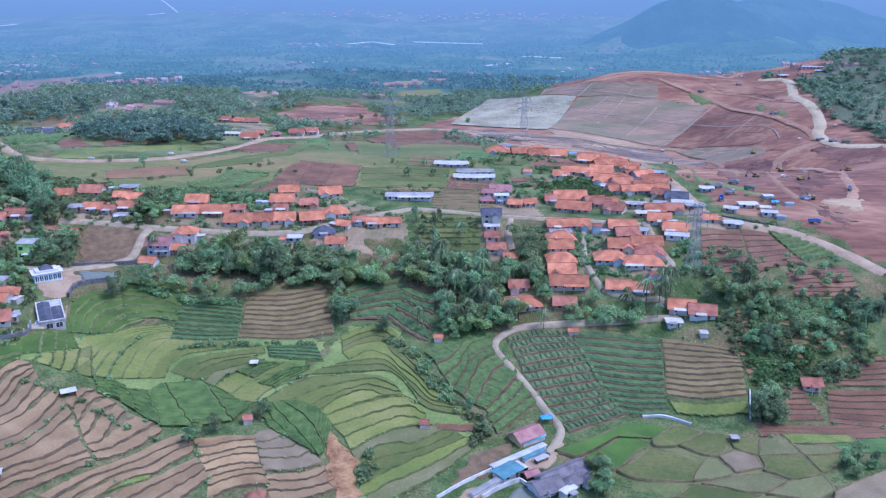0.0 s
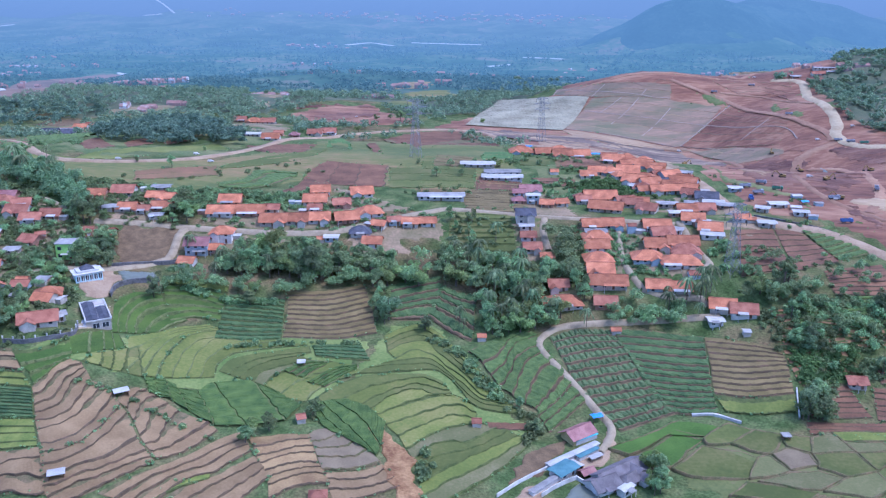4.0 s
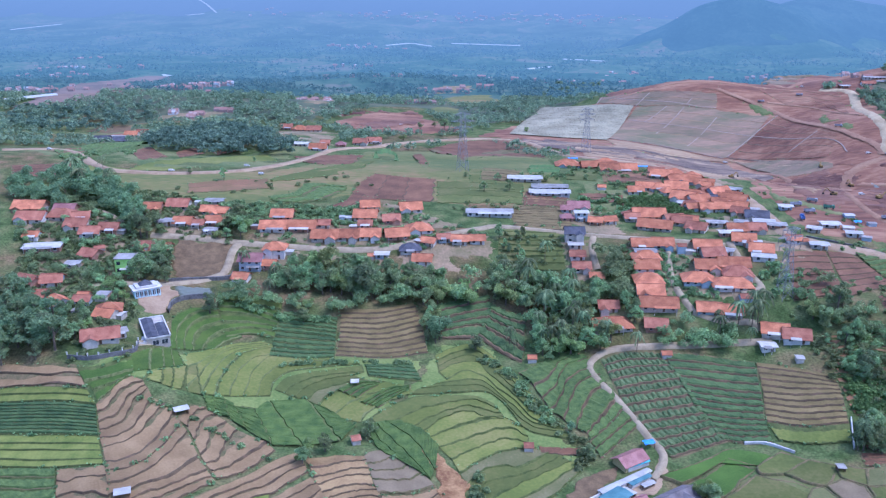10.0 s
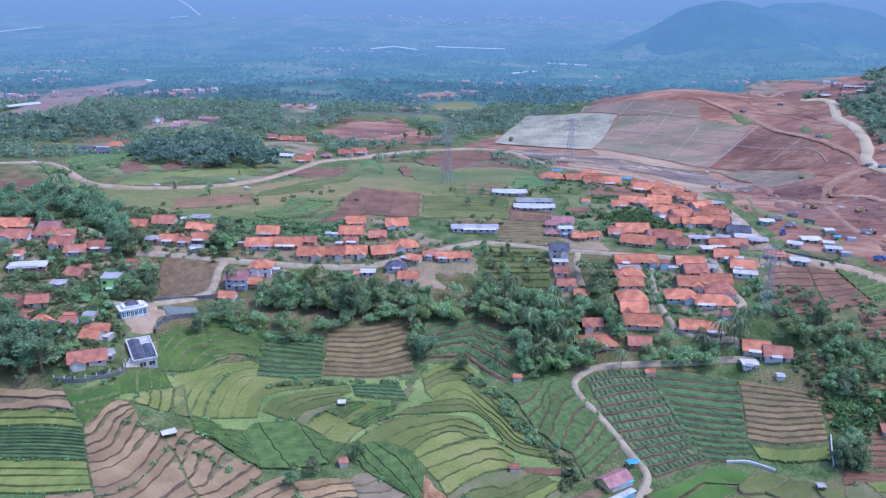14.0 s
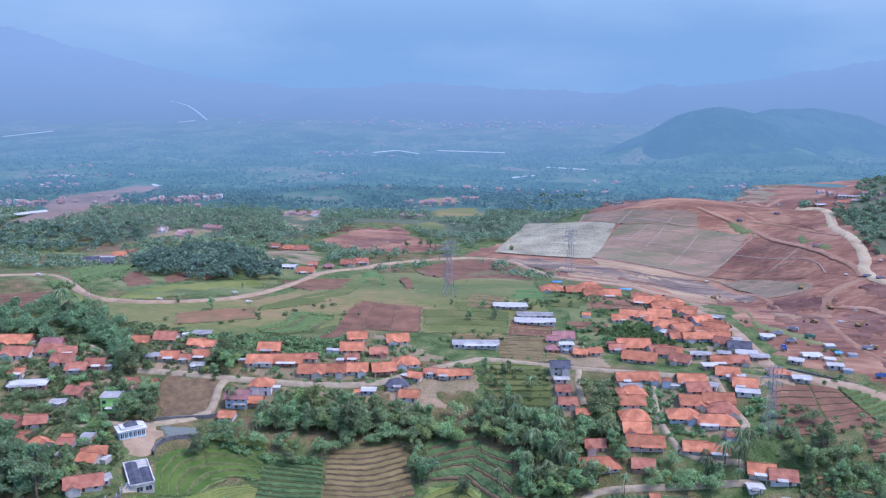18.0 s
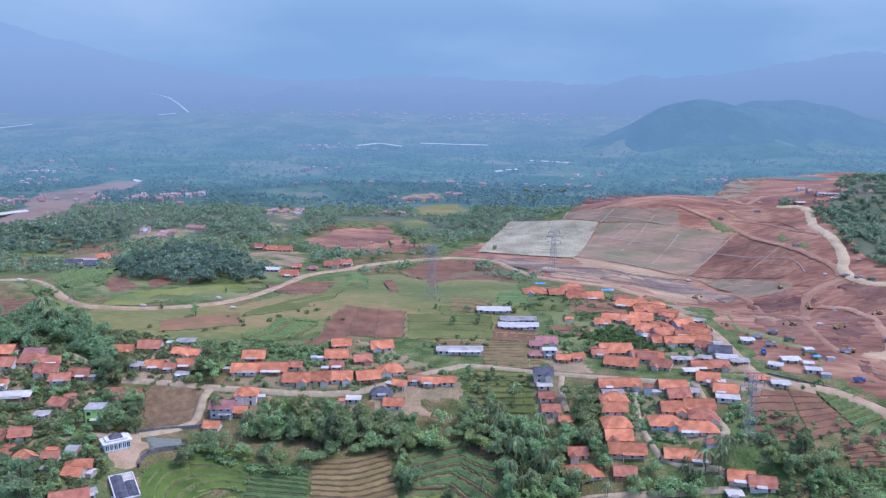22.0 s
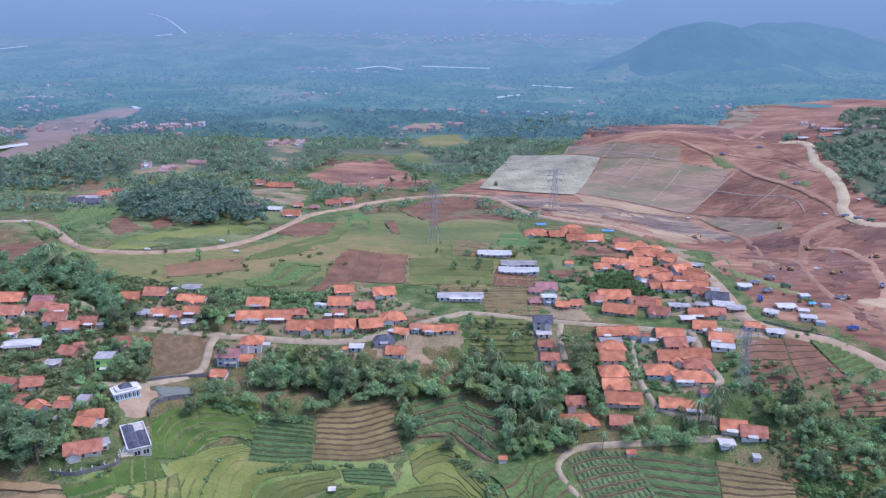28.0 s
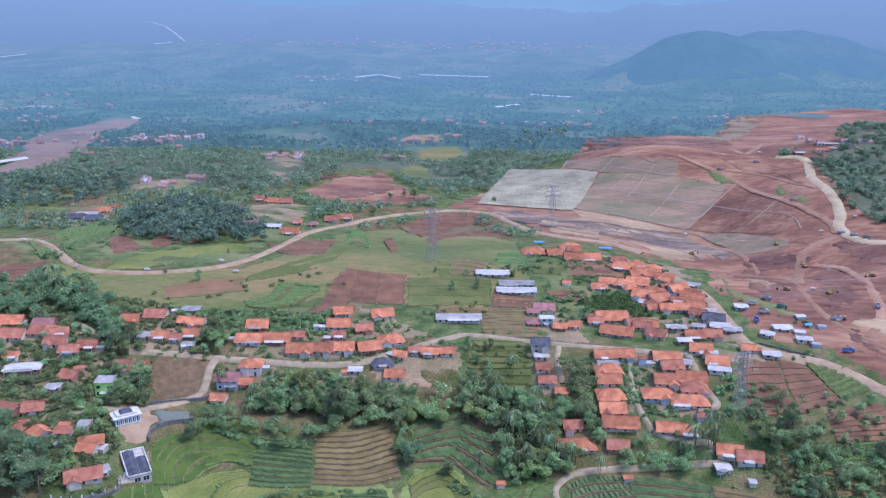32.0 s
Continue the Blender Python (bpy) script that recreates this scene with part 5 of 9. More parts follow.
loft('soil', 1, ((-151.3, 258.9), (-148.7, 264.4), (-148.6, 269.4), (-144.8, 273.7)), ((-149.1, 254.4), (-147.0, 257.0), (-145.9, 264.3), (-142.8, 269.1), (-139.9, 271.5)), ((-147.1, 250.0), (-143.5, 252.6), (-142.0, 256.0), (-142.0, 262.7), (-138.5, 270.0)), ((-145.2, 246.1), (-140.7, 248.5), (-139.2, 253.3), (-139.6, 261.7), (-137.1, 268.5)), ((-143.2, 241.9), (-138.7, 242.9), (-135.5, 246.9), (-134.5, 253.8), (-134.6, 264.8)), ((-140.5, 236.8), (-136.1, 239.0), (-132.2, 244.6), (-131.4, 253.1), (-129.6, 262.6)), ((-136.3, 228.2), (-131.1, 229.1), (-127.3, 234.9), (-125.7, 245.0), (-125.3, 259.3)), ((-134.1, 223.6), (-128.5, 224.6), (-124.7, 229.9), (-122.7, 239.4), (-121.5, 254.2)))
loft('soil', 1, ((-134.1, 223.6), (-128.5, 224.6), (-124.7, 229.9), (-122.7, 239.4), (-121.5, 254.2)), ((-131.2, 217.7), (-125.9, 219.7), (-121.6, 225.9), (-119.6, 235.0), (-118.2, 250.2)), ((-129.1, 213.0), (-123.1, 216.1), (-119.9, 219.5), (-115.1, 223.4), (-110.5, 236.7)), ((-127.7, 209.7), (-123.0, 211.7), (-119.4, 215.4), (-114.6, 219.0), (-106.3, 231.0)), ((-125.0, 206.4), (-119.8, 211.3), (-114.3, 215.6), (-109.2, 222.1), (-104.1, 228.9)), ((-119.0, 206.0), (-113.7, 211.2), (-108.6, 217.6), (-102.6, 226.5)))
loft('soil', 1, ((-123.4, 256.8), (-122.8, 261.3), (-121.4, 266.0)), ((-118.9, 252.6), (-119.5, 258.4), (-118.6, 262.9), (-116.3, 265.3)), ((-114.5, 246.4), (-115.5, 253.3), (-115.1, 260.0), (-112.4, 263.1)), ((-110.1, 237.9), (-109.8, 243.9), (-111.0, 253.2), (-108.2, 259.7)), ((-107.7, 234.2), (-104.8, 237.7), (-104.9, 247.9), (-103.5, 256.6)), ((-105.2, 231.2), (-101.5, 234.3), (-97.4, 241.7), (-92.2, 251.2)), ((-102.5, 227.9), (-98.5, 231.1), (-93.8, 237.5), (-89.0, 247.7)))
loft('soil', 1, ((-112.6, 210.1), (-104.7, 220.4), (-98.5, 227.9), (-91.9, 236.6), (-86.8, 243.9), (-80.8, 247.6)), ((-107.7, 209.0), (-101.3, 219.8), (-96.1, 226.0), (-92.1, 230.4), (-87.1, 237.0), (-79.3, 244.3)), ((-103.4, 210.1), (-98.4, 218.3), (-93.4, 225.1), (-87.2, 229.5), (-83.4, 236.0), (-78.0, 240.8)), ((-97.0, 212.1), (-94.1, 218.2), (-90.5, 223.0), (-85.3, 226.0), (-80.9, 232.0), (-76.2, 237.5)))
loft('lime', 1, ((-103.1, 208.8), (-98.0, 216.2), (-93.0, 221.8), (-86.4, 225.7)), ((-100.0, 208.8), (-93.9, 216.9), (-85.9, 223.3)))
loft('soil', 1, ((-95.9, 212.3), (-93.4, 217.0), (-90.0, 221.2), (-84.9, 224.2), (-79.8, 230.3), (-75.0, 235.1)), ((-89.5, 213.7), (-83.8, 221.0), (-78.0, 227.0), (-73.0, 232.3)), ((-82.4, 213.9), (-76.9, 221.1), (-73.5, 225.3), (-70.8, 229.6)), ((-76.0, 214.1), (-71.9, 220.4), (-69.1, 224.8)))
loft('straw', 1, ((-80.6, 247.0), (-75.9, 244.9), (-67.6, 246.9), (-60.0, 246.8)), ((-76.0, 239.3), (-71.1, 240.4), (-66.7, 242.9), (-58.9, 244.6)), ((-74.4, 234.7), (-68.0, 237.1), (-63.1, 239.7), (-57.7, 240.4)), ((-72.3, 231.3), (-67.3, 234.8), (-61.8, 236.8), (-56.8, 237.0)), ((-70.5, 227.8), (-65.4, 230.6), (-60.1, 232.1), (-55.3, 232.0)), ((-69.2, 224.8), (-64.6, 227.6), (-58.4, 229.7), (-53.9, 230.2)), ((-68.4, 221.6), (-62.6, 225.3), (-56.5, 227.4), (-51.9, 226.6)), ((-67.2, 215.3), (-60.8, 220.9), (-50.7, 222.9)))
loft('mud', 1, ((-60.1, 248.0), (-56.2, 250.4), (-51.2, 249.5)), ((-58.5, 242.8), (-54.3, 243.9), (-50.2, 248.4)), ((-57.4, 239.3), (-52.5, 239.8), (-47.7, 240.8), (-45.1, 244.0)), ((-55.9, 235.1), (-50.4, 235.1), (-44.2, 236.1), (-40.9, 239.9)), ((-53.3, 229.1), (-47.3, 229.0), (-40.7, 231.1), (-36.5, 233.8)))
loft('soil', 1, ((-52.8, 227.9), (-47.0, 228.3), (-40.3, 229.9), (-36.0, 233.1)), ((-51.7, 224.9), (-45.9, 224.6), (-39.3, 226.2), (-34.7, 230.6)), ((-50.5, 220.3), (-42.6, 220.8), (-34.5, 224.2), (-31.7, 226.8)), ((-48.8, 215.1), (-40.5, 217.0), (-30.3, 222.8)))
loft('leafwide', 1, ((-118.8, 271.5), (-117.1, 268.2), (-115.3, 264.3)), ((-116.1, 272.7), (-114.3, 268.2), (-112.0, 263.8)), ((-112.1, 273.0), (-110.1, 268.0), (-107.4, 262.3)), ((-107.8, 270.2), (-104.8, 264.8), (-100.7, 257.8)), ((-100.9, 269.3), (-96.0, 261.7), (-90.4, 250.4)), ((-97.0, 276.1), (-89.0, 264.3), (-80.3, 250.7)), ((-84.0, 279.4), (-76.7, 268.5), (-68.8, 255.6)), ((-74.6, 272.4), (-69.7, 269.1), (-64.7, 265.0)))
loft('leafwide', 1, ((-50.9, 269.4), (-42.4, 265.1), (-36.0, 255.4)), ((-54.9, 268.5), (-44.6, 257.5), (-36.9, 240.5)), ((-58.7, 267.5), (-49.1, 253.3), (-38.0, 236.8)), ((-61.0, 266.1), (-53.5, 253.0), (-41.6, 239.9)), ((-61.3, 263.0), (-56.4, 252.1), (-51.3, 247.8)))
loft('pale', 1, ((-39.9, 316.7), (-34.0, 322.6), (-25.6, 326.5), (-17.2, 318.2), (-8.3, 296.4), (-1.6, 286.7)), ((-38.8, 312.7), (-32.8, 319.1), (-24.5, 322.4), (-17.3, 313.2), (-9.4, 295.2), (-0.8, 283.5)), ((-38.2, 306.9), (-32.1, 315.6), (-23.9, 317.8), (-17.9, 306.8), (-10.3, 292.9), (0.4, 280.3)), ((-37.8, 302.4), (-31.1, 311.1), (-23.5, 312.7), (-18.2, 300.7), (-11.3, 290.1), (-4.1, 280.2), (2.9, 274.9)), ((-34.1, 296.3), (-28.2, 304.2), (-21.4, 300.2), (-16.6, 292.7), (-9.9, 284.5), (-3.4, 275.0), (5.2, 271.9)), ((-39.6, 292.3), (-28.2, 296.4), (-20.9, 296.3), (-16.2, 289.1), (-10.4, 281.9), (-4.1, 273.3), (6.7, 270.9)), ((-44.6, 289.6), (-32.3, 292.3), (-21.5, 292.8), (-15.7, 286.7), (-10.5, 278.9), (-4.6, 271.4), (7.8, 268.9)), ((-48.0, 285.3), (-32.2, 287.6), (-21.6, 289.3), (-15.5, 285.5), (-11.0, 277.1), (-4.8, 268.3), (8.2, 266.3)))
loft('pale', 1, ((-62.6, 266.4), (-55.6, 276.3), (-46.1, 283.7), (-35.9, 285.8), (-23.9, 286.3), (-17.6, 282.5)), ((-52.0, 267.6), (-45.6, 275.2), (-35.7, 280.5), (-23.9, 284.0), (-15.9, 278.8)), ((-45.3, 266.2), (-37.9, 273.7), (-27.1, 280.3), (-21.1, 278.4), (-14.6, 276.8)), ((-41.2, 264.6), (-34.7, 273.1), (-27.1, 277.3), (-21.0, 274.7), (-13.9, 274.2)), ((-39.1, 260.6), (-31.7, 267.0), (-20.0, 274.0), (-12.3, 274.7), (-7.8, 270.0)), ((-35.9, 254.2), (-27.8, 260.5), (-18.2, 267.2), (-11.4, 269.1), (-5.8, 265.3)), ((-31.4, 248.3), (-24.1, 255.6), (-14.5, 263.1), (-6.5, 262.3)), ((-28.6, 241.0), (-21.4, 250.1), (-12.9, 257.0), (-3.7, 259.4)))
loft('pale', 1, ((-28.6, 241.0), (-21.4, 250.1), (-12.9, 257.0), (-3.7, 259.4)), ((-26.1, 236.0), (-20.6, 244.6), (-14.9, 247.6), (-8.7, 248.1), (0.9, 258.1)), ((-25.1, 231.5), (-18.9, 239.0), (-10.8, 243.0), (-2.2, 249.7), (4.5, 256.9)), ((-24.3, 225.1), (-16.5, 232.6), (-8.2, 240.7), (1.4, 248.9), (7.2, 254.1)), ((-23.5, 218.7), (-15.9, 226.8), (-6.9, 234.3), (2.8, 244.4), (10.1, 253.4)), ((-17.7, 216.9), (-9.1, 224.8), (0.3, 235.1), (11.3, 250.8)))
loft('clay', 1, ((-2.6, 261.0), (6.1, 261.5), (13.1, 262.1)), ((-1.8, 257.3), (5.7, 257.3), (12.0, 258.0)))
loft('pale3', 2, ((-133.1, 297.5), (-130.0, 302.0), (-125.9, 309.4), (-120.0, 316.0), (-108.6, 319.1)), ((-125.1, 273.8), (-124.0, 282.5), (-123.4, 297.8), (-119.9, 311.8), (-105.6, 317.4)), ((-115.7, 273.5), (-116.8, 288.5), (-116.1, 305.5), (-111.3, 313.4), (-102.0, 315.3)))
loft('pale3', 2, ((-115.7, 273.5), (-116.8, 288.5), (-116.1, 305.5), (-111.3, 313.4), (-102.0, 315.3)), ((-106.1, 277.3), (-107.1, 290.0), (-106.0, 303.4), (-99.8, 310.4), (-79.0, 307.5)), ((-97.7, 279.6), (-97.8, 289.7), (-93.1, 297.2), (-79.1, 301.7), (-67.8, 303.9)))
loft('pale', 1, ((-96.8, 284.0), (-94.4, 292.2), (-86.9, 296.8), (-77.9, 299.6), (-67.6, 303.4)), ((-92.4, 281.9), (-90.1, 287.8), (-83.8, 293.2), (-74.3, 296.6), (-66.1, 298.4)), ((-88.5, 280.2), (-86.3, 286.1), (-79.7, 292.2), (-69.9, 296.1)), ((-83.6, 278.2), (-81.6, 284.6), (-73.2, 289.7), (-65.6, 293.7)), ((-80.0, 274.6), (-76.4, 283.2), (-68.1, 288.1), (-57.2, 292.9)))
loft('pale3', 1, ((-80.0, 274.6), (-76.4, 283.2), (-68.1, 288.1), (-57.2, 292.9)), ((-73.7, 270.2), (-68.9, 278.2), (-60.6, 285.4), (-49.6, 290.5)), ((-64.0, 266.9), (-61.1, 274.4), (-53.8, 281.3), (-46.1, 286.6)))
loft('teal', 2, ((-66.1, 303.6), (-56.2, 305.6), (-48.0, 305.5)), ((-65.0, 299.7), (-55.3, 300.0), (-45.8, 299.5)), ((-63.8, 295.7), (-54.3, 294.9), (-43.8, 294.3)))
loft('row', 3, ((-74.5, 285.9), (-68.5, 291.7), (-60.9, 291.9)), ((-66.2, 281.0), (-63.5, 285.7), (-59.5, 290.4)))
loft('row', 4, ((-64.8, 278.9), (-56.6, 288.2), (-48.4, 290.6)), ((-58.4, 276.5), (-53.9, 281.9), (-48.2, 288.3)))
loft('rice', 1, ((-148.7, 286.1), (-147.0, 280.5), (-145.4, 275.4)), ((-144.0, 292.8), (-141.6, 285.3), (-139.4, 278.7)), ((-141.0, 296.4), (-138.3, 289.6), (-135.7, 282.7)), ((-138.2, 297.0), (-135.4, 290.4), (-133.0, 285.2)), ((-135.7, 297.0), (-133.1, 292.5), (-130.2, 288.1)))
loft('rice', 1, ((-165.4, 276.1), (-156.7, 276.9), (-148.0, 284.5)), ((-158.7, 268.8), (-151.1, 271.6), (-144.7, 276.4)), ((-154.4, 264.9), (-148.6, 269.3), (-144.8, 273.6)), ((-151.2, 259.6), (-148.9, 264.4), (-147.9, 269.0)))
loft('pale', 1, ((-139.2, 278.7), (-139.7, 276.1), (-140.5, 273.3)), ((-136.1, 280.9), (-134.3, 277.0), (-133.7, 272.8)), ((-133.0, 283.5), (-130.9, 277.3), (-130.2, 272.0)), ((-129.3, 287.7), (-127.4, 278.7), (-126.6, 272.3)), ((-126.7, 291.0), (-122.5, 279.9), (-119.0, 272.1)))
loft('rice', 1, ((-138.9, 297.9), (-144.1, 314.9), (-146.5, 325.5), (-142.1, 333.0), (-134.8, 335.2)), ((-137.0, 299.4), (-142.1, 315.4), (-141.9, 325.0), (-138.2, 331.7), (-131.2, 334.3)), ((-134.6, 301.0), (-138.3, 313.4), (-138.7, 322.7), (-134.8, 328.9), (-129.4, 331.1)), ((-131.8, 303.2), (-134.8, 312.5), (-134.8, 320.8), (-130.1, 326.4), (-127.1, 327.9)), ((-129.5, 305.9), (-129.8, 314.1), (-127.1, 321.5), (-121.9, 324.9)), ((-125.7, 308.9), (-123.5, 315.7), (-117.7, 320.9)))
loft('lime', 1, ((-134.9, 347.3), (-123.3, 346.5), (-105.7, 342.3)), ((-132.7, 341.3), (-119.8, 340.2), (-105.3, 336.8)))
loft('rice', 1, ((-132.5, 340.8), (-119.7, 339.7), (-105.3, 336.7)), ((-131.0, 336.4), (-120.2, 337.6), (-105.2, 332.4)), ((-129.6, 333.6), (-118.4, 333.6), (-105.2, 329.7)), ((-127.7, 327.7), (-117.4, 328.9), (-105.5, 327.7)), ((-125.9, 323.1), (-116.8, 326.3), (-105.3, 325.1)), ((-123.9, 319.2), (-115.8, 322.7), (-104.8, 321.4)))
loft('teal', 5, ((-103.6, 336.0), (-93.2, 334.7), (-81.1, 332.9)), ((-104.7, 324.7), (-91.3, 323.0), (-80.1, 321.5)), ((-104.4, 308.8), (-90.8, 306.9), (-78.9, 308.0)))
loft('straw2', 5, ((-80.2, 338.0), (-65.5, 340.4), (-50.0, 347.7)), ((-78.8, 324.9), (-62.1, 325.8), (-46.2, 334.4)), ((-78.4, 310.3), (-58.8, 310.9), (-43.0, 318.0)))
loft('band', 1, ((-42.3, 347.7), (-30.4, 356.0), (-17.9, 361.5)), ((-40.3, 344.0), (-29.7, 350.8), (-17.7, 356.7)), ((-38.8, 339.7), (-28.2, 345.5), (-17.4, 350.9)), ((-38.2, 336.1), (-27.2, 341.2), (-17.5, 344.5)), ((-38.1, 332.4), (-26.1, 338.1), (-17.6, 338.5)), ((-37.3, 328.0), (-30.7, 329.1), (-24.9, 329.6)))
loft('band', 1, ((-17.0, 354.8), (-10.2, 348.8), (-2.0, 345.1)), ((-18.1, 349.2), (-11.1, 343.1), (-3.1, 338.7)), ((-18.9, 343.9), (-11.8, 338.3), (-3.9, 331.6)), ((-20.2, 337.4), (-11.0, 328.7), (-4.6, 320.3)), ((-23.3, 332.6), (-14.6, 321.2), (-6.1, 312.3)))
loft('bandg', 1, ((-7.1, 302.6), (2.6, 311.9), (14.1, 319.3)), ((-2.0, 293.0), (4.2, 299.5), (9.1, 310.9), (17.3, 316.5)), ((0.2, 286.5), (5.3, 292.8), (10.9, 307.4), (20.2, 313.1)), ((3.1, 279.4), (7.3, 287.6), (10.9, 297.6), (20.5, 306.8)), ((7.7, 275.4), (10.2, 284.6), (14.9, 295.8), (23.0, 301.2)), ((11.2, 271.4), (14.7, 281.4), (19.5, 290.7), (24.9, 295.3)), ((14.9, 269.4), (22.1, 279.1), (27.3, 287.1)), ((15.4, 265.4), (24.6, 276.0), (28.9, 282.2)))
loft('bandg', 1, ((15.4, 265.4), (24.6, 276.0), (28.9, 282.2)), ((16.8, 261.9), (27.2, 273.4), (31.3, 276.9)), ((18.1, 257.2), (27.3, 268.0), (33.1, 274.5)))
loft('plot', 4, ((24.5, 311.9), (33.9, 316.3), (47.3, 316.3)), ((28.0, 292.3), (39.0, 295.9), (53.7, 299.9)), ((32.4, 275.3), (45.9, 278.2), (57.7, 281.1)), ((42.0, 259.4), (52.6, 264.1), (62.4, 268.1)))
loft('green2', 4, ((49.4, 316.4), (64.5, 315.2), (82.9, 309.8)), ((53.0, 296.4), (65.6, 293.5), (80.1, 290.6)), ((55.7, 281.1), (66.0, 278.8), (77.6, 277.3)), ((60.4, 268.7), (67.6, 266.8), (77.2, 266.6)))
loft('straw2', 5, ((83.7, 309.6), (93.8, 304.5), (107.7, 296.4)), ((81.3, 291.5), (92.8, 288.4), (108.1, 288.7)), ((78.3, 277.1), (90.2, 274.0), (106.1, 275.8)))
loft('pale2', 1, ((78.5, 276.8), (90.0, 273.4), (106.2, 275.6)), ((80.2, 267.2), (91.1, 265.4), (104.1, 266.8)))
loft('green', 1, ((-134.4, 451.5), (-123.3, 464.5), (-120.3, 485.6), (-97.6, 482.4)), ((-132.8, 444.3), (-117.7, 454.9), (-112.5, 478.1), (-97.6, 477.7)), ((-121.7, 441.3), (-105.5, 451.7), (-96.4, 473.7)))
loft('clay', 1, ((-92.6, 469.4), (-89.3, 499.7), (-85.1, 515.8)), ((-78.7, 458.0), (-77.2, 488.5), (-76.4, 512.1)), ((-63.1, 454.7), (-62.7, 483.5), (-63.1, 508.0)), ((-47.1, 454.1), (-47.5, 484.4), (-48.0, 504.7)))
loft('clay', 1, ((-100.5, 439.7), (-93.5, 453.0), (-91.7, 471.7)), ((-91.5, 438.9), (-86.5, 450.8), (-85.4, 466.7)), ((-82.5, 438.0), (-79.0, 449.5), (-76.1, 462.5)))
loft('clay', 2, ((-60.8, 687.5), (-31.6, 735.3), (0.3, 747.4)), ((-45.6, 635.7), (-8.0, 707.6), (22.3, 707.0)), ((-30.4, 583.0), (2.9, 636.1), (30.2, 603.4)))
loft('olive2', 3, ((-46.5, 499.0), (-19.7, 500.3), (4.2, 498.2)), ((-44.6, 452.1), (-20.2, 454.4), (0.1, 457.6)))
loft('clay', 2, ((4.3, 483.0), (15.8, 484.7), (29.1, 482.6)), ((1.1, 453.8), (12.9, 455.9), (22.8, 456.9)))
loft('clay', 1, ((-147.1, 583.6), (-125.3, 593.6), (-102.3, 599.4)), ((-137.2, 562.3), (-121.6, 570.6), (-103.4, 571.1)), ((-119.2, 544.5), (-112.1, 545.6), (-103.5, 549.8)))
loft('green3', 1, ((-95.8, 605.2), (-91.4, 641.7), (-80.0, 609.2)), ((-93.2, 589.1), (-84.6, 581.8), (-75.8, 578.0)))
loft('clay', 1, ((-67.5, 604.0), (-65.3, 607.2), (-62.7, 604.8)), ((-56.1, 542.1), (-54.5, 544.7), (-52.8, 547.3)))
loft('clay3', 2, ((-183.9, 469.9), (-165.9, 482.7), (-144.8, 492.8)), ((-178.0, 449.4), (-158.9, 457.2), (-139.1, 468.1)))
loft('clay', 4, ((-254.7, 571.1), (-256.1, 593.2), (-252.0, 601.8)), ((-233.6, 529.7), (-228.8, 540.0), (-225.3, 557.1)))
loft('clay', 3, ((-228.3, 581.5), (-225.3, 596.5), (-219.0, 604.4)), ((-217.3, 557.6), (-213.1, 570.5), (-208.7, 583.5)))
loft('clay', 2, ((-205.0, 588.3), (-197.9, 598.4), (-192.4, 611.0)), ((-198.4, 579.1), (-191.8, 590.5), (-185.9, 601.6)))
loft('clay', 2, ((-305.2, 570.9), (-300.2, 580.9), (-295.6, 588.9)), ((-276.8, 518.5), (-270.6, 520.2), (-264.8, 523.8)))
loft('clay', 5, ((-294.9, 492.8), (-278.6, 500.5), (-264.3, 507.8)), ((-280.7, 465.1), (-266.4, 471.4), (-254.0, 477.3)))
loft('green', 4, ((-304.6, 622.0), (-302.9, 680.3), (-280.2, 693.6)), ((-264.1, 537.8), (-262.0, 568.3), (-258.0, 582.7)))
loft('pale2', 1, ((-226.1, 513.5), (-206.6, 549.9), (-167.0, 585.6)), ((-231.5, 492.1), (-194.5, 511.8), (-149.7, 559.3)))
loft('olive2', 2, ((-140.2, 499.1), (-115.9, 535.4), (-92.0, 578.1)), ((-142.0, 484.9), (-117.4, 502.9), (-96.2, 521.8)))
loft('straw2', 4, ((-19.3, 544.9), (-8.5, 541.1), (5.3, 531.4)), ((-21.4, 504.0), (-13.0, 503.3), (-7.0, 503.0)))
loft('clay', 2, ((56.5, 531.4), (69.1, 532.9), (81.9, 517.4)), ((54.7, 507.6), (66.6, 507.7), (75.4, 510.2)))
loft('straw2', 4, ((-27.5, 449.7), (-2.0, 453.0), (23.1, 454.2)), ((-29.3, 443.4), (-2.5, 441.4), (21.1, 446.0)), ((-4.0, 435.7), (8.8, 434.2), (19.3, 434.1)), ((-4.8, 417.2), (7.5, 416.2), (17.5, 415.1)))
loft('grade', 3, ((128.8, 843.8), (158.5, 832.8), (198.5, 817.9), (240.2, 795.8)), ((117.6, 819.6), (142.8, 804.7), (181.3, 787.3), (217.2, 760.7)), ((91.6, 770.6), (113.9, 757.2), (156.3, 742.7), (185.4, 728.3)))
loft('grade', 2, ((106.2, 921.8), (134.0, 883.2), (168.3, 856.7), (204.0, 842.9)), ((99.8, 891.1), (128.5, 848.7), (163.6, 831.2), (198.6, 818.5)))
loft('gradered', 3, ((241.8, 790.8), (252.3, 754.7), (263.3, 703.6)), ((218.2, 757.1), (236.2, 719.6), (256.7, 684.6)), ((187.9, 726.5), (215.4, 695.6), (239.7, 657.1)))
loft('gradered', 4, ((177.0, 1262.4), (253.3, 1357.2), (332.6, 1323.4), (395.3, 1277.7)), ((108.1, 926.8), (143.9, 875.1), (183.4, 849.5), (205.8, 850.9)))
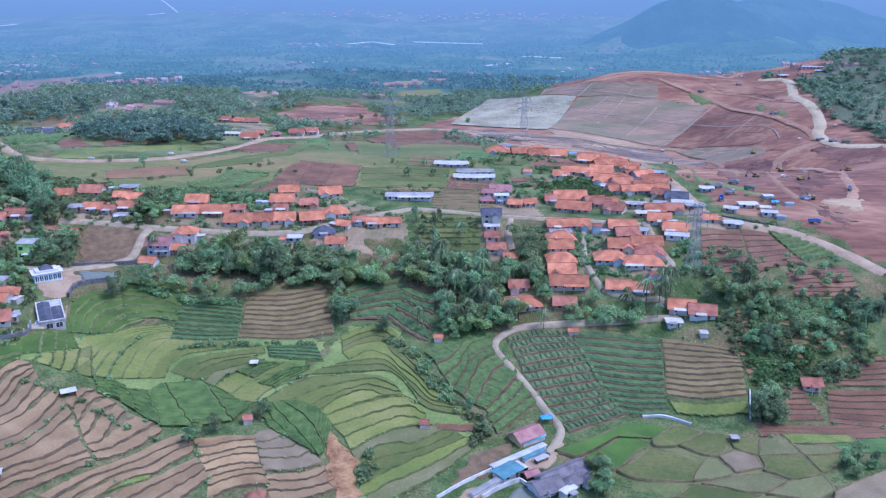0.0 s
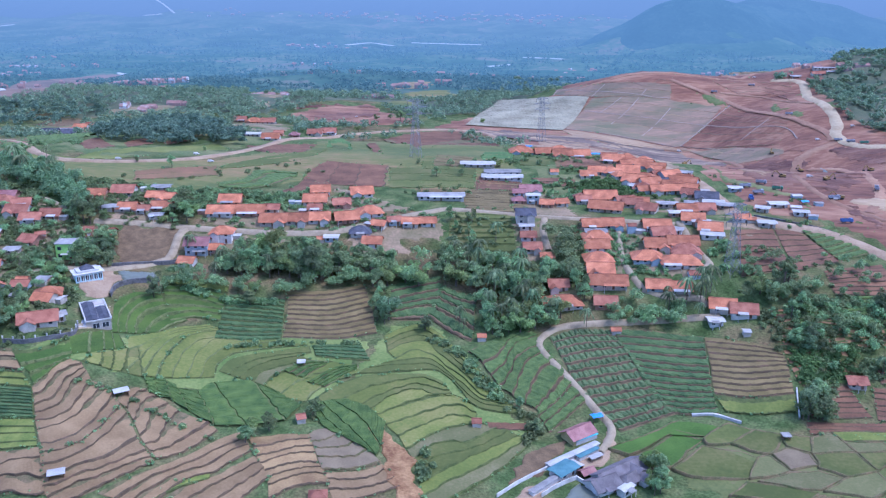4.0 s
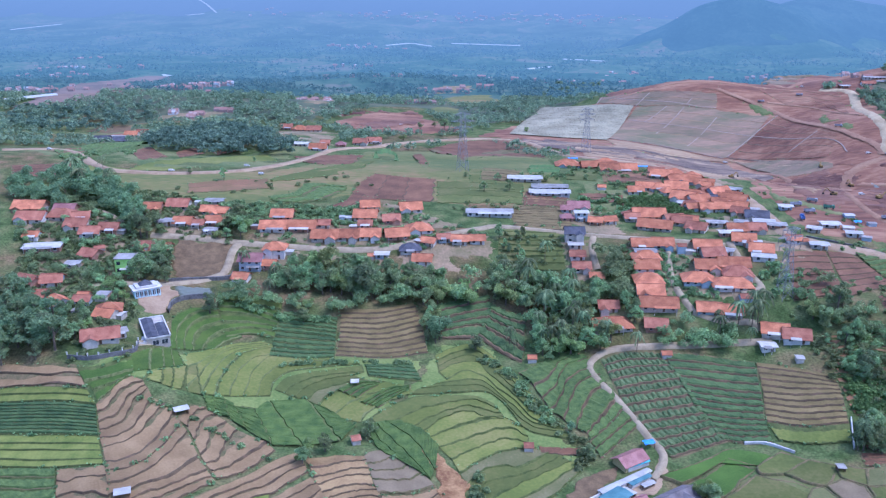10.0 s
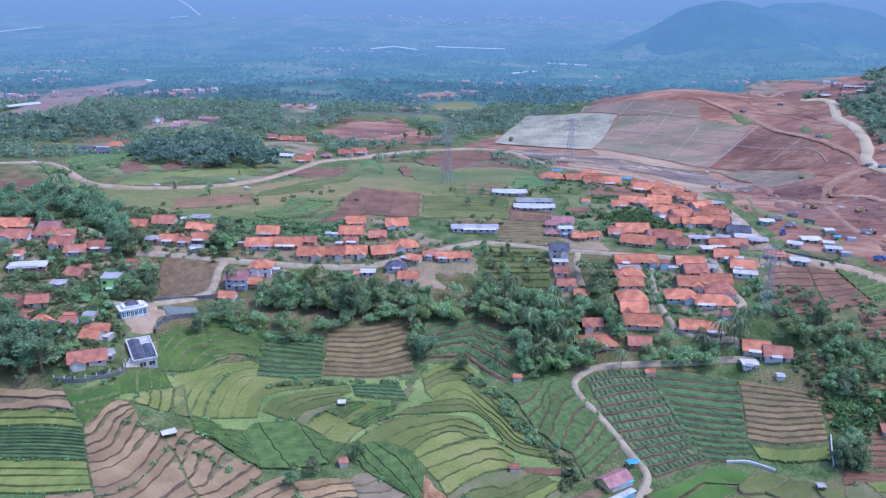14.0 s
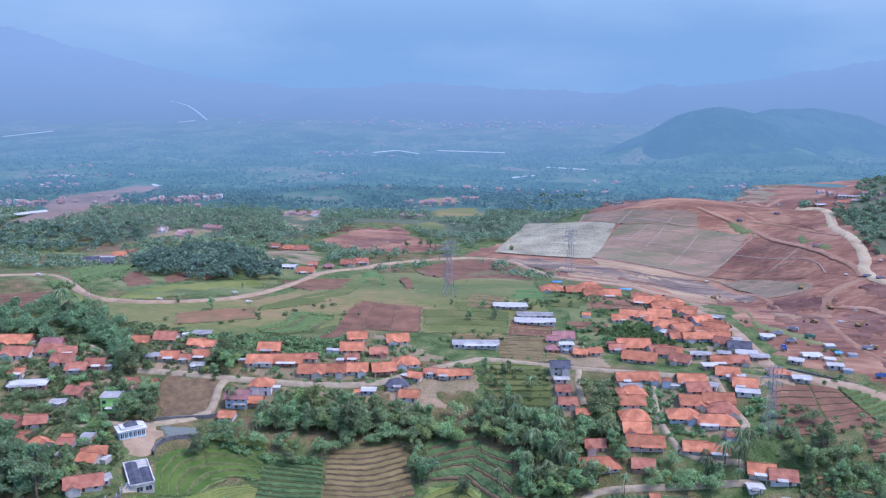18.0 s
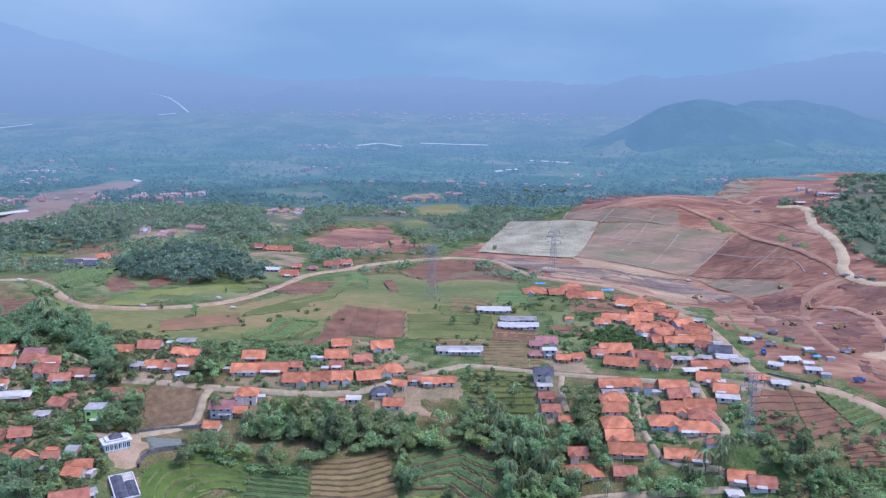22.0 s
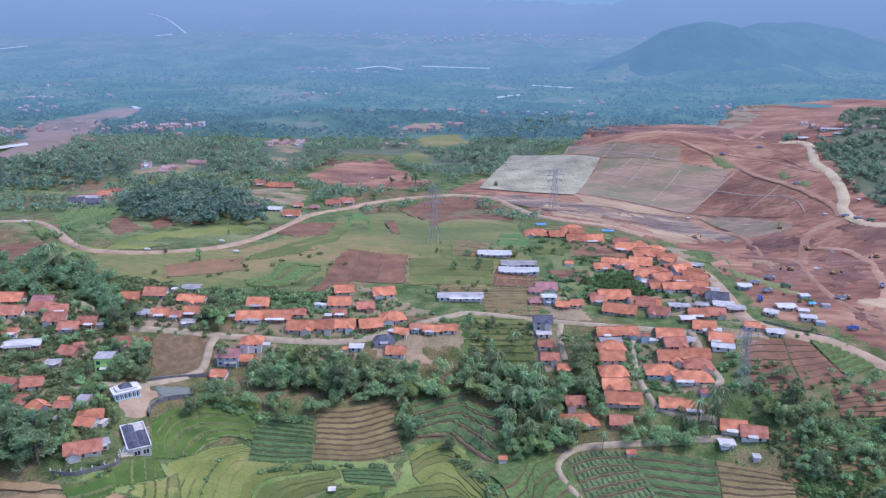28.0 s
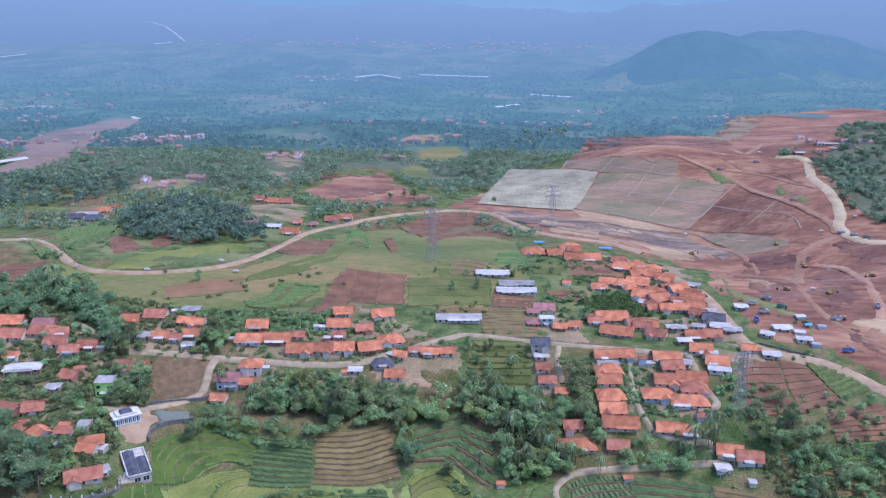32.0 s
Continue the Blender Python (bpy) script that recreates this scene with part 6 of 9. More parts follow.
loft('gradered', 4, ((245.6, 853.9), (283.2, 866.7), (315.8, 841.5)), ((265.3, 810.1), (287.9, 799.9), (291.6, 749.8)))
loft('wet', 1, ((15.7, 758.4), (61.4, 738.0), (106.0, 711.2), (126.5, 707.9)), ((21.3, 724.9), (57.3, 701.4), (92.4, 685.6), (117.5, 691.2)))
loft('silt', 1, ((89.8, 765.1), (113.9, 751.4), (155.5, 739.0), (190.4, 721.4)), ((95.0, 732.6), (117.3, 720.7), (152.6, 725.6), (184.8, 718.4)), ((119.3, 710.7), (146.4, 719.8), (171.3, 722.2), (190.4, 712.5)))
loft('wet', 1, ((150.1, 714.4), (175.0, 717.3), (189.3, 683.3), (197.3, 635.6)), ((142.8, 699.4), (158.8, 687.0), (173.3, 656.4), (186.2, 627.0)))
loft('grade', 2, ((189.5, 714.4), (214.7, 693.5), (234.7, 651.4)), ((201.6, 665.3), (217.9, 649.2), (237.5, 639.4)), ((198.3, 634.8), (216.1, 631.6), (236.2, 632.4)))

loft('olive2', 3, ((-27.6, 490.8), (-12.8, 491.6), (2.6, 490.8)), ((-27.5, 457.4), (-13.6, 457.6), (0.8, 456.3)))
loft('olive2', 2, ((-27.8, 535.7), (-19.7, 535.1), (-10.2, 530.8)), ((-27.6, 497.7), (-20.1, 497.1), (-12.3, 495.3)))
loft('clay2', 2, ((-27.5, 452.1), (-13.7, 452.3), (-0.2, 452.6)), ((-27.5, 441.4), (-13.9, 442.2), (-1.8, 441.5)))
loft('clay2', 3, ((4.7, 472.0), (15.5, 472.5), (28.4, 472.0)), ((3.0, 454.5), (14.2, 455.0), (26.6, 454.5)))
loft('clay', 2, ((57.6, 535.2), (73.0, 537.1), (84.7, 534.8)), ((54.1, 511.0), (71.9, 507.8), (86.5, 504.3)))
loft('green3', 2, ((11.1, 563.1), (20.9, 566.9), (31.4, 565.5)), ((8.0, 521.7), (17.3, 520.9), (26.2, 519.0)))
loft('bandg', 5, ((61.9, 481.4), (74.7, 481.6), (88.5, 478.0)), ((53.7, 451.8), (69.2, 452.0), (84.7, 451.9)))
loft('clay', 2, ((33.8, 483.8), (46.0, 485.8), (58.7, 484.1)), ((43.8, 468.7), (50.8, 468.0), (56.8, 463.2)))
loft('olive2', 2, ((32.1, 531.4), (40.7, 536.5), (52.5, 534.9)), ((30.1, 511.1), (37.7, 510.2), (47.1, 508.9)))


def ribbon(pts, width, up, step=2.5, ragged=0.0, seed=0, skirt=1.4):
    line = smooth_line(pts, step)
    t = np.gradient(line, axis=0)
    t /= np.linalg.norm(t, axis=1)[:, None] + 1e-9
    side = np.column_stack([t[:, 1], -t[:, 0]])
    rng = np.random.RandomState(seed)
    cols = []
    for k, dz in ((-0.85, -skirt), (-0.5, 0.0), (0.0, 0.03), (0.5, 0.0), (0.85, -skirt)):
        w = width * k + (rng.rand(len(line)) - 0.5) * ragged * abs(k)
        p = line + side * w[:, None]
        z = np.maximum(height(line[:, 0], line[:, 1]), height(p[:, 0], p[:, 1])) + up + dz
        cols.append(np.column_stack([p, z]))
    n = len(line)
    vv = np.concatenate(cols)
    k = np.arange(4 * n).reshape(4, n)[:, :-1].ravel()
    return vv, np.stack([k, k + n, k + n + 1, k + 1], 1)


ROAD_LABEL = {"ochre": ("earth_bench", "narrow pale ochre bench along the quarry foot"), "dark_earth": ("earth_bench", "dark wet bench along the quarry foot"), "track": ("earth_track", "reddish earth track worn by trucks"), "dirt": ("dirt_road", "pale brown unpaved dirt road"), "haul": ("haul_road", "wide pale earth haul road on the quarry"), "pave": ("village_lane", "narrow pale concrete village lane")}
for i, (kind, width, *pts) in enumerate(ROADS):
    rough = kind in ("track", "ochre", "dark_earth")
    vv, ff = ribbon(pts, width * (0.8 if rough else 1.0), (0.5 if rough else 0.75) + 0.0004 * pts[0][1], ragged=width * (0.45 if rough else 0.25) if kind != "pave" else 0.3, seed=i, skirt=0.7 if rough else 1.4)
    name, label = ROAD_LABEL[kind]
    tagged(new(name, mesh(name, vv, ff, [M[kind]], smooth=True)), label, "road", kind="structure")


for i, pts in enumerate(DRAINS):
    vv, ff = ribbon(pts, 0.65, 0.9, 4.0, 0.0, i, 0.25)
    tagged(new("drain_channel", mesh("drain_channel", vv, ff, [M["concrete"]])), "pale concrete drain line across the quarry slope", "drain", kind="structure")
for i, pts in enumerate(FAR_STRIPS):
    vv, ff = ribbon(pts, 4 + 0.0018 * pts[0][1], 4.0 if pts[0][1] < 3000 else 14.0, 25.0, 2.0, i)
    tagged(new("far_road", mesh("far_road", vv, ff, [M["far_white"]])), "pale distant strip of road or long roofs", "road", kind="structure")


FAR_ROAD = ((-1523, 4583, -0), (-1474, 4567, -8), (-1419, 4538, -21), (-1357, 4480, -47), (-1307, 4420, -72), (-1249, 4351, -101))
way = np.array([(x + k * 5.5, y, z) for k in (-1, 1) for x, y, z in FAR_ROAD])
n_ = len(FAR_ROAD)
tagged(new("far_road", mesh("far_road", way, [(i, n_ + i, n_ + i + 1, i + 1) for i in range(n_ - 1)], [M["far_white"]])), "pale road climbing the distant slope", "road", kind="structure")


# ---- houses ----
FARMYARD = [
    (27.2, 255.9, 9.6, 6.0, 36.0, 'm', 1),
    (29.5, 253.9, 8.7, 1.3, 31.0, 'c', 1),
    (24.0, 244.6, 22.0, 1.9, 37.0, 'w', 1),
    (28.8, 245.6, 9.0, 1.5, 39.0, 't', 1),
    (19.7, 235.6, 7.8, 4.6, 42.0, 't', 1),
    (23.8, 238.5, 4.0, 3.2, -48.0, 'w', 1),
    (26.9, 235.2, 4.8, 3.2, 31.0, 'm', 1),
    (36.7, 235.4, 17.1, 6.5, 35.0, 'p', 1),
    (40.5, 232.9, 9.8, 4.5, 38.0, 'p', 1),
    (30.7, 229.1, 8.3, 6.5, 30.0, 'p', 1),
    (37.3, 226.7, 5.2, 2.6, 43.0, 'w', 1),
    (13.8, 228.6, 14.8, 1.8, 44.0, 'g', 1),
    (31.1, 243.7, 4.6, 1.6, 34.0, 'w', 1),
]

HOUSES = [
    (-243.8, 410.7, 14.5, 9.6, 0, 'o', 1),
    (-225.9, 410.1, 9.6, 8.2, 0, 'm', 1),
    (-236.5, 410.5, 2.7, 3.0, 0, 'g', 1),
    (-224.6, 401.9, 13.7, 9.6, 0, 'r', 1),
    (-236.3, 396.5, 12.7, 9.6, 0, 'r', 1),
    (-214.6, 401.3, 7.6, 7.0, 12, 'r', 1),
    (-213.1, 393.6, 9.9, 9.1, 0, 'r', 1),
    (-204.7, 387.7, 8.5, 7.9, 6, 'r', 1),
    (-197.3, 392.3, 8.5, 7.9, 0, 'r', 1),
    (-191.5, 390.5, 3.9, 3.0, 0, 'w', 1),
    (-228.6, 379.7, 6.0, 5.5, 0, 'o', 1),
    (-220.1, 371.9, 15.6, 7.5, 8, 'w', 1),
]

HOUSES += [
    (-172.7, 378.8, 13, 8.5, -4, 'o', 1),
    (-212.6, 340.4, 10, 9, -30, 'r', 1),
    (-203.2, 342.2, 8, 7, 15, 'r', 1),
    (-193.3, 325.3, 8, 7, -40, 'o', 1),
    (-183.1, 325.8, 6, 5, 0, 'r', 1),
    (-169.4, 318.1, 9, 8, 18, 'o', 1),
    (-176.9, 329.4, 4.5, 4, 0, 'g', 1),
    (-158.6, 295.6, 4.5, 4, 30, 'g', 1),
    (-202.6, 329.4, 7, 6, -25, 'r', 1),
]

HOUSES += [
    (97.3, 477.9, 13, 9, -20, 'o', 1),
    (92.1, 455.5, 8, 6.5, 10, 'o', 1),
    (113.7, 445.7, 8, 7, -25, 'r', 1),
    (103.5, 470.2, 8, 7, -20, 'd', 1),
    (94.4, 507.6, 11, 9, 12, 'o', 1),
    (118.4, 474.4, 8, 7, -30, 'o', 1),
    (56.2, 436.6, 7, 6.5, 0, 'r', 1),
    (84.9, 485.8, 8, 7, 15, 'o', 1),
    (66.6, 585.9, 9, 8, -6, 'o', 1),
    (105.4, 517.9, 9, 8, -25, 'o', 1),
    (89.1, 541.8, 9, 7, -8, 'r', 1),
    (106.0, 484.5, 7, 6, 20, 'r', 1),
    (107.6, 464.7, 7, 6, -10, 'o', 1),
    (79.9, 429.4, 9, 7.5, -8, 'r', 1),
    (120.8, 448.0, 6, 4.5, -15, 'g', 1),
    (96.0, 406.6, 6, 4.5, 0, 'w', 1),
]

HOUSES += [
    (-197.6, 369.5, 7.9, 7.3, -20, 'r', 1),
    (-195.8, 374.6, 4.3, 3.2, 25, 'r', 1),
    (-201.3, 359.4, 5.3, 4.2, 5, 'g', 1),
    (-175.6, 379.2, 9.2, 8.5, 0, 'r', 1),
    (-168.0, 379.9, 6.6, 6.2, 0, 'r', 1),
    (-185.9, 420.0, 8.3, 7.6, 0, 'o', 1),
    (-174.8, 426.0, 10.3, 9.5, 0, 'r', 1),
    (-157.6, 420.8, 7.6, 7.0, 0, 'o', 1),
    (-151.6, 419.6, 7.5, 6.8, -8, 'o', 1),
    (-150.8, 407.3, 8.5, 7.9, 0, 'o', 1),
    (-173.9, 402.7, 8.1, 4.9, 0, 'g', 1),
    (-165.7, 403.5, 7.9, 7.3, 0, 'o', 1),
]

HOUSES += [
    (-158.4, 402.2, 6.0, 5.5, 0, 'r', 1),
    (-150.4, 396.7, 5.5, 4.2, 0, 'g', 1),
    (-166.7, 431.6, 3.0, 3.0, 0, 'w', 1),
    (-158.9, 434.4, 8.4, 5.0, 0, 'g', 1),
    (-212.9, 341.6, 7.8, 7.2, -20, 'r', 1),
    (-203.4, 343.1, 7.7, 7.1, 5, 'r', 1),
    (-192.0, 324.8, 4.9, 4.2, 30, 'r', 1),
    (-184.6, 330.3, 4.6, 4.2, 0, 'o', 1),
    (-177.0, 332.1, 4.9, 4.2, 0, 'g', 1),
    (-168.4, 312.5, 7.0, 6.5, -12, 'o', 1),
    (-164.4, 314.9, 4.6, 4.2, -12, 'w', 1),
    (-162.6, 293.1, 12.5, 8.4, 20, 'r', 1),
]

HOUSES += [
    (-157.5, 296.8, 5.1, 4.2, 30, 'g', 1),
    (-181.7, 315.7, 2.7, 3.0, 0, 'g', 1),
    (-201.8, 331.5, 6.4, 5.9, 10, 'r', 1),
    (-120.6, 419.7, 10.1, 9.3, 0, 'o', 1),
    (-121.9, 404.4, 11.8, 9.6, 0, 'o', 1),
    (-108.9, 405.6, 14.4, 9.6, 0, 'o', 1),
    (-130.7, 404.1, 4.4, 3.0, 0, 'w', 1),
    (-98.5, 409.3, 6.2, 5.7, 0, 'r', 1),
    (-125.3, 371.7, 9.7, 8.2, 0, 'm', 2, ("wall_blue", "light blue")),
    (-116.5, 381.5, 9.6, 8.2, 0, 'o', 2, ("wall_white", "white")),
    (-110.6, 382.2, 4.4, 3.0, 0, 'w', 1),
    (-127.1, 360.1, 6.4, 5.9, -10, 'o', 1),
]

HOUSES += [
    (-117.7, 372.1, 6.0, 5.5, 0, 'o', 1),
    (-110.9, 360.9, 2.4, 3.2, 0, 'o', 1),
    (-95.6, 396.2, 11.7, 9.6, 0, 'o', 1),
    (-84.6, 396.6, 9.7, 8.9, 0, 'o', 1),
    (-74.5, 397.6, 9.7, 8.9, 4, 'o', 1),
    (-61.9, 398.0, 10.2, 9.3, 14, 'o', 1),
    (-51.5, 404.6, 11.4, 9.6, 14, 'o', 1),
    (-79.3, 422.6, 10.9, 9.6, 0, 'o', 1),
    (-77.9, 409.5, 5.9, 5.5, 0, 'r', 1),
    (-83.5, 406.8, 3.2, 3.0, 0, 'w', 1),
    (-87.4, 419.4, 2.7, 3.0, 0, 'w', 1),
    (-90.8, 419.9, 2.5, 3.0, 0, 'w', 1),
]

HOUSES += [
    (-79.1, 439.2, 9.1, 8.4, 8, 'o', 1),
    (-57.8, 436.4, 10.6, 9.6, 12, 'o', 1),
    (-66.1, 417.5, 7.8, 7.2, 12, 'r', 1),
    (-45.8, 392.1, 6.1, 5.6, -20, 'o', 1),
    (-39.3, 395.7, 5.6, 5.1, 12, 'r', 1),
    (-31.4, 395.1, 7.0, 6.5, -6, 'o', 1),
    (-23.5, 396.2, 6.7, 6.2, 4, 'o', 1),
    (-54.4, 385.9, 8.9, 7.6, 6, 'd', 1),
    (-48.3, 378.8, 8.1, 7.4, -4, 'o', 1),
    (-50.9, 392.1, 3.1, 3.0, -30, 'w', 1),
    (-71.9, 378.9, 3.0, 3.2, 0, 'o', 1),
    (-67.0, 380.0, 5.6, 4.2, 0, 'w', 1),
]

HOUSES += [
    (5.1, 506.6, 19.2, 7.5, -3, 'w', 1),
    (18.3, 489.6, 19.6, 7.5, -3, 'g', 1),
    (17.4, 478.6, 21.7, 7.5, -3, 'w', 1),
    (-17.0, 433.1, 22.8, 7.5, 0, 'g', 1),
    (23.9, 446.8, 5.6, 4.8, 0, 'm', 1),
    (30.4, 453.1, 10.6, 8.4, 0, 'm', 1),
    (22.5, 430.9, 5.9, 5.0, 0, 'm', 1),
    (29.6, 431.5, 6.0, 4.2, 0, 'w', 2),
    (36.4, 426.7, 6.2, 5.7, -12, 'o', 1),
    (43.6, 429.6, 6.0, 5.5, 12, 'o', 1),
    (55.7, 442.0, 6.2, 5.5, 0, 'r', 1),
    (65.7, 442.6, 16.1, 11.0, 0, 'o', 1),
]

HOUSES += [
    (65.2, 421.2, 16.0, 9.6, -18, 'o', 1),
    (76.8, 433.6, 8.8, 7.8, 10, 'r', 1),
    (83.9, 431.2, 8.4, 7.4, -12, 'o', 1),
    (84.9, 417.5, 9.2, 8.5, -28, 'r', 1),
    (94.9, 426.5, 5.5, 4.2, 0, 'g', 1),
    (48.4, 493.6, 4.6, 4.2, 0, 'o', 1),
    (66.7, 487.4, 8.2, 7.3, 0, 'o', 1),
    (73.2, 495.4, 8.9, 7.8, -10, 'o', 1),
    (80.9, 493.4, 9.6, 8.5, 8, 'o', 1),
    (90.9, 493.7, 12.2, 10.8, -12, 'o', 1),
    (83.2, 487.3, 4.6, 4.2, -30, 'g', 1),
    (90.9, 474.4, 12.1, 10.7, -25, 'o', 1),
]

HOUSES += [
    (97.5, 468.6, 10.9, 9.6, 18, 'o', 1),
    (107.9, 495.9, 6.5, 5.7, -35, 'o', 1),
    (111.4, 481.4, 11.2, 9.9, 24, 'o', 1),
    (116.6, 466.4, 12.5, 10.9, -28, 'o', 1),
    (116.1, 456.0, 8.2, 7.3, -25, 'o', 1),
    (99.5, 454.1, 8.9, 7.8, 0, 'o', 1),
    (107.6, 454.3, 9.8, 8.6, -3, 'o', 1),
    (92.0, 459.4, 9.8, 8.6, -12, 'r', 1),
    (122.9, 487.4, 6.1, 4.2, -25, 'g', 1),
    (88.4, 463.8, 5.1, 4.2, -35, 'g', 1),
    (36.0, 564.6, 14.8, 11.0, 0, 'o', 1),
    (50.1, 562.2, 10.5, 9.2, 6, 'o', 1),
]

HOUSES += [
    (65.1, 595.1, 13.8, 10.9, 0, 'o', 1),
    (60.4, 546.9, 11.6, 10.3, 0, 'o', 1),
    (71.0, 547.8, 12.6, 10.9, 0, 'o', 1),
    (87.9, 520.9, 11.6, 10.3, -16, 'o', 1),
    (96.8, 526.2, 11.2, 9.9, 10, 'o', 1),
    (102.4, 507.7, 11.8, 10.4, -30, 'o', 1),
    (108.5, 499.8, 9.9, 8.7, -18, 'o', 1),
    (96.4, 511.9, 9.2, 8.2, 0, 'o', 1),
    (119.8, 437.5, 10.7, 8.4, -12, 'd', 1),
    (108.9, 426.8, 5.6, 4.2, -12, 'g', 1),
    (120.3, 427.2, 9.6, 5.8, -12, 'w', 1),
    (103.1, 414.2, 8.7, 8.1, -4, 'o', 1),
]

HOUSES += [
    (112.2, 415.1, 8.7, 8.1, -4, 'r', 1),
    (97.7, 425.4, 7.3, 4.4, 0, 'g', 1),
    (101.2, 395.9, 9.8, 9.0, -12, 'o', 1),
    (103.8, 391.0, 7.3, 4.4, -14, 'w', 1),
    (105.8, 383.9, 9.8, 9.0, -14, 'o', 1),
    (104.8, 376.5, 9.2, 5.5, -14, 'w', 1),
    (125.0, 421.8, 8.0, 4.8, -10, 'g', 1),
    (22.7, 400.5, 8.5, 7.2, 0, 'd', 2),
    (22.7, 393.1, 5.9, 4.2, 0, 'w', 1),
    (22.8, 385.6, 6.3, 5.8, 0, 'r', 1),
    (23.9, 377.2, 7.4, 6.8, 0, 'r', 1),
    (29.7, 369.0, 5.2, 4.8, 0, 'o', 1),
]

HOUSES += [
    (53.3, 392.8, 9.1, 8.4, 0, 'o', 1),
    (62.8, 393.0, 9.1, 8.4, 0, 'o', 1),
    (53.7, 385.7, 8.8, 5.3, 0, 'g', 1),
    (53.4, 381.4, 12.0, 9.6, 0, 'o', 1),
    (52.2, 374.3, 10.4, 9.6, 0, 'o', 1),
    (51.4, 363.0, 11.7, 9.6, 0, 'o', 1),
    (50.3, 352.7, 10.6, 9.6, -2, 'o', 1),
    (52.2, 343.4, 14.8, 9.6, -5, 'o', 1),
    (31.8, 332.8, 14.8, 9.6, 4, 'o', 1),
    (49.1, 331.2, 8.3, 7.6, -5, 'r', 1),
    (31.5, 344.1, 7.5, 6.8, 0, 'r', 1),
    (70.3, 385.6, 3.7, 3.2, 0, 'r', 2),
]

HOUSES += [
    (74.0, 384.6, 4.2, 3.0, 0, 'w', 1),
    (82.5, 389.1, 11.8, 9.6, -4, 'o', 1),
    (90.5, 383.3, 5.3, 4.2, -30, 'g', 1),
    (83.2, 381.6, 9.6, 8.8, 4, 'r', 1),
    (78.5, 371.1, 10.4, 9.6, -4, 'o', 1),
    (90.0, 371.4, 12.7, 9.6, -4, 'o', 1),
    (72.3, 360.8, 12.8, 9.6, -4, 'o', 1),
    (84.8, 353.8, 16.0, 9.6, -4, 'o', 1),
    (89.5, 363.7, 12.0, 9.6, -4, 'r', 1),
    (72.0, 339.2, 9.1, 8.4, -7, 'o', 1),
    (80.2, 337.3, 9.1, 8.4, -7, 'o', 1),
    (94.9, 325.6, 9.6, 8.8, -12, 'o', 1),
]

HOUSES += [
    (101.8, 321.0, 9.5, 8.7, -12, 'r', 1),
    (89.9, 317.2, 5.1, 4.2, 0, 'w', 1),
    (124.6, 396.4, 6.1, 5.6, -8, 'o', 1),
    (88.2, 343.6, 4.9, 4.2, 0, 'r', 1),
    (141.6, 416.6, 5.7, 4.2, -25, 'w', 1),
    (152.2, 425.3, 8.4, 5.0, 0, 'w', 1),
    (159.8, 420.9, 5.0, 4.2, -15, 'w', 1),
    (158.1, 410.6, 6.4, 4.2, -12, 'w', 1),
    (162.1, 405.1, 4.2, 3.0, -20, 'g', 1),
    (168.0, 441.4, 4.6, 4.2, 0, 'w', 1),
    (174.5, 428.9, 3.8, 3.0, 0, 'g', 1),
    (139.9, 454.1, 6.2, 4.2, -8, 'w', 1),
]

HOUSES += [
    (134.1, 390.7, 7.4, 4.4, -6, 'w', 1),
    (128.5, 394.5, 3.7, 3.2, 0, 'o', 1),
    (-199.6, 707.0, 11.8, 9.6, 0, 'r', 1),
    (-192.2, 774.4, 10.2, 9.3, 0, 'r', 1),
    (-178.5, 765.5, 12.7, 9.6, -6, 'o', 1),
    (-165.9, 764.2, 12.1, 9.6, 0, 'r', 1),
    (-168.7, 638.3, 13.3, 8.4, 0, 'm', 1),
    (-153.6, 634.6, 12.8, 7.5, -5, 'w', 1),
    (-136.0, 614.7, 11.6, 9.6, 0, 'o', 1),
    (-139.2, 662.8, 6.6, 6.2, 0, 'r', 1),
    (-126.9, 659.8, 7.1, 6.0, 0, 'm', 1),
    (-114.9, 686.6, 10.6, 9.6, 0, 'r', 1),
]

HOUSES += [
    (-105.3, 697.9, 10.8, 9.6, 0, 'r', 1),
    (-328.6, 700.3, 11.8, 8.4, 10, 'd', 1),
    (-323.6, 713.6, 17.5, 7.5, 0, 'g', 1),
    (-315.1, 728.8, 10.1, 9.3, 0, 'o', 1),
    (-308.9, 738.3, 10.2, 9.3, 0, 'r', 1),
    (-310.4, 692.8, 11.1, 8.4, 0, 'd', 1),
    (357.7, 863.8, 19.5, 6.0, -10, 'g', 1),
    (344.7, 846.3, 11.4, 6.0, 0, 'r', 1),
    (357.6, 847.3, 7.5, 4.7, -20, 'g', 1),
    (323.4, 847.2, 9.2, 6.0, 0, 'g', 1),
]

HOUSES += [
    (-1.8, 313.3, 3.2, 3.2, 0.0, 'o', 1),
    (-6.1, 258.7, 2.9, 3.2, 0.0, 'r', 1),
    (-63.7, 255.0, 2.7, 3.2, 20.0, 'r', 1),
    (50.4, 314.3, 3.7, 3.2, 0.0, 'o', 1),
    (98.8, 307.0, 2.6, 3.2, -5.0, 'w', 1),
    (-53.3, 216.4, 5.0, 4.2, 5.0, 'r', 1),
    (130.7, 282.7, 6.1, 5.2, -3.0, 'r', 1),
]

SHEDS = [
    (-123.2, 260.3, 4.4, 3.0, 30.0, 'w', 1),
    (-125.4, 213.5, 4.2, 3.0, 20.0, 'w', 1),
    (-68.4, 289.9, 2.5, 2.5, 5.0, 'w', 1),
    (94.3, 251.5, 2.3, 2.5, 0.0, 'g', 1),
]

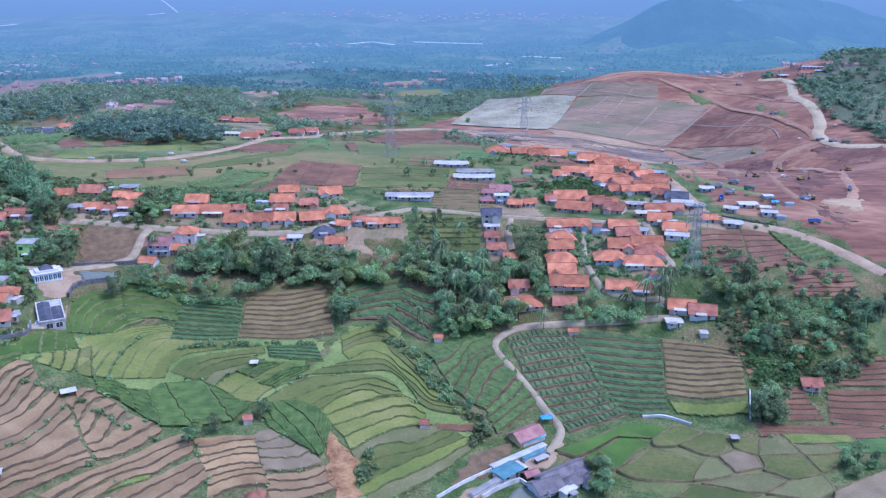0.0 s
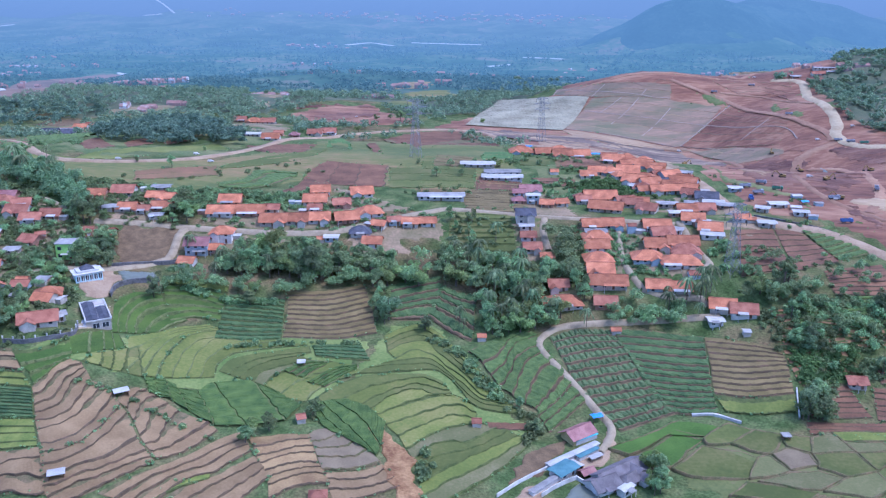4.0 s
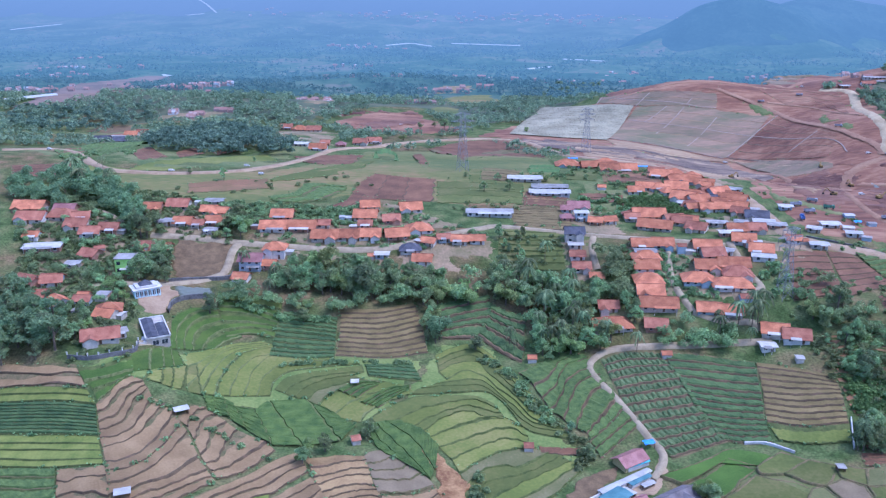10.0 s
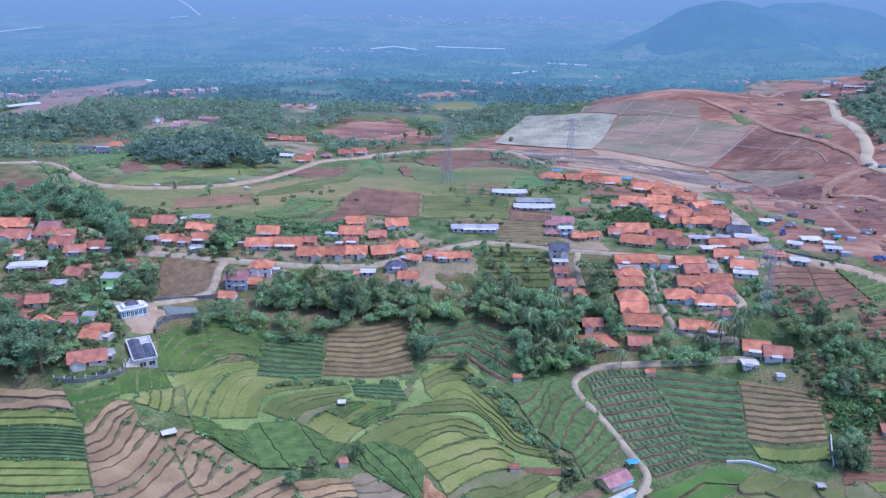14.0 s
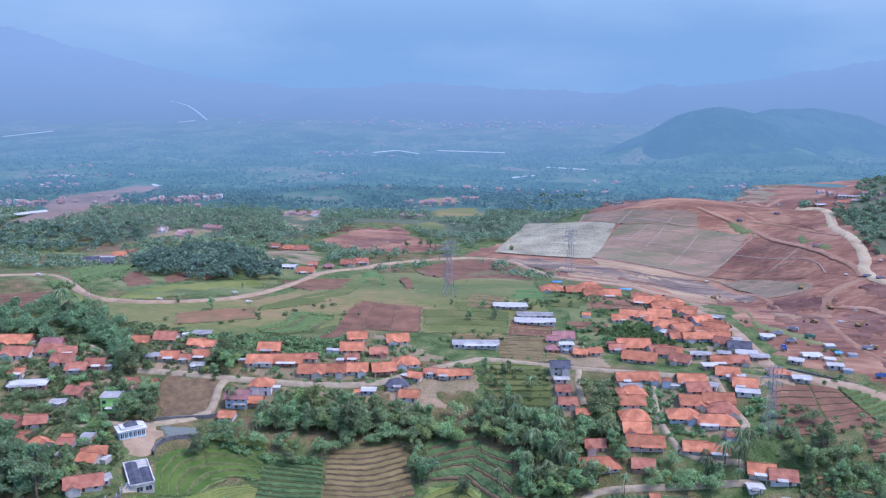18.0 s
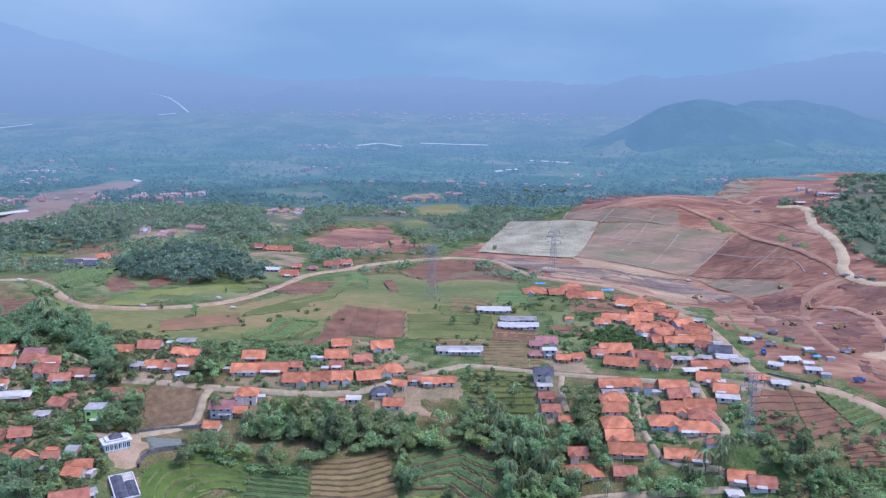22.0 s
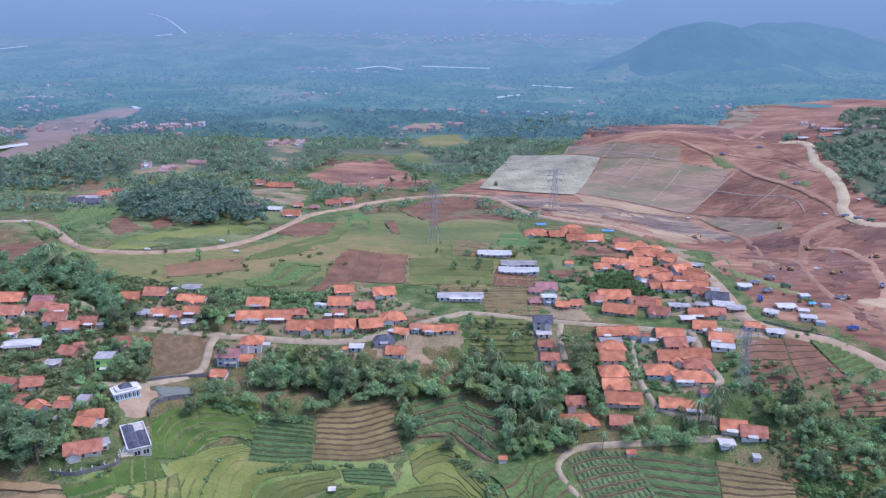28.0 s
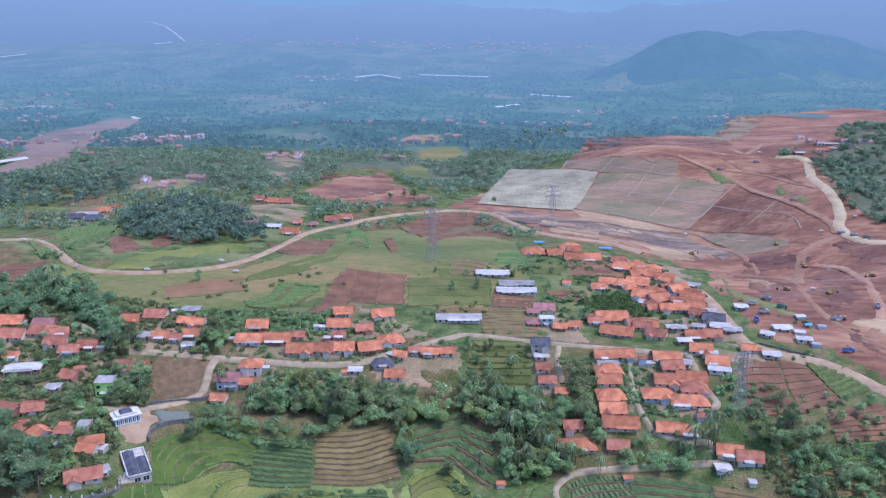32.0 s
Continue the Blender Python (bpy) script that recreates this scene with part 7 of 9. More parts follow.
WOODS = [
    ('broad', 120, 8, (-106.9, 362.8), (-85.4, 375.9), (-50.4, 362.7), (-14.0, 373.2), (12.0, 369.2), (40.7, 336.4), (26.3, 317.4), (1.6, 311.8), (0.9, 336.8), (-15.7, 354.2), (-47.1, 347.9), (-96.4, 346.3), (-115.6, 355.1)),
    ('Wbroad', 60, 7, (-106.9, 362.8), (-85.4, 375.9), (-50.4, 362.7), (-14.0, 373.2), (12.0, 369.2), (40.7, 336.4), (26.3, 317.4), (1.6, 311.8), (0.9, 336.8), (-15.7, 354.2), (-47.1, 347.9), (-96.4, 346.3), (-115.6, 355.1)),
    ('palm', 30, 8.5, (-14.1, 371.5), (12.2, 371.0), (35.3, 332.2), (24.0, 317.6), (2.2, 320.0), (1.0, 339.3)),
    ('palm', 8, 7, (-114.6, 362.7), (-104.3, 362.8), (-81.7, 347.4), (-111.4, 347.0)),
]

WOODS += [
    ('palm', 8, 8, (70.8, 342.0), (97.5, 333.2), (99.4, 315.6), (71.3, 322.3)),
    ('palm', 1, 7, (141.0, 287.2), (143.9, 288.3), (143.6, 284.8), (140.6, 284.9)),
    ('palm', 6, 10, (-246.2, 458.3), (-219.1, 460.9), (-209.5, 435.2), (-235.3, 433.0)),
    ('Wbroad', 34, 6, (-132.1, 345.1), (-122.5, 350.5), (-91.3, 339.1), (-72.9, 343.3), (-49.4, 349.3), (-49.1, 344.5), (-78.9, 334.5), (-104.6, 333.7), (-128.8, 336.8)),
    ('dark', 30, 10.5, (-217.2, 326.2), (-195.4, 330.7), (-179.4, 305.1), (-171.3, 278.0), (-196.3, 282.3)),
    ('Wdark', 24, 9, (-266.2, 448.3), (-225.2, 460.4), (-198.5, 421.2), (-207.1, 413.3), (-247.0, 407.9)),
]

WOODS += [
    ('broad', 9, 8, (-192.6, 401.5), (-177.6, 409.8), (-169.9, 384.9), (-184.0, 379.1)),
    ('broad', 8, 8, (-152.2, 409.7), (-137.7, 414.5), (-133.6, 390.4), (-145.6, 389.5)),
    ('broad', 12, 9, (-177.8, 372.4), (-162.8, 374.2), (-153.9, 345.1), (-166.9, 342.5)),
    ('Wbroad', 18, 4.5, (91.7, 338.4), (106.5, 340.2), (121.7, 321.6), (154.8, 317.9), (141.7, 287.2), (109.3, 285.6), (108.7, 296.8), (95.0, 333.0)),
    ('Wbroad', 10, 5, (132.6, 352.0), (178.9, 370.4), (158.5, 326.3), (126.6, 322.6)),
    ('Wbroad', 26, 7, (32.3, 386.7), (45.7, 385.6), (41.5, 344.9), (28.2, 352.1)),
    ('Wbroad', 22, 5.5, (52.1, 332.6), (80.5, 326.6), (79.2, 316.2), (49.6, 318.3)),
]

WOODS += [
    ('shrub', 190, 2.6, (-171.8, 438.6), (-120.6, 437.4), (-85.2, 442.3), (-85.6, 409.7), (-137.6, 402.1), (-153.0, 412.8)),
    ('shrub', 50, 3, (-201.3, 420.9), (-163.9, 421.3), (-161.9, 404.2), (-185.8, 396.7)),
    ('shrub', 50, 2.6, (30.7, 473.4), (60.8, 480.0), (54.5, 440.6), (26.4, 433.1)),
    ('banana', 50, 3.4, (49.5, 469.1), (86.8, 479.1), (95.6, 435.2), (77.0, 446.7), (52.1, 444.8)),
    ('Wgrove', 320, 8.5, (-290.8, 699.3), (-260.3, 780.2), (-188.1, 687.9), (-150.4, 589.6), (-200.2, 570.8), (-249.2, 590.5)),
    ('broad', 10, 6, (-13.3, 404.0), (-2.0, 404.7), (-3.4, 375.1), (-14.0, 373.2)),
    ('shrub', 45, 1.8, (-11.8, 405.9), (16.5, 407.6), (16.4, 374.0), (-13.5, 374.2)),
]

WOODS += [
    ('broad', 12, 6, (28.2, 352.1), (42.0, 344.9), (42.4, 331.6), (28.4, 334.6)),
    ('shrub', 20, 3, (-274.6, 508.5), (-267.4, 596.9), (-243.8, 554.6), (-260.3, 499.0)),
    ('Wbroad', 18, 5, (-238.7, 390.0), (-221.6, 387.6), (-192.9, 360.8), (-185.9, 336.6), (-219.2, 346.8)),
    ('shrub', 220, 2.8, (-262.2, 439.9), (-204.8, 447.1), (-163.1, 439.7), (-165.4, 416.5), (-200.1, 417.5), (-250.5, 415.2)),
    ('broad', 9, 5, (-190.1, 326.4), (-179.4, 326.1), (-165.1, 293.0), (-171.4, 290.0)),
    ('Wbroad', 9, 4.2, (118.5, 299.3), (130.7, 304.7), (114.2, 257.8), (105.2, 260.4)),
    ('shrub', 70, 1.8, (114.4, 305.2), (131.8, 307.5), (122.1, 276.4), (110.7, 277.3)),
]

WOODS += [
    ('banana', 90, 2.6, (112.3, 299.5), (136.7, 297.3), (133.3, 284.2), (109.0, 281.1)),
    ('shrub', 170, 2.2, (105.7, 321.7), (159.0, 321.8), (153.8, 298.1), (106.7, 294.3)),
    ('dark', 14, 6.5, (156.9, 328.0), (178.3, 330.1), (167.7, 306.6), (150.5, 300.5)),
    ('dark', 5, 6, (117.6, 303.5), (124.9, 303.2), (122.2, 294.4), (114.9, 294.2)),
    ('broad', 14, 7, (111.7, 336.6), (128.2, 338.4), (122.2, 311.3), (108.1, 314.3)),
    ('shrub', 60, 2.2, (134.4, 290.5), (152.7, 295.5), (149.0, 285.7), (134.1, 283.7)),
    ('broad', 4, 6, (154.3, 299.5), (161.7, 302.0), (155.9, 290.4), (150.8, 290.5)),
    ('broad', 5, 7, (106.8, 273.8), (118.0, 277.6), (109.8, 259.2), (101.6, 257.2)),
]

WOODS += [
    ('broad', 7, 5, (121.7, 238.7), (137.0, 241.6), (128.1, 229.7), (116.9, 227.2)),
    ('broad', 8, 6, (41.7, 240.5), (51.6, 241.8), (51.3, 225.8), (42.4, 222.6)),
    ('broad', 3, 4.5, (-82.3, 242.4), (-74.5, 249.5), (-75.2, 243.0), (-80.3, 241.1)),
    ('broad', 3, 5, (-63.1, 261.2), (-58.5, 263.3), (-58.6, 256.0), (-62.4, 255.7)),
    ('broad', 7, 7, (-45.5, 342.5), (-39.6, 344.1), (-38.7, 322.8), (-44.4, 321.7)),
    ('broad', 3, 6, (-98.4, 338.9), (-89.0, 339.1), (-87.4, 329.2), (-96.7, 329.0)),
    ('broad', 4, 6, (-74.1, 353.4), (-59.6, 355.9), (-58.9, 346.7), (-73.0, 344.1)),
    ('broad', 6, 5, (108.7, 274.6), (120.1, 278.5), (111.3, 257.6), (102.8, 256.9)),
]

WOODS += [
    ('shrub', 26, 2.2, (-98.5, 303.2), (-42.6, 308.9), (-42.4, 305.6), (-97.9, 300.5)),
    ('shrub', 22, 2.6, (-124.9, 340.4), (-104.6, 333.7), (-80.7, 330.8), (-80.5, 329.5), (-104.1, 331.5), (-124.1, 336.8)),
    ('shrub', 22, 2.4, (-18.4, 320.9), (-0.7, 283.3), (7.9, 266.6), (5.7, 263.4), (-4.9, 280.0), (-20.7, 314.3)),
    ('shrub', 24, 1.8, (-138.7, 265.5), (-122.2, 261.3), (-89.7, 242.9), (-90.2, 241.2), (-122.0, 257.8), (-138.7, 262.6)),
    ('shrub', 9, 3.2, (8.4, 272.3), (16.6, 258.8), (13.1, 246.3), (9.5, 245.7), (8.9, 257.8)),
    ('shrub', 6, 3, (-26.5, 228.1), (-22.2, 239.9), (-20.5, 234.5), (-23.1, 225.5)),
]

WOODS += [
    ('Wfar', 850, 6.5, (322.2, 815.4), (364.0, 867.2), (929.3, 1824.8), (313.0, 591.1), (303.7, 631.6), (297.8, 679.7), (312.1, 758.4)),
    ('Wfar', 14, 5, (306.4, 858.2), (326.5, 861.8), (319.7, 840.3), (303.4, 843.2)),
    ('shrub', 110, 2.2, (43.8, 391.3), (90.5, 387.3), (96.1, 345.9), (44.4, 344.5)),
    ('shrub', 160, 2.4, (27.4, 589.1), (95.0, 569.4), (116.5, 533.7), (125.5, 425.5), (86.5, 409.9), (52.1, 444.8)),
    ('shrub', 140, 2.2, (-139.9, 417.5), (-90.9, 417.7), (-70.3, 445.7), (-16.2, 399.7), (-48.9, 385.5), (-130.3, 387.7)),
    ('shrub', 230, 2.4, (-254.0, 422.7), (-225.0, 422.4), (-187.1, 396.6), (-181.4, 379.4), (-185.9, 336.6), (-213.0, 332.8)),
]

WOODS += [
    ('shrub', 110, 2.2, (-197.9, 336.5), (-167.9, 343.3), (-146.9, 283.0), (-169.2, 278.9)),
    ('shrub', 40, 2.2, (-192.9, 360.8), (-172.4, 363.6), (-161.2, 327.1), (-180.8, 323.9)),
    ('broad', 10, 5, (-189.0, 353.7), (-173.3, 358.7), (-165.4, 325.9), (-172.8, 315.1)),
    ('shrub', 70, 2.4, (-191.3, 425.4), (-153.4, 437.0), (-138.5, 388.0), (-176.3, 388.5)),
    ('shrub', 110, 2.4, (-135.8, 382.0), (-64.5, 378.8), (-60.7, 363.9), (-104.3, 362.8)),
    ('shrub', 34, 2.0, (-20.9, 319.6), (8.9, 269.9), (11.6, 264.3), (5.9, 263.8), (-22.9, 315.1)),
    ('shrub', 120, 2.2, (120.0, 323.3), (157.8, 324.6), (148.5, 303.6), (117.3, 302.8)),
    ('shrub', 16, 2.6, (3.9, 520.2), (36.6, 529.5), (34.7, 511.3), (-0.6, 498.4)),
]

WOODS += [
    ('shrub', 12, 2.4, (-40.0, 456.1), (1.1, 464.7), (3.0, 442.4), (-36.5, 438.7)),
    ('shrub', 14, 2.4, (-194.8, 463.2), (-89.9, 511.0), (-73.3, 479.0), (-174.2, 446.6)),
    ('shrub', 14, 3.5, (103.9, 382.2), (118.4, 361.7), (114.9, 336.3), (97.5, 342.2)),
    ('shrub', 8, 2, (149.4, 410.6), (161.5, 391.6), (156.4, 385.8), (141.3, 389.1)),
    ('shrub', 10, 2.5, (108.5, 501.6), (120.3, 458.9), (112.6, 442.4), (101.7, 487.1)),
    ('shrub', 16, 1.8, (130.8, 496.3), (151.5, 458.4), (170.5, 435.0), (165.9, 430.9), (143.8, 454.0)),
]

WOODS += [
    ('Wgrove', 170, 7.0, (-414.6, 720.3), (-487.7, 860.7), (-409.8, 852.7), (-354.1, 878.8), (-321.6, 795.6), (-369.1, 747.1)),
    ('Wdark', 60, 8, (-277.7, 459.1), (-263.8, 469.2), (-242.5, 479.1), (-218.4, 458.9), (-192.0, 424.8), (-184.9, 390.0), (-197.4, 405.3), (-225.2, 424.5), (-258.8, 422.4)),
    ('Wfar', 120, 7.0, (12.8, 868.8), (67.4, 1119.9), (175.7, 1429.3), (210.2, 1637.9), (43.3, 1211.2), (-34.0, 1019.9)),
]

WOODS += [
    ('Wbroad', 34, 4.2, (-251.2, 407.5), (-226.5, 421.0), (-191.3, 396.6), (-170.1, 389.7), (-176.5, 350.3), (-163.8, 323.3), (-165.5, 285.6), (-193.2, 291.2), (-228.7, 362.3)),
    ('shrub', 260, 2.2, (-251.2, 407.5), (-226.5, 421.0), (-183.7, 397.9), (-159.5, 364.9), (-176.5, 350.3), (-163.8, 323.3), (-165.5, 285.6), (-193.2, 291.2), (-228.7, 362.3)),
    ('Wbroad', 22, 5.0, (118.3, 372.2), (129.4, 352.5), (145.0, 341.1), (162.6, 331.3), (148.6, 299.9), (124.7, 306.4), (113.4, 319.4), (97.5, 328.4)),
    ('shrub', 90, 2.0, (119.8, 377.1), (131.6, 358.2), (149.1, 350.9), (165.9, 338.5), (146.6, 295.1), (110.2, 296.7), (96.0, 331.3)),
    ('banana', 70, 2.8, (62.0, 480.6), (77.4, 485.7), (84.4, 466.2), (85.8, 451.8), (67.9, 452.6), (56.5, 457.0)),
    ('shrub', 120, 1.6, (-151.7, 430.7), (-125.2, 443.7), (-97.4, 438.6), (-114.9, 421.9), (-139.0, 403.9), (-145.5, 397.4)),
]

LONE_TREES = [
    ('light', -96.0, 362.3, 13),
    ('light', -88.3, 360.8, 11),
    ('dark', -76.5, 347.5, 12),
    ('dark', -70.3, 345.8, 11),
    ('broad', -67.1, 349.6, 9),
    ('dark', -181.2, 387.7, 13),
    ('dark', -186.9, 397.7, 11),
    ('dark', -168.0, 360.4, 10),
    ('dark', -162.4, 360.1, 9),
    ('dark', -161.3, 351.7, 9),
    ('dark', -182.2, 375.3, 8),
    ('palm', -241.9, 457.1, 12),
    ('palm', -238.9, 459.6, 13),
    ('palm', -233.5, 456.3, 11),
    ('palm', -242.6, 496.4, 8),
    ('broad', -167.4, 482.2, 5),
    ('broad', -166.6, 551.9, 5),
    ('broad', -19.3, 478.8, 6),
    ('broad', -5.1, 482.5, 6),
    ('broad', -270.4, 537.3, 6),
    ('broad', -190.7, 494.1, 3.5),
    ('broad', -11.2, 505.8, 6),
    ('broad', 17.4, 505.0, 6),
    ('broad', -29.9, 510.7, 3.5),
]

LONE_TREES += [
    ('broad', -39.9, 503.8, 3),
    ('dark', -133.5, 331.7, 7),
    ('dark', -38.6, 328.0, 9),
    ('dark', -41.7, 331.1, 9),
    ('dark', -36.5, 334.0, 8),
    ('dark', -23.8, 322.2, 5),
    ('dark', 9.3, 269.7, 5.5),
    ('dark', -60.8, 258.4, 6),
    ('broad', -72.9, 248.9, 5),
    ('light', -77.7, 248.0, 4),
    ('broad', 13.7, 256.8, 6),
    ('dark', 104.4, 263.1, 7),
    ('dark', 108.5, 266.2, 8),
    ('dark', 109.8, 264.6, 6),
    ('palm', -134.3, 342.0, 7),
    ('palm', -111.2, 343.8, 7),
    ('palm', -8.5, 321.4, 7),
    ('palm', -10.2, 325.6, 6),
    ('broad', -0.2, 321.8, 5),
    ('palm', -127.8, 369.3, 7),
    ('palm', -104.5, 352.1, 7),
    ('palm', -101.0, 349.5, 7),
    ('palm', 7.9, 384.0, 8),
    ('palm', -5.7, 370.8, 9),
]

LONE_TREES += [
    ('palm', -0.7, 369.2, 9),
    ('palm', 39.1, 315.8, 8),
    ('broad', -161.6, 655.9, 7),
    ('broad', -73.9, 793.5, 9),
    ('broad', -61.4, 806.3, 9),
    ('broad', -52.0, 795.5, 8),
    ('broad', -84.1, 722.8, 6),
    ('broad', 22.5, 791.0, 6),
]

PYLONS = [
    (103.3, 343.1, 30),
    (-32.1, 531.3, 36),
    (64.2, 693.4, 36),
]


def quads(boxes):
    """Vertices and faces of axis-aligned boxes (x0, x1, y0, y1, z0, z1)."""
    vv, ff = [], []
    for x0, x1, y0, y1, z0, z1 in boxes:
        k = len(vv)
        vv += [(x0, y0, z0), (x1, y0, z0), (x1, y1, z0), (x0, y1, z0), (x0, y0, z1), (x1, y0, z1), (x1, y1, z1), (x0, y1, z1)]
        ff += [(k, k + 3, k + 2, k + 1), (k + 4, k + 5, k + 6, k + 7), (k, k + 1, k + 5, k + 4), (k + 1, k + 2, k + 6, k + 5), (k + 2, k + 3, k + 7, k + 6), (k + 3, k, k + 4, k + 7)]
    return vv, ff


def slab(lower, upper, thick):
    """A sloping roof plane between two edges, each two points, with thickness."""
    (a, b), (d, c) = lower, upper
    top = [a, b, c, d]
    vv = [tuple(p) for p in top] + [(p[0], p[1], p[2] - thick) for p in top]
    return vv, [(0, 1, 2, 3), (7, 6, 5, 4), (0, 4, 5, 1), (1, 5, 6, 2), (2, 6, 7, 3), (3, 7, 4, 0)]


def join(*pieces):
    vv, ff = [], []
    for v, f in pieces:
        k = len(vv)
        vv += list(v)
        ff += [tuple(i + k for i in q) for q in f]
    return vv, ff


def tube(pts, radii, sides=6):
    vv, ff = [], []
    for i, (p, r) in enumerate(zip(pts, radii)):
        for j in range(sides):
            a = 2 * math.pi * j / sides
            vv.append((p[0] + r * math.cos(a), p[1] + r * math.sin(a), p[2]))
    for i in range(len(pts) - 1):
        for j in range(sides):
            a, b = i * sides + j, i * sides + (j + 1) % sides
            ff.append((a, b, b + sides, a + sides))
    return vv, ff


ROOF_LABEL = {"o": "orange clay-tile roof", "r": "faded dark red tile roof", "g": "grey corrugated sheet roof", "w": "white metal sheet roof", "d": "dark slate-grey roof", "t": "turquoise sheet roof", "b": "blue sheet roof", "m": "maroon sheet roof", "p": "weathered purple-grey tile roof", "c": "bright cyan sheet roof"}
WALLS = [("wall_white", "white"), ("wall_white", "white"), ("wall_cream", "cream"), ("wall_cream", "cream"), ("wall_blue", "light blue"), ("wall_brick", "bare brick"), ("wall_cream", "cream"), ("wall_brick", "bare brick")]
rng = random.Random(7)


def house(x, y, w, d, yaw, style, floors, wall=None, name="house"):
    sheet_roof = style in "gwtbc"
    base = new(name)
    base.empty_display_size = 1
    z = min(hz(x, y), 0.75 * hz(x, y - d / 2) + 0.25 * hz(x, y))  # cut into the slope
    base.matrix_world = pose(x, y, z, 0, 0, yaw)
    key, word = wall or rng.choice(WALLS)
    if name == "shed" and w < 5:
        tagged(base, f"small open field shed on posts with {ROOF_LABEL[style]}", "shed", "field sheds")
    else:
        tagged(base, f"{'two-storey' if floors == 2 else 'single-storey'} {word} house with {ROOF_LABEL[style]}", "house", "village houses")
    top = 2.5 * floors - 0.1 if w > 5 else 1.9 * floors
    if d < 2.2:
        top = 1.7
    hx, hy = w / 2, d / 2
    rise = hy * (0.56 if not sheet_roof else 0.16)
    over = 0.85 if w > 5 and d > 4 else 0.3
    hip = (not sheet_roof) and w > d * 1.1 and rng.random() < 0.3
    ridge = hx - hy * 0.9 if hip else hx
    vv, ff = quads([(-hx, hx, -hy, hy, -1.6, top)])
    if not hip:
        vv += [(-hx, 0, top + rise - 0.05), (hx, 0, top + rise - 0.05)]
        ff += [(4, 8, 7), (5, 6, 9), (4, 5, 9, 8), (7, 8, 9, 6)]
    if name == "shed" and w < 5:
        part("wall", mesh("wall", *quads([(-hx, hx, hy - 0.12, hy, -1.0, top), (-hx, -hx + 0.12, -hy + 0.5, hy - 0.12, -1.0, 0.9), (hx - 0.12, hx, -hy + 0.5, hy - 0.12, -1.0, 0.9)]), [M["wood"]]), base, "brown plank back wall")
        for u in (-hx + 0.1, hx - 0.1):
            for v in (-hy + 0.1, hy - 0.25):
                part("post", mesh("post", *quads([(u - 0.07, u + 0.07, v - 0.07, v + 0.07, -1.2, top)]), [M["wood"]]), base)
    else:
        part("wall", mesh("wall", vv, ff, [M[key]]), base)
    s = rise / hy
    lo = top - over * s + 0.1
    hi = top + rise + 0.1
    ex, ey = (hx + over, hy + over)
    rx = ridge if hip else ex
    a, b, c, e = (-ex, -ey, lo), (ex, -ey, lo), (ex, ey, lo), (-ex, ey, lo)
    p, q = (-rx, 0, hi), (rx, 0, hi)
    pieces = [slab((a, b), (p, q), 0.14), slab((c, e), (q, p), 0.14)]
    if hip:
        for tri in ((b, c, q), (e, a, p)):
            pieces.append(([*tri, *[(t[0], t[1], t[2] - 0.14) for t in tri]], [(0, 1, 2), (5, 4, 3), (0, 3, 4, 1), (1, 4, 5, 2), (2, 5, 3, 0)]))
    roof = part("roof", mesh("roof", *join(*pieces), [M["roof_" + style]]), base, ROOF_LABEL[style])
    if not sheet_roof:
        part("ridge_cap", mesh("ridge_cap", *quads([(-rx, rx, -0.16, 0.16, hi - 0.08, hi + 0.09)]), [M["roof_r" if style == "o" else "roof_" + style]]), roof)
    if w > 5 and d > 2.5:
        n = max(2, int(w / 3.2))
        spots = [(-hx + (i + 0.5) * w / n, f) for f in range(floors) for i in range(n)]
        for i, (u, f) in enumerate(spots):
            z0 = 0.8 + 2.6 * f
            if f == 0 and i == n // 2:
                part("door", mesh("door", *quads([(u - 0.48, u + 0.48, -hy - 0.06, -hy + 0.04, 0.0, 2.05)]), [M["wood"]]), base)
                continue
            win = part("window", mesh("window", *quads([(u - 0.75, u - 0.65, -hy - 0.08, -hy + 0.05, z0, z0 + 1.2), (u + 0.65, u + 0.75, -hy - 0.08, -hy + 0.05, z0, z0 + 1.2), (u - 0.65, u + 0.65, -hy - 0.08, -hy + 0.05, z0 + 1.2, z0 + 1.2), (u - 0.8, u + 0.8, -hy - 0.14, -hy + 0.05, z0 - 0.08, z0)]), [M["wall_white"]]), base)
            part("pane", mesh("pane", *quads([(u - 0.65, u + 0.65, -hy - 0.03, -hy + 0.03, z0, z0 + 1.2)]), [M["glass"]]), win)
        if not sheet_roof and w > 7 and rng.random() < 0.4:
            ww, out, u = w * rng.uniform(0.32, 0.45), rng.uniform(1.8, 3.0), rng.choice((-1, 1)) * w * 0.26
            y0, top_w, rise_w = -hy - out, top - 0.15, ww * 0.28
            wing = part("front_wing", mesh("front_wing", [(u - ww / 2, y0, -1.6), (u + ww / 2, y0, -1.6), (u + ww / 2, -hy + 0.1, -1.6), (u - ww / 2, -hy + 0.1, -1.6), (u - ww / 2, y0, top_w), (u + ww / 2, y0, top_w), (u + ww / 2, -hy + 0.1, top_w), (u - ww / 2, -hy + 0.1, top_w), (u, y0, top_w + rise_w), (u, 0, top_w + rise_w)], [(0, 1, 5, 8, 4), (1, 2, 6, 5), (3, 0, 4, 7), (2, 3, 7, 6), (4, 8, 9, 7), (5, 6, 9, 8)], [M[key]]), base)
            sl = rise_w / (ww / 2)
            eaves = top_w - 0.4 * sl + 0.08
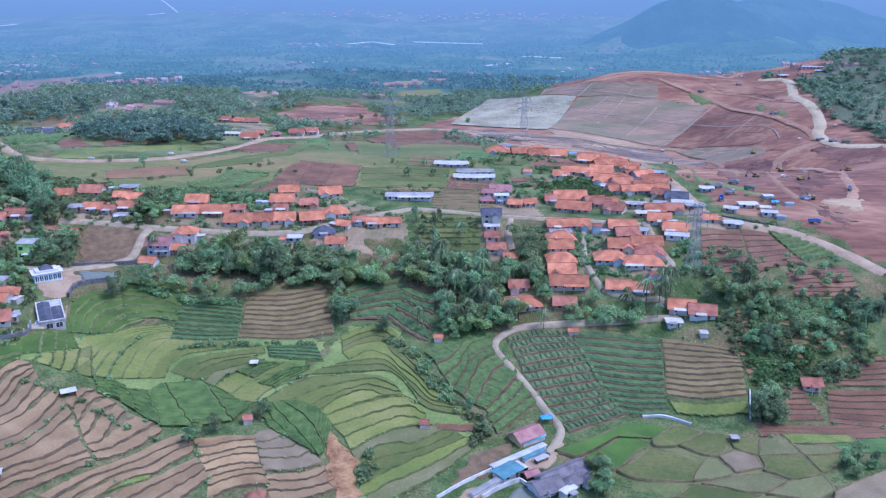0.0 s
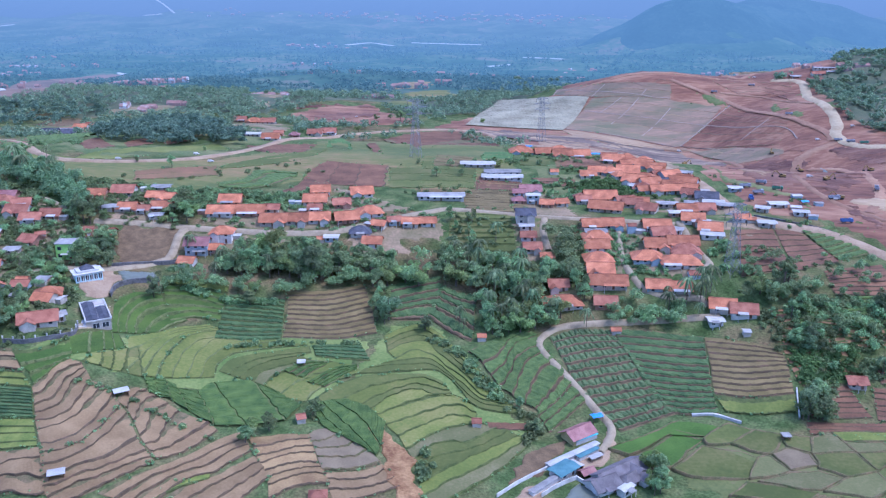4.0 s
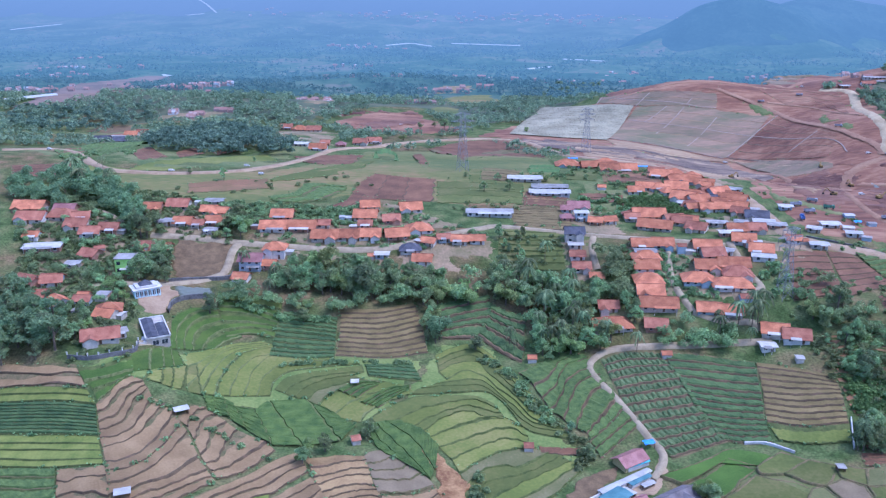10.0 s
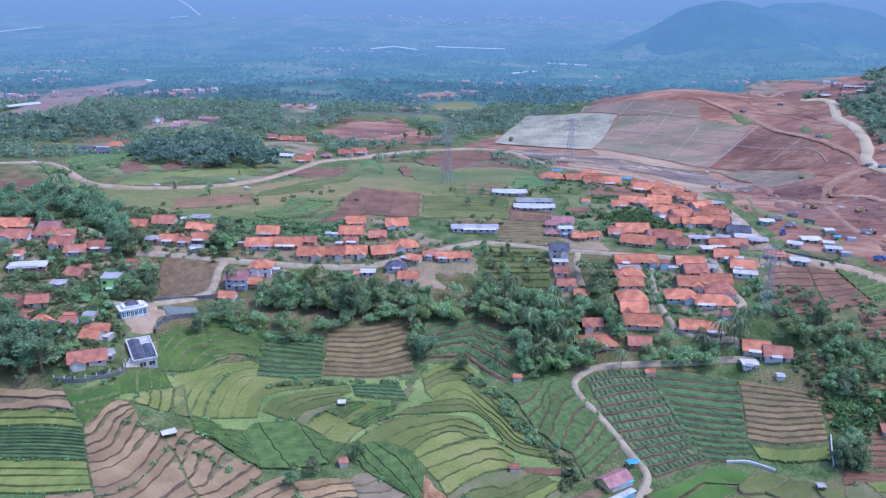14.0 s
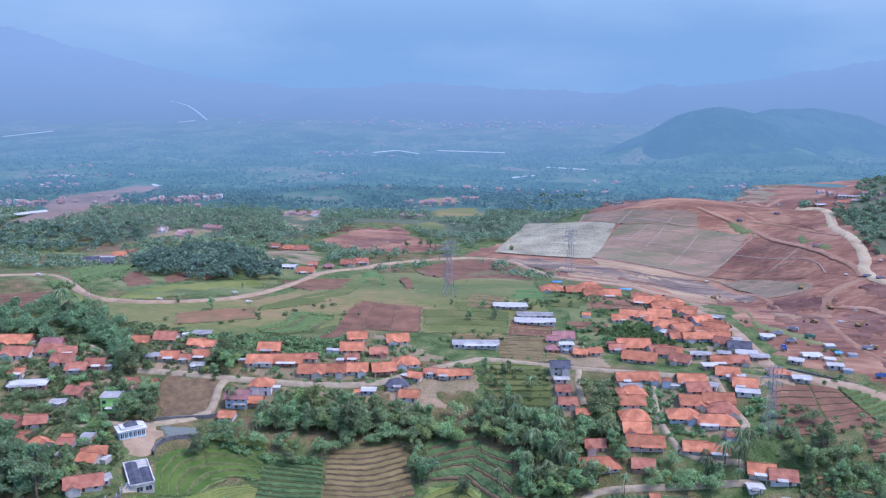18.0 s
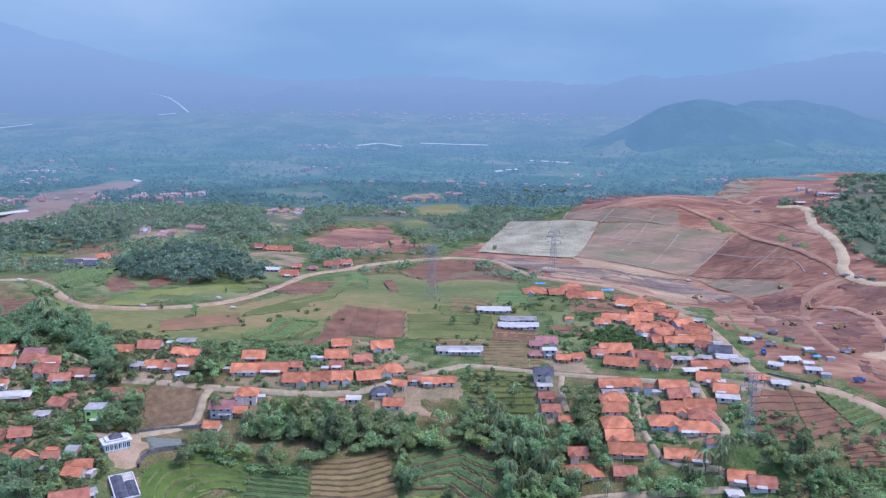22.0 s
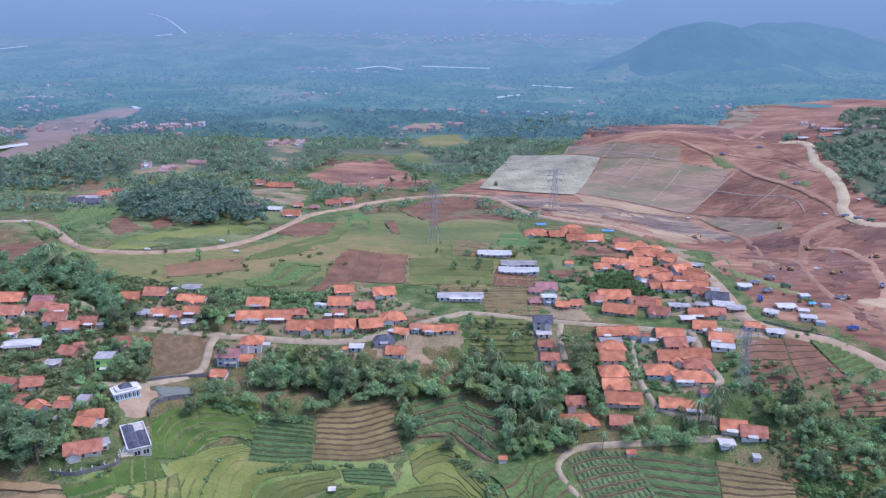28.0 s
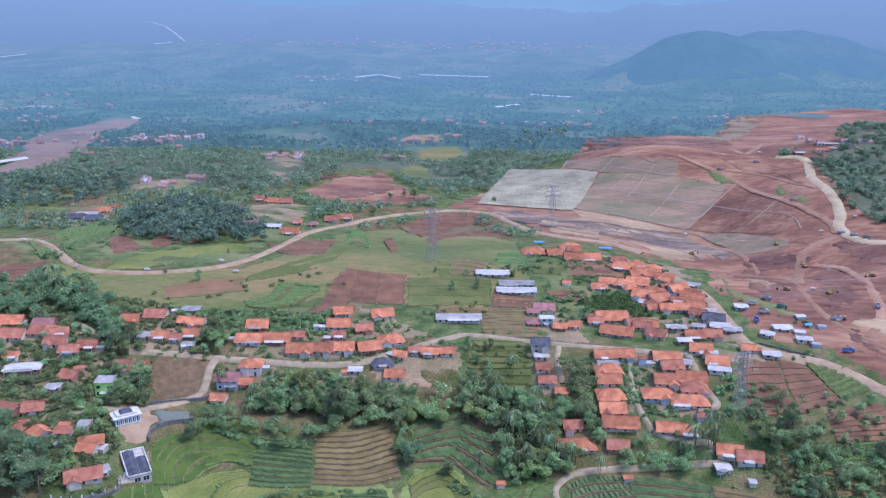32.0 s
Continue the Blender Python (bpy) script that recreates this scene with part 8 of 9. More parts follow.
            part("wing_roof", mesh("wing_roof", *join(slab(((u - ww / 2 - 0.4, 0, eaves), (u - ww / 2 - 0.4, y0 - 0.5, eaves)), ((u, 0, top_w + rise_w + 0.08), (u, y0 - 0.5, top_w + rise_w + 0.08)), 0.12), slab(((u + ww / 2 + 0.4, y0 - 0.5, eaves), (u + ww / 2 + 0.4, 0, eaves)), ((u, y0 - 0.5, top_w + rise_w + 0.08), (u, 0, top_w + rise_w + 0.08)), 0.12)), [M["roof_" + style]]), wing)
        elif rng.random() < 0.65:
            pw, u = w * rng.uniform(0.35, 0.8), 0
            u = rng.uniform(-(w - pw) / 2, (w - pw) / 2)
            pm = rng.choice(["roof_" + style, "roof_g", "roof_w"])
            out = 1.9
            porch = part("porch_roof", mesh("porch_roof", *slab(((u - pw / 2, -hy - out, 2.25), (u + pw / 2, -hy - out, 2.25)), ((u - pw / 2, -hy, 2.65), (u + pw / 2, -hy, 2.65)), 0.09), [M[pm]]), base)
            for k in (-1, 1):
                xx = u + k * (pw / 2 - 0.2)
                part("post", mesh("post", *quads([(xx - 0.07, xx + 0.07, -hy - out + 0.15, -hy - out + 0.29, -1.2, 2.2)]), [M["wall_white"]]), porch)
    return base


for row in HOUSES:
    house(*row)
for row in SHEDS:
    house(*row, name="shed")
for row in FARMYARD:
    house(*row, wall=("wall_yellow", "ochre") if row[5] == "m" else ("wall_white", "white"), name="shed" if row[3] < 4 else "house")


# ---- the villa, the prayer house and the green house ----
def raised(name, x, y, yaw, label, category, group=""):
    base = new(name)
    base.matrix_world = pose(x, y, hz(x, y), 0, 0, yaw)
    return tagged(base, label, category, group)


def box_part(name, parent, boxes, material, label=""):
    return part(name, mesh(name, *quads(boxes), [M[material]]), parent, label)


def gable(x0, x1, y0, y1, z0, rise):
    """A gabled roof solid, its ridge along y."""
    m = (x0 + x1) / 2
    vv = [(x0, y0, z0), (x1, y0, z0), (x1, y1, z0), (x0, y1, z0), (m, y0, z0 + rise), (m, y1, z0 + rise)]
    return vv, [(0, 1, 4), (2, 3, 5), (0, 4, 5, 3), (1, 2, 5, 4), (0, 3, 2, 1)]


villa = raised("villa", -147.5, 306.5, 27, "cream and white villa with dark slate roof behind parapet", "house")
box_part("wall", villa, [(-5.2, 5.2, -9, 9, -2.5, 5.6)], "wall_cream")
box_part("parapet", villa, [(-5.6, -5.1, -9.3, 9.3, 5.2, 6.7), (5.1, 5.6, -9.3, 9.3, 5.2, 6.7), (-5.1, 5.1, 8.9, 9.3, 5.2, 6.7), (-5.1, 5.1, -9.3, -8.9, 5.2, 6.0)], "wall_white", "white parapet")
part("roof", mesh("roof", *join(gable(-5.1, 0.4, -8.8, 8.8, 5.7, 1.3), gable(0.5, 5.1, -8.8, 3.0, 5.7, 1.1)), [M["roof_d"]]), villa, "dark slate roof")
box_part("roof_gutter", villa, [(0.5, 4.8, 3.2, 3.7, 6.0, 6.6)], "wall_white")
for u in (-1.2, 2.8):
    w_ = box_part("window", villa, [(u - 1.5, u - 1.35, -9.12, -8.95, 0.3, 3.6), (u + 1.35, u + 1.5, -9.12, -8.95, 0.3, 3.6), (u - 1.35, u + 1.35, -9.12, -8.95, 3.45, 3.6), (u - 0.06, u + 0.06, -9.1, -8.95, 0.3, 3.45)], "wall_white")
    box_part("pane", w_, [(u - 1.35, u + 1.35, -9.04, -8.97, 0.3, 3.45)], "glass")
side = box_part("side_wing", villa, [(-9.4, -5.3, -9.5, -3.0, -2.5, 3.0)], "wall_white", "white side wing with terrace")
box_part("railing", side, [(-9.4, -9.25, -9.5, -3.0, 3.0, 3.9), (-9.25, -5.3, -9.5, -9.35, 3.0, 3.9)], "wall_white")
box_part("opening", side, [(-8.8, -6.2, -9.58, -9.48, -0.5, 2.2)], "glass")

villa.scale = (0.82, 1.12, 0.56)
prayer = raised("prayer_house", -162, 338.5, 33, "white and pale turquoise prayer house with a dark stepped roof top", "prayer house")
box_part("wall", prayer, [(-6.5, 6.5, -4.5, 4.5, -2, 3.4)], "turquoise")
box_part("roof", prayer, [(-7.4, 7.4, -5.4, 5.4, 3.4, 3.75), (-5.4, 5.4, -3.8, 3.8, 3.75, 4.7)], "wall_white", "flat white roof in two steps")
part("roof_top", mesh("roof_top", [(-3.4, -3, 4.7), (3.4, -3, 4.7), (3.4, 3, 4.7), (-3.4, 3, 4.7), (-2.2, -1.9, 5.6), (2.2, -1.9, 5.6), (2.2, 1.9, 5.6), (-2.2, 1.9, 5.6), (0, 0, 6.8)], [(0, 1, 5, 4), (1, 2, 6, 5), (2, 3, 7, 6), (3, 0, 4, 7), (4, 5, 8), (5, 6, 8), (6, 7, 8), (7, 4, 8)], [M["roof_d"]]), prayer, "dark pyramid roof top")
for u in (-5.2, -3.1, -1.0, 1.1, 3.2, 5.3):
    box_part("column", prayer, [(u - 0.16, u + 0.16, -5.2, -4.9, -2, 3.4)], "wall_white")
    w_ = box_part("window", prayer, [(u - 0.75, u + 0.75, -4.58, -4.46, 0.4, 2.6)], "glass")

prayer.scale = (0.80, 0.74, 0.92)
tall = raised("house", -178, 360, 4, "lime-green two-storey house with a flat grey roof", "house", "village houses")
box_part("wall", tall, [(-3.8, 3.8, -3.8, 3.8, -2.2, 6.6)], "wall_green")
box_part("roof", tall, [(-4.1, 4.1, -4.1, 4.1, 6.6, 6.85), (-4.1, -3.9, -4.1, 4.1, 6.85, 7.3), (3.9, 4.1, -4.1, 4.1, 6.85, 7.3)], "roof_g", "flat grey roof slab")
box_part("balcony", tall, [(1.2, 4.6, -5.0, -3.8, 3.0, 3.2), (1.2, 4.6, -5.0, -4.9, 3.2, 4.0)], "wall_white")
for u, z0 in ((-2.2, 0.9), (-2.2, 4.0), (2.4, 3.6)):
    w_ = box_part("window", tall, [(u - 0.8, u + 0.8, -3.9, -3.76, z0, z0 + 1.5)], "glass")
box_part("door", tall, [(1.6, 2.6, -3.9, -3.76, 0, 2.1)], "wood")
box_part("porch_roof", tall, [(-1.5, 4.4, -6.4, -3.8, 2.5, 2.65)], "roof_w")


def wall_line(material, h, thick, pts, seed):
    line = smooth_line(pts, 2.0)
    t = np.gradient(line, axis=0)
    t /= np.linalg.norm(t, axis=1)[:, None] + 1e-9
    side_ = np.column_stack([t[:, 1], -t[:, 0]]) * thick / 2
    z = height(line[:, 0], line[:, 1])
    cols = []
    for s, dz in ((-1, -1.5), (-1, h), (-0.7, h + 0.06), (0.7, h + 0.06), (1, h), (1, -1.5)):
        p = line + side_ * s
        cols.append(np.column_stack([p, z + dz]))
    n = len(line)
    k = np.arange(5 * n).reshape(5, n)[:, :-1].ravel()
    return mesh("wall", np.concatenate(cols), np.stack([k, k + n, k + n + 1, k + 1], 1), [M[material]])


for i, (material, h, thick, *pts) in enumerate(WALL_LINES):
    g = tagged(new("garden_wall", wall_line(material, h, thick, pts, i)), "grey stone retaining wall" if material == "stone" else "low white concrete wall", "wall", kind="structure")
    if i == 1:
        for x, y in smooth_line(pts, 3.0):
            z = hz(x, y) + h
            part("fence_post", mesh("fence_post", *quads([(x - 0.16, x + 0.16, y - 0.16, y + 0.16, z, z + 0.9), (x - 0.22, x + 0.22, y - 0.22, y + 0.22, z + 0.9, z + 1.02)]), [M["wall_white"]]), g, "white fence post")


# ---- pylons ----
def bar(a, b, r):
    """A square steel bar from a to b."""
    a, b = Vector(a), Vector(b)
    q = (b - a).to_track_quat("Z", "Y").to_matrix()
    vv = [a + q @ Vector((i * r, j * r, 0)) for i, j in ((-1, -1), (1, -1), (1, 1), (-1, 1))]
    vv += [v + (b - a) for v in vv]
    return [tuple(v) for v in vv], [(0, 1, 5, 4), (1, 2, 6, 5), (2, 3, 7, 6), (3, 0, 4, 7), (4, 5, 6, 7), (3, 2, 1, 0)]


def pylon(x, y, h):
    p = raised("transmission_tower", x, y, 20, "grey lattice steel power transmission tower", "pylon", "power line towers")

    def half(t):
        return h * (0.085 * (1 - t) + 0.018 * t) if t < 0.7 else h * (0.085 * 0.3 + 0.018 * 0.7)
    levels = [0, 0.16, 0.3, 0.42, 0.53, 0.62, 0.7, 0.78, 0.86, 0.93, 1.0]
    corner = [(-1, -1), (1, -1), (1, 1), (-1, 1)]
    for cx, cy in corner:
        part("leg", mesh("leg", *tube([(cx * half(a), cy * half(a), h * a - (1.5 if a == 0 else 0)) for a in levels], [0.11] * len(levels), 4), [M["steel"]]), p)
    for a, b in zip(levels, levels[1:]):
        for (cx, cy), (dx, dy) in zip(corner, corner[1:] + corner[:1]):
            br = [bar((cx * half(a), cy * half(a), h * a), (dx * half(b), dy * half(b), h * b), 0.04), bar((dx * half(a), dy * half(a), h * a), (cx * half(b), cy * half(b), h * b), 0.04), bar((cx * half(b), cy * half(b), h * b), (dx * half(b), dy * half(b), h * b), 0.04)]
            part("brace", mesh("brace", *join(*br), [M["steel"]]), p)
    for t, reach in ((0.74, 0.17), (0.85, 0.2), (0.96, 0.14)):
        for s in (-1, 1):
            z, w = h * t, half(t)
            tip = (s * h * reach, 0, z + 0.3)
            arm = [bar((s * w, k * w, z + dz), tip, 0.08) for k in (-1, 1) for dz in (0, h * 0.035)]
            a_ = part("cross_arm", mesh("cross_arm", *join(*arm), [M["steel"]]), p)
            part("insulator", mesh("insulator", *tube([(tip[0], 0, z - 2.2), (tip[0], 0, z - 1.2), (tip[0], 0, z + 0.2)], [0.12, 0.14, 0.1]), [M["stone"]]), a_)


for row in PYLONS:
    pylon(*row)


# ---- vehicles and tarpaulins ----
def wheel(parent, x, y, r, w):
    vv, ff = [], []
    for s in (-w / 2, w / 2):
        vv += [(x + r * math.cos(a), y + s, r + r * math.sin(a)) for a in [k * math.pi / 6 for k in range(12)]]
    ff = [(k, (k + 1) % 12, 12 + (k + 1) % 12, 12 + k) for k in range(12)] + [tuple(range(11, -1, -1)), tuple(range(12, 24))]
    part("wheel", mesh("wheel", vv, ff, [M["rubber"]]), parent)


def truck(material, x, y, yaw):
    t = raised("dump_truck", x, y, yaw, "dusty dump truck parked on the red earthworks", "truck", "trucks")
    t.location.z += 0.9
    t.scale = (0.75, 0.75, 0.75)
    box_part("chassis", t, [(-3.6, 3.4, -0.5, 0.5, 0.7, 1.0)], "rubber")
    cab = box_part("cab", t, [(2.0, 3.7, -1.2, 1.2, 0.8, 2.2), (2.0, 3.4, -1.15, 1.15, 2.2, 2.9)], material)
    box_part("windscreen", cab, [(3.38, 3.46, -1.0, 1.0, 2.2, 2.75)], "glass")
    box_part("bed", t, [(-3.8, 1.7, -1.25, 1.25, 1.1, 1.3), (-3.8, 1.7, -1.25, -1.15, 1.3, 2.5), (-3.8, 1.7, 1.15, 1.25, 1.3, 2.5), (1.6, 1.7, -1.15, 1.15, 1.3, 2.9), (-3.8, -3.7, -1.15, 1.15, 1.3, 2.3)], material)
    for u in (-2.8, -1.5, 2.7):
        for s in (-1.05, 1.05):
            wheel(t, u, s, 0.5, 0.35)


def digger(x, y, yaw):
    d_ = raised("excavator", x, y, yaw, "yellow tracked excavator on the earthworks", "excavator", "excavators")
    d_.scale = (0.85, 0.85, 0.85)
    d_.location.z += 0.6
    for s in (-1.2, 1.2):
        box_part("track", d_, [(-2.0, 2.0, s - 0.3, s + 0.3, 0.1, 0.8), (-1.7, 1.7, s - 0.3, s + 0.3, 0.0, 0.95)], "rubber")
    box_part("body", d_, [(-2.2, 1.4, -1.3, 1.3, 1.0, 1.5), (-2.3, -0.2, -1.3, 1.3, 1.5, 2.3)], "yellow")
    cab = box_part("cab", d_, [(0.0, 1.4, 0.3, 1.3, 1.5, 2.9)], "yellow")
    box_part("cab_glass", cab, [(1.38, 1.45, 0.4, 1.2, 1.9, 2.8), (0.2, 1.2, 1.28, 1.34, 1.9, 2.8)], "glass")
    part("boom", mesh("boom", *join(bar((1.2, -0.3, 1.6), (4.0, -0.3, 4.4), 0.28), bar((4.0, -0.3, 4.4), (5.6, -0.3, 3.8), 0.24)), [M["yellow"]]), d_)
    part("arm", mesh("arm", *bar((5.5, -0.3, 4.0), (6.3, -0.3, 1.4), 0.18), [M["yellow"]]), d_)
    box_part("bucket", d_, [(5.7, 6.7, -0.9, 0.3, 0.5, 1.4)], "rubber")


def car(x, y, yaw):
    c_ = raised("car", x, y, yaw, "small white parked vehicle", "car", "parked cars")
    c_.location.z += 0.75
    c_.scale = (0.8, 0.8, 0.8)
    vv = [(-2.1, -0.8, 0.35), (2.1, -0.8, 0.35), (2.1, 0.8, 0.35), (-2.1, 0.8, 0.35), (-2.1, -0.8, 0.95), (2.1, -0.8, 0.85), (2.1, 0.8, 0.85), (-2.1, 0.8, 0.95), (-1.9, -0.68, 1.6), (0.6, -0.68, 1.6), (0.6, 0.68, 1.6), (-1.9, 0.68, 1.6), (1.3, -0.75, 0.95), (1.3, 0.75, 0.95)]
    ff = [(3, 2, 1, 0), (0, 1, 5, 12, 4), (2, 3, 7, 13, 6), (1, 2, 6, 5), (3, 0, 4, 7), (5, 6, 13, 12), (8, 9, 10, 11), (4, 12, 9, 8), (13, 7, 11, 10), (12, 13, 10, 9), (7, 4, 8, 11)]
    body = part("body", mesh("body", vv, ff, [M["wall_white"]]), c_)
    for u in (-1.3, 1.3):
        for s in (-0.78, 0.78):
            wheel(c_, u, s, 0.33, 0.2)


for row in TRUCKS:
    truck(*row)
for row in DIGGERS:
    digger(*row)
for row in CARS:
    car(*row)
for i, (x, y, w, d, yaw) in enumerate(TARPS):
    t = raised("tarpaulin_shelter", x, y, yaw, "bright blue tarpaulin stretched over poles", "tarpaulin", "tarpaulins")
    us, vs_ = np.linspace(-w / 2, w / 2, 9), np.linspace(-d / 2, d / 2, 5)
    vv, ff = sheet(us, vs_, lambda u, v: (u, v, 2.6 - 0.5 * (2 * v / d) ** 2 + 0.12 * np.sin(u * 2.1 + i)))
    part("cover", mesh("cover", vv, ff, [M["tarp"]]), t)
    for u in (-w / 2 + 0.2, w / 2 - 0.2):
        for v in (-d / 2 + 0.2, d / 2 - 0.2):
            box_part("pole", t, [(u - 0.05, u + 0.05, v - 0.05, v + 0.05, -1, 2.2)], "wood")


# ---- trees ----
def leaf_cloud(rs, lobes, n, size, droop=0.0):
    """n bent leaf sprays scattered over and within ellipsoids (x, y, z, rx, ry, rz)."""
    w = np.array([l[3] * l[5] for l in lobes])
    pick = rs.choice(len(lobes), n, p=w / w.sum())
    L = np.array(lobes)[pick]
    dirs = rs.normal(size=(n, 3))
    dirs /= np.linalg.norm(dirs, axis=1)[:, None]
    low = dirs[:, 2] < -0.35
    dirs[low, 2] *= -0.6
    r = rs.uniform(0.62, 1.06, n)
    c = L[:, :3] + dirs * L[:, 3:] * r[:, None]
    nrm = dirs + rs.normal(size=(n, 3)) * 0.55 + (0, 0, 0.8)
    nrm /= np.linalg.norm(nrm, axis=1)[:, None]
    t = np.cross(nrm, rs.normal(size=(n, 3)))
    t /= np.linalg.norm(t, axis=1)[:, None]
    bvec = np.cross(nrm, t)
    s = size * rs.uniform(0.6, 1.4, n)[:, None]
    k = rs.uniform(0.5, 1.0, n)[:, None]
    q = np.stack([c - t * s, c - bvec * s * k + nrm * s * 0.15, c + t * s - nrm * s * 0.35, c + bvec * s * k + nrm * s * 0.1], 1)
    f = np.arange(4 * n).reshape(-1, 4)
    return q.reshape(-1, 3), f


def crown_mesh(kind, seed):
    rs = np.random.RandomState(seed)
    if kind == "palm":
        vv, ff = [], []
        for i in range(15):
            a, lift = i * 2.4 + rs.rand(), rs.uniform(-0.3, 0.9)
            for j in range(7):
                t0, t1 = j / 7, (j + 1) / 7
                ps = []
                for t in (t0, t1):
                    rr, zz = 0.42 * t, 1.0 + lift * 0.32 * t - 0.42 * t * t
                    wd = 0.055 * (1 - 0.75 * t) + 0.008
                    ps += [(rr * math.cos(a) - wd * math.sin(a), rr * math.sin(a) + wd * math.cos(a), zz - 0.03), (rr * math.cos(a), rr * math.sin(a), zz + 0.02), (rr * math.cos(a) + wd * math.sin(a), rr * math.sin(a) - wd * math.cos(a), zz - 0.03)]
                k = len(vv)
                vv += ps
                ff += [(k, k + 1, k + 4, k + 3), (k + 1, k + 2, k + 5, k + 4)]
        return mesh("crown", vv, ff, [M["leaf_palm"]])
    lobes = []
    for i in range({"broad": 11, "dark": 12, "light": 12}[kind]):
        a = rs.rand() * 6.28
        z = rs.uniform(0.34, 0.9)
        q = rs.uniform(0.06, 0.33) * (1.2 - 0.7 * abs(z - 0.5))
        s = rs.uniform(0.10, 0.21)
        lobes.append((q * math.cos(a), q * math.sin(a), z, s, s, s * rs.uniform(0.7, 1.1)))
    v, f = leaf_cloud(rs, lobes, 1350 if kind == "broad" else 1400, 0.033)
    return mesh("crown", v, f, [M["leaf_light" if kind == "broad" and seed % 5 == 3 else "leaf_" + kind]])


def trunk_mesh(kind, seed):
    rs = np.random.RandomState(seed)
    if kind == "palm":
        return mesh("trunk", *tube([(0, 0, -0.1), (0.02, 0, 0.4), (0.03, 0.01, 0.75), (0, 0, 1.0)], [0.022, 0.017, 0.014, 0.012]), [M["bark"]])
    pieces = [tube([(0, 0, -0.1), (0.01, 0, 0.25), (0, 0.01, 0.5), (0.01, 0, 0.75)], [0.035, 0.026, 0.02, 0.008])]
    for i in range(4):
        a = rs.rand() * 6.28
        z = rs.uniform(0.3, 0.45)
        pieces.append(tube([(0, 0, z), (0.1 * math.cos(a), 0.1 * math.sin(a), z + 0.12), (0.22 * math.cos(a), 0.22 * math.sin(a), z + 0.26)], [0.014, 0.01, 0.004], 5))
    return mesh("trunk", *join(*pieces), [M["bark"]])


FORMS = {k: [(trunk_mesh(k, s), crown_mesh(k, s + 10)) for s in range(5 if k in ("broad", "dark") else 3)] for k in ("broad", "dark", "palm", "light")}
TREE_LABEL = {"broad": "broad-leaved green tree with an uneven crown", "dark": "large dark green tree with a dense crown", "palm": "coconut palm with arching fronds", "light": "tall bushy tree with light yellow-green leaves"}
TREES = {}
solid = [(h[0], h[1], max(h[2], h[3]) / 2 + 1.0) for h in HOUSES + SHEDS + FARMYARD] + [(-147.5, 306.5, 12), (-162, 338.5, 10), (-178, 360, 7)]
tr = random.Random(21)


def scatter(poly, n, gap):
    """n random spots in the polygon, off the houses and not too close together."""
    xs, ys = [p[0] for p in poly], [p[1] for p in poly]
    found, tries = [], 0
    while len(found) < n and tries < n * 40:
        tries += 1
        x, y = tr.uniform(min(xs), max(xs)), tr.uniform(min(ys), max(ys))
        if not inside([x], [y], poly)[0] or any((x - a) ** 2 + (y - b) ** 2 < r * r for a, b, r in solid):
            continue
        if any((x - a) ** 2 + (y - b) ** 2 < gap * gap for a, b in found):
            continue
        found.append((x, y))
    return found


def plant(kind, x, y, size):
    k = tr.randrange(len(FORMS[kind]))
    h = size * tr.uniform(0.65, 1.45)
    wide = h * (tr.uniform(0.72, 0.95) if kind == "palm" else tr.uniform(0.7, 1.2))
    m = pose(x, y, hz(x, y) - 0.1, 0, 0, tr.uniform(0, 360))
    if (kind, k) in TREES:
        t = copy_thing(TREES[kind, k], m)
    else:
        t = new("palm_tree" if kind == "palm" else "tree")
        part("trunk", FORMS[kind][k][0], t)
        part("crown", FORMS[kind][k][1], t)
        tagged(t, TREE_LABEL[kind], "tree", "village trees")
        TREES[kind, k] = t
        t.matrix_world = m
    t.scale = (wide, wide, h)
    return t


for kind, x, y, size in LONE_TREES:
    plant(kind, x, y, size)


def copse(kind, poly, n, size):
    """Shrubs too many to count, as one mesh."""
    rs = np.random.RandomState(n)
    vs, fs, k = [], [], 0
    for x, y in scatter(poly, n, 0.5):
        s = size * tr.uniform(0.6, 1.3)
        z = hz(x, y)
        if kind in ("broad", "dark", "grove", "far"):
            lobes = [(x + tr.uniform(-0.3, 0.3) * s, y + tr.uniform(-0.3, 0.3) * s, z + tr.uniform(0.4, 0.8) * s, s * 0.3, s * 0.3, s * 0.26) for _ in range(5)]
            v, f = leaf_cloud(rs, lobes, *((115, s * 0.10) if kind in ("grove", "far") else (360, s * 0.055)))
        else:
            lobes = [(x + tr.uniform(-0.4, 0.4) * s, y + tr.uniform(-0.4, 0.4) * s, z + 0.35 * s, s * 0.45, s * 0.45, s * 0.45) for _ in range(3)]
            v, f = leaf_cloud(rs, lobes, 70, s * 0.17)
        vs.append(v)
        fs.append(f + k)
        k += len(v)
    if vs:
        name = "shrubs" if kind in ("shrub", "banana") else "woods"
        tagged(new(name, mesh(name, np.concatenate(vs), np.concatenate(fs), [M["leaf_" + kind]])), {"shrub": "low green shrubs and bushes", "banana": "light green banana plants", "broad": "dense green hillside woods", "dark": "dense dark green hilltop woods", "grove": "dense dark grove on a hilltop", "far": "hazy blue-green woods on the quarry shoulder"}[kind], "shrubs" if name == "shrubs" else "woods", kind="stuff")


for i, (kind, n, size, *poly) in enumerate(WOODS):
    if kind in ("shrub", "banana") or kind[0] == "W":
        copse(kind.replace("W", ""), poly, n, size)
    else:
        for x, y in scatter(poly, n, size * 0.35):
            plant(kind, x, y, size)


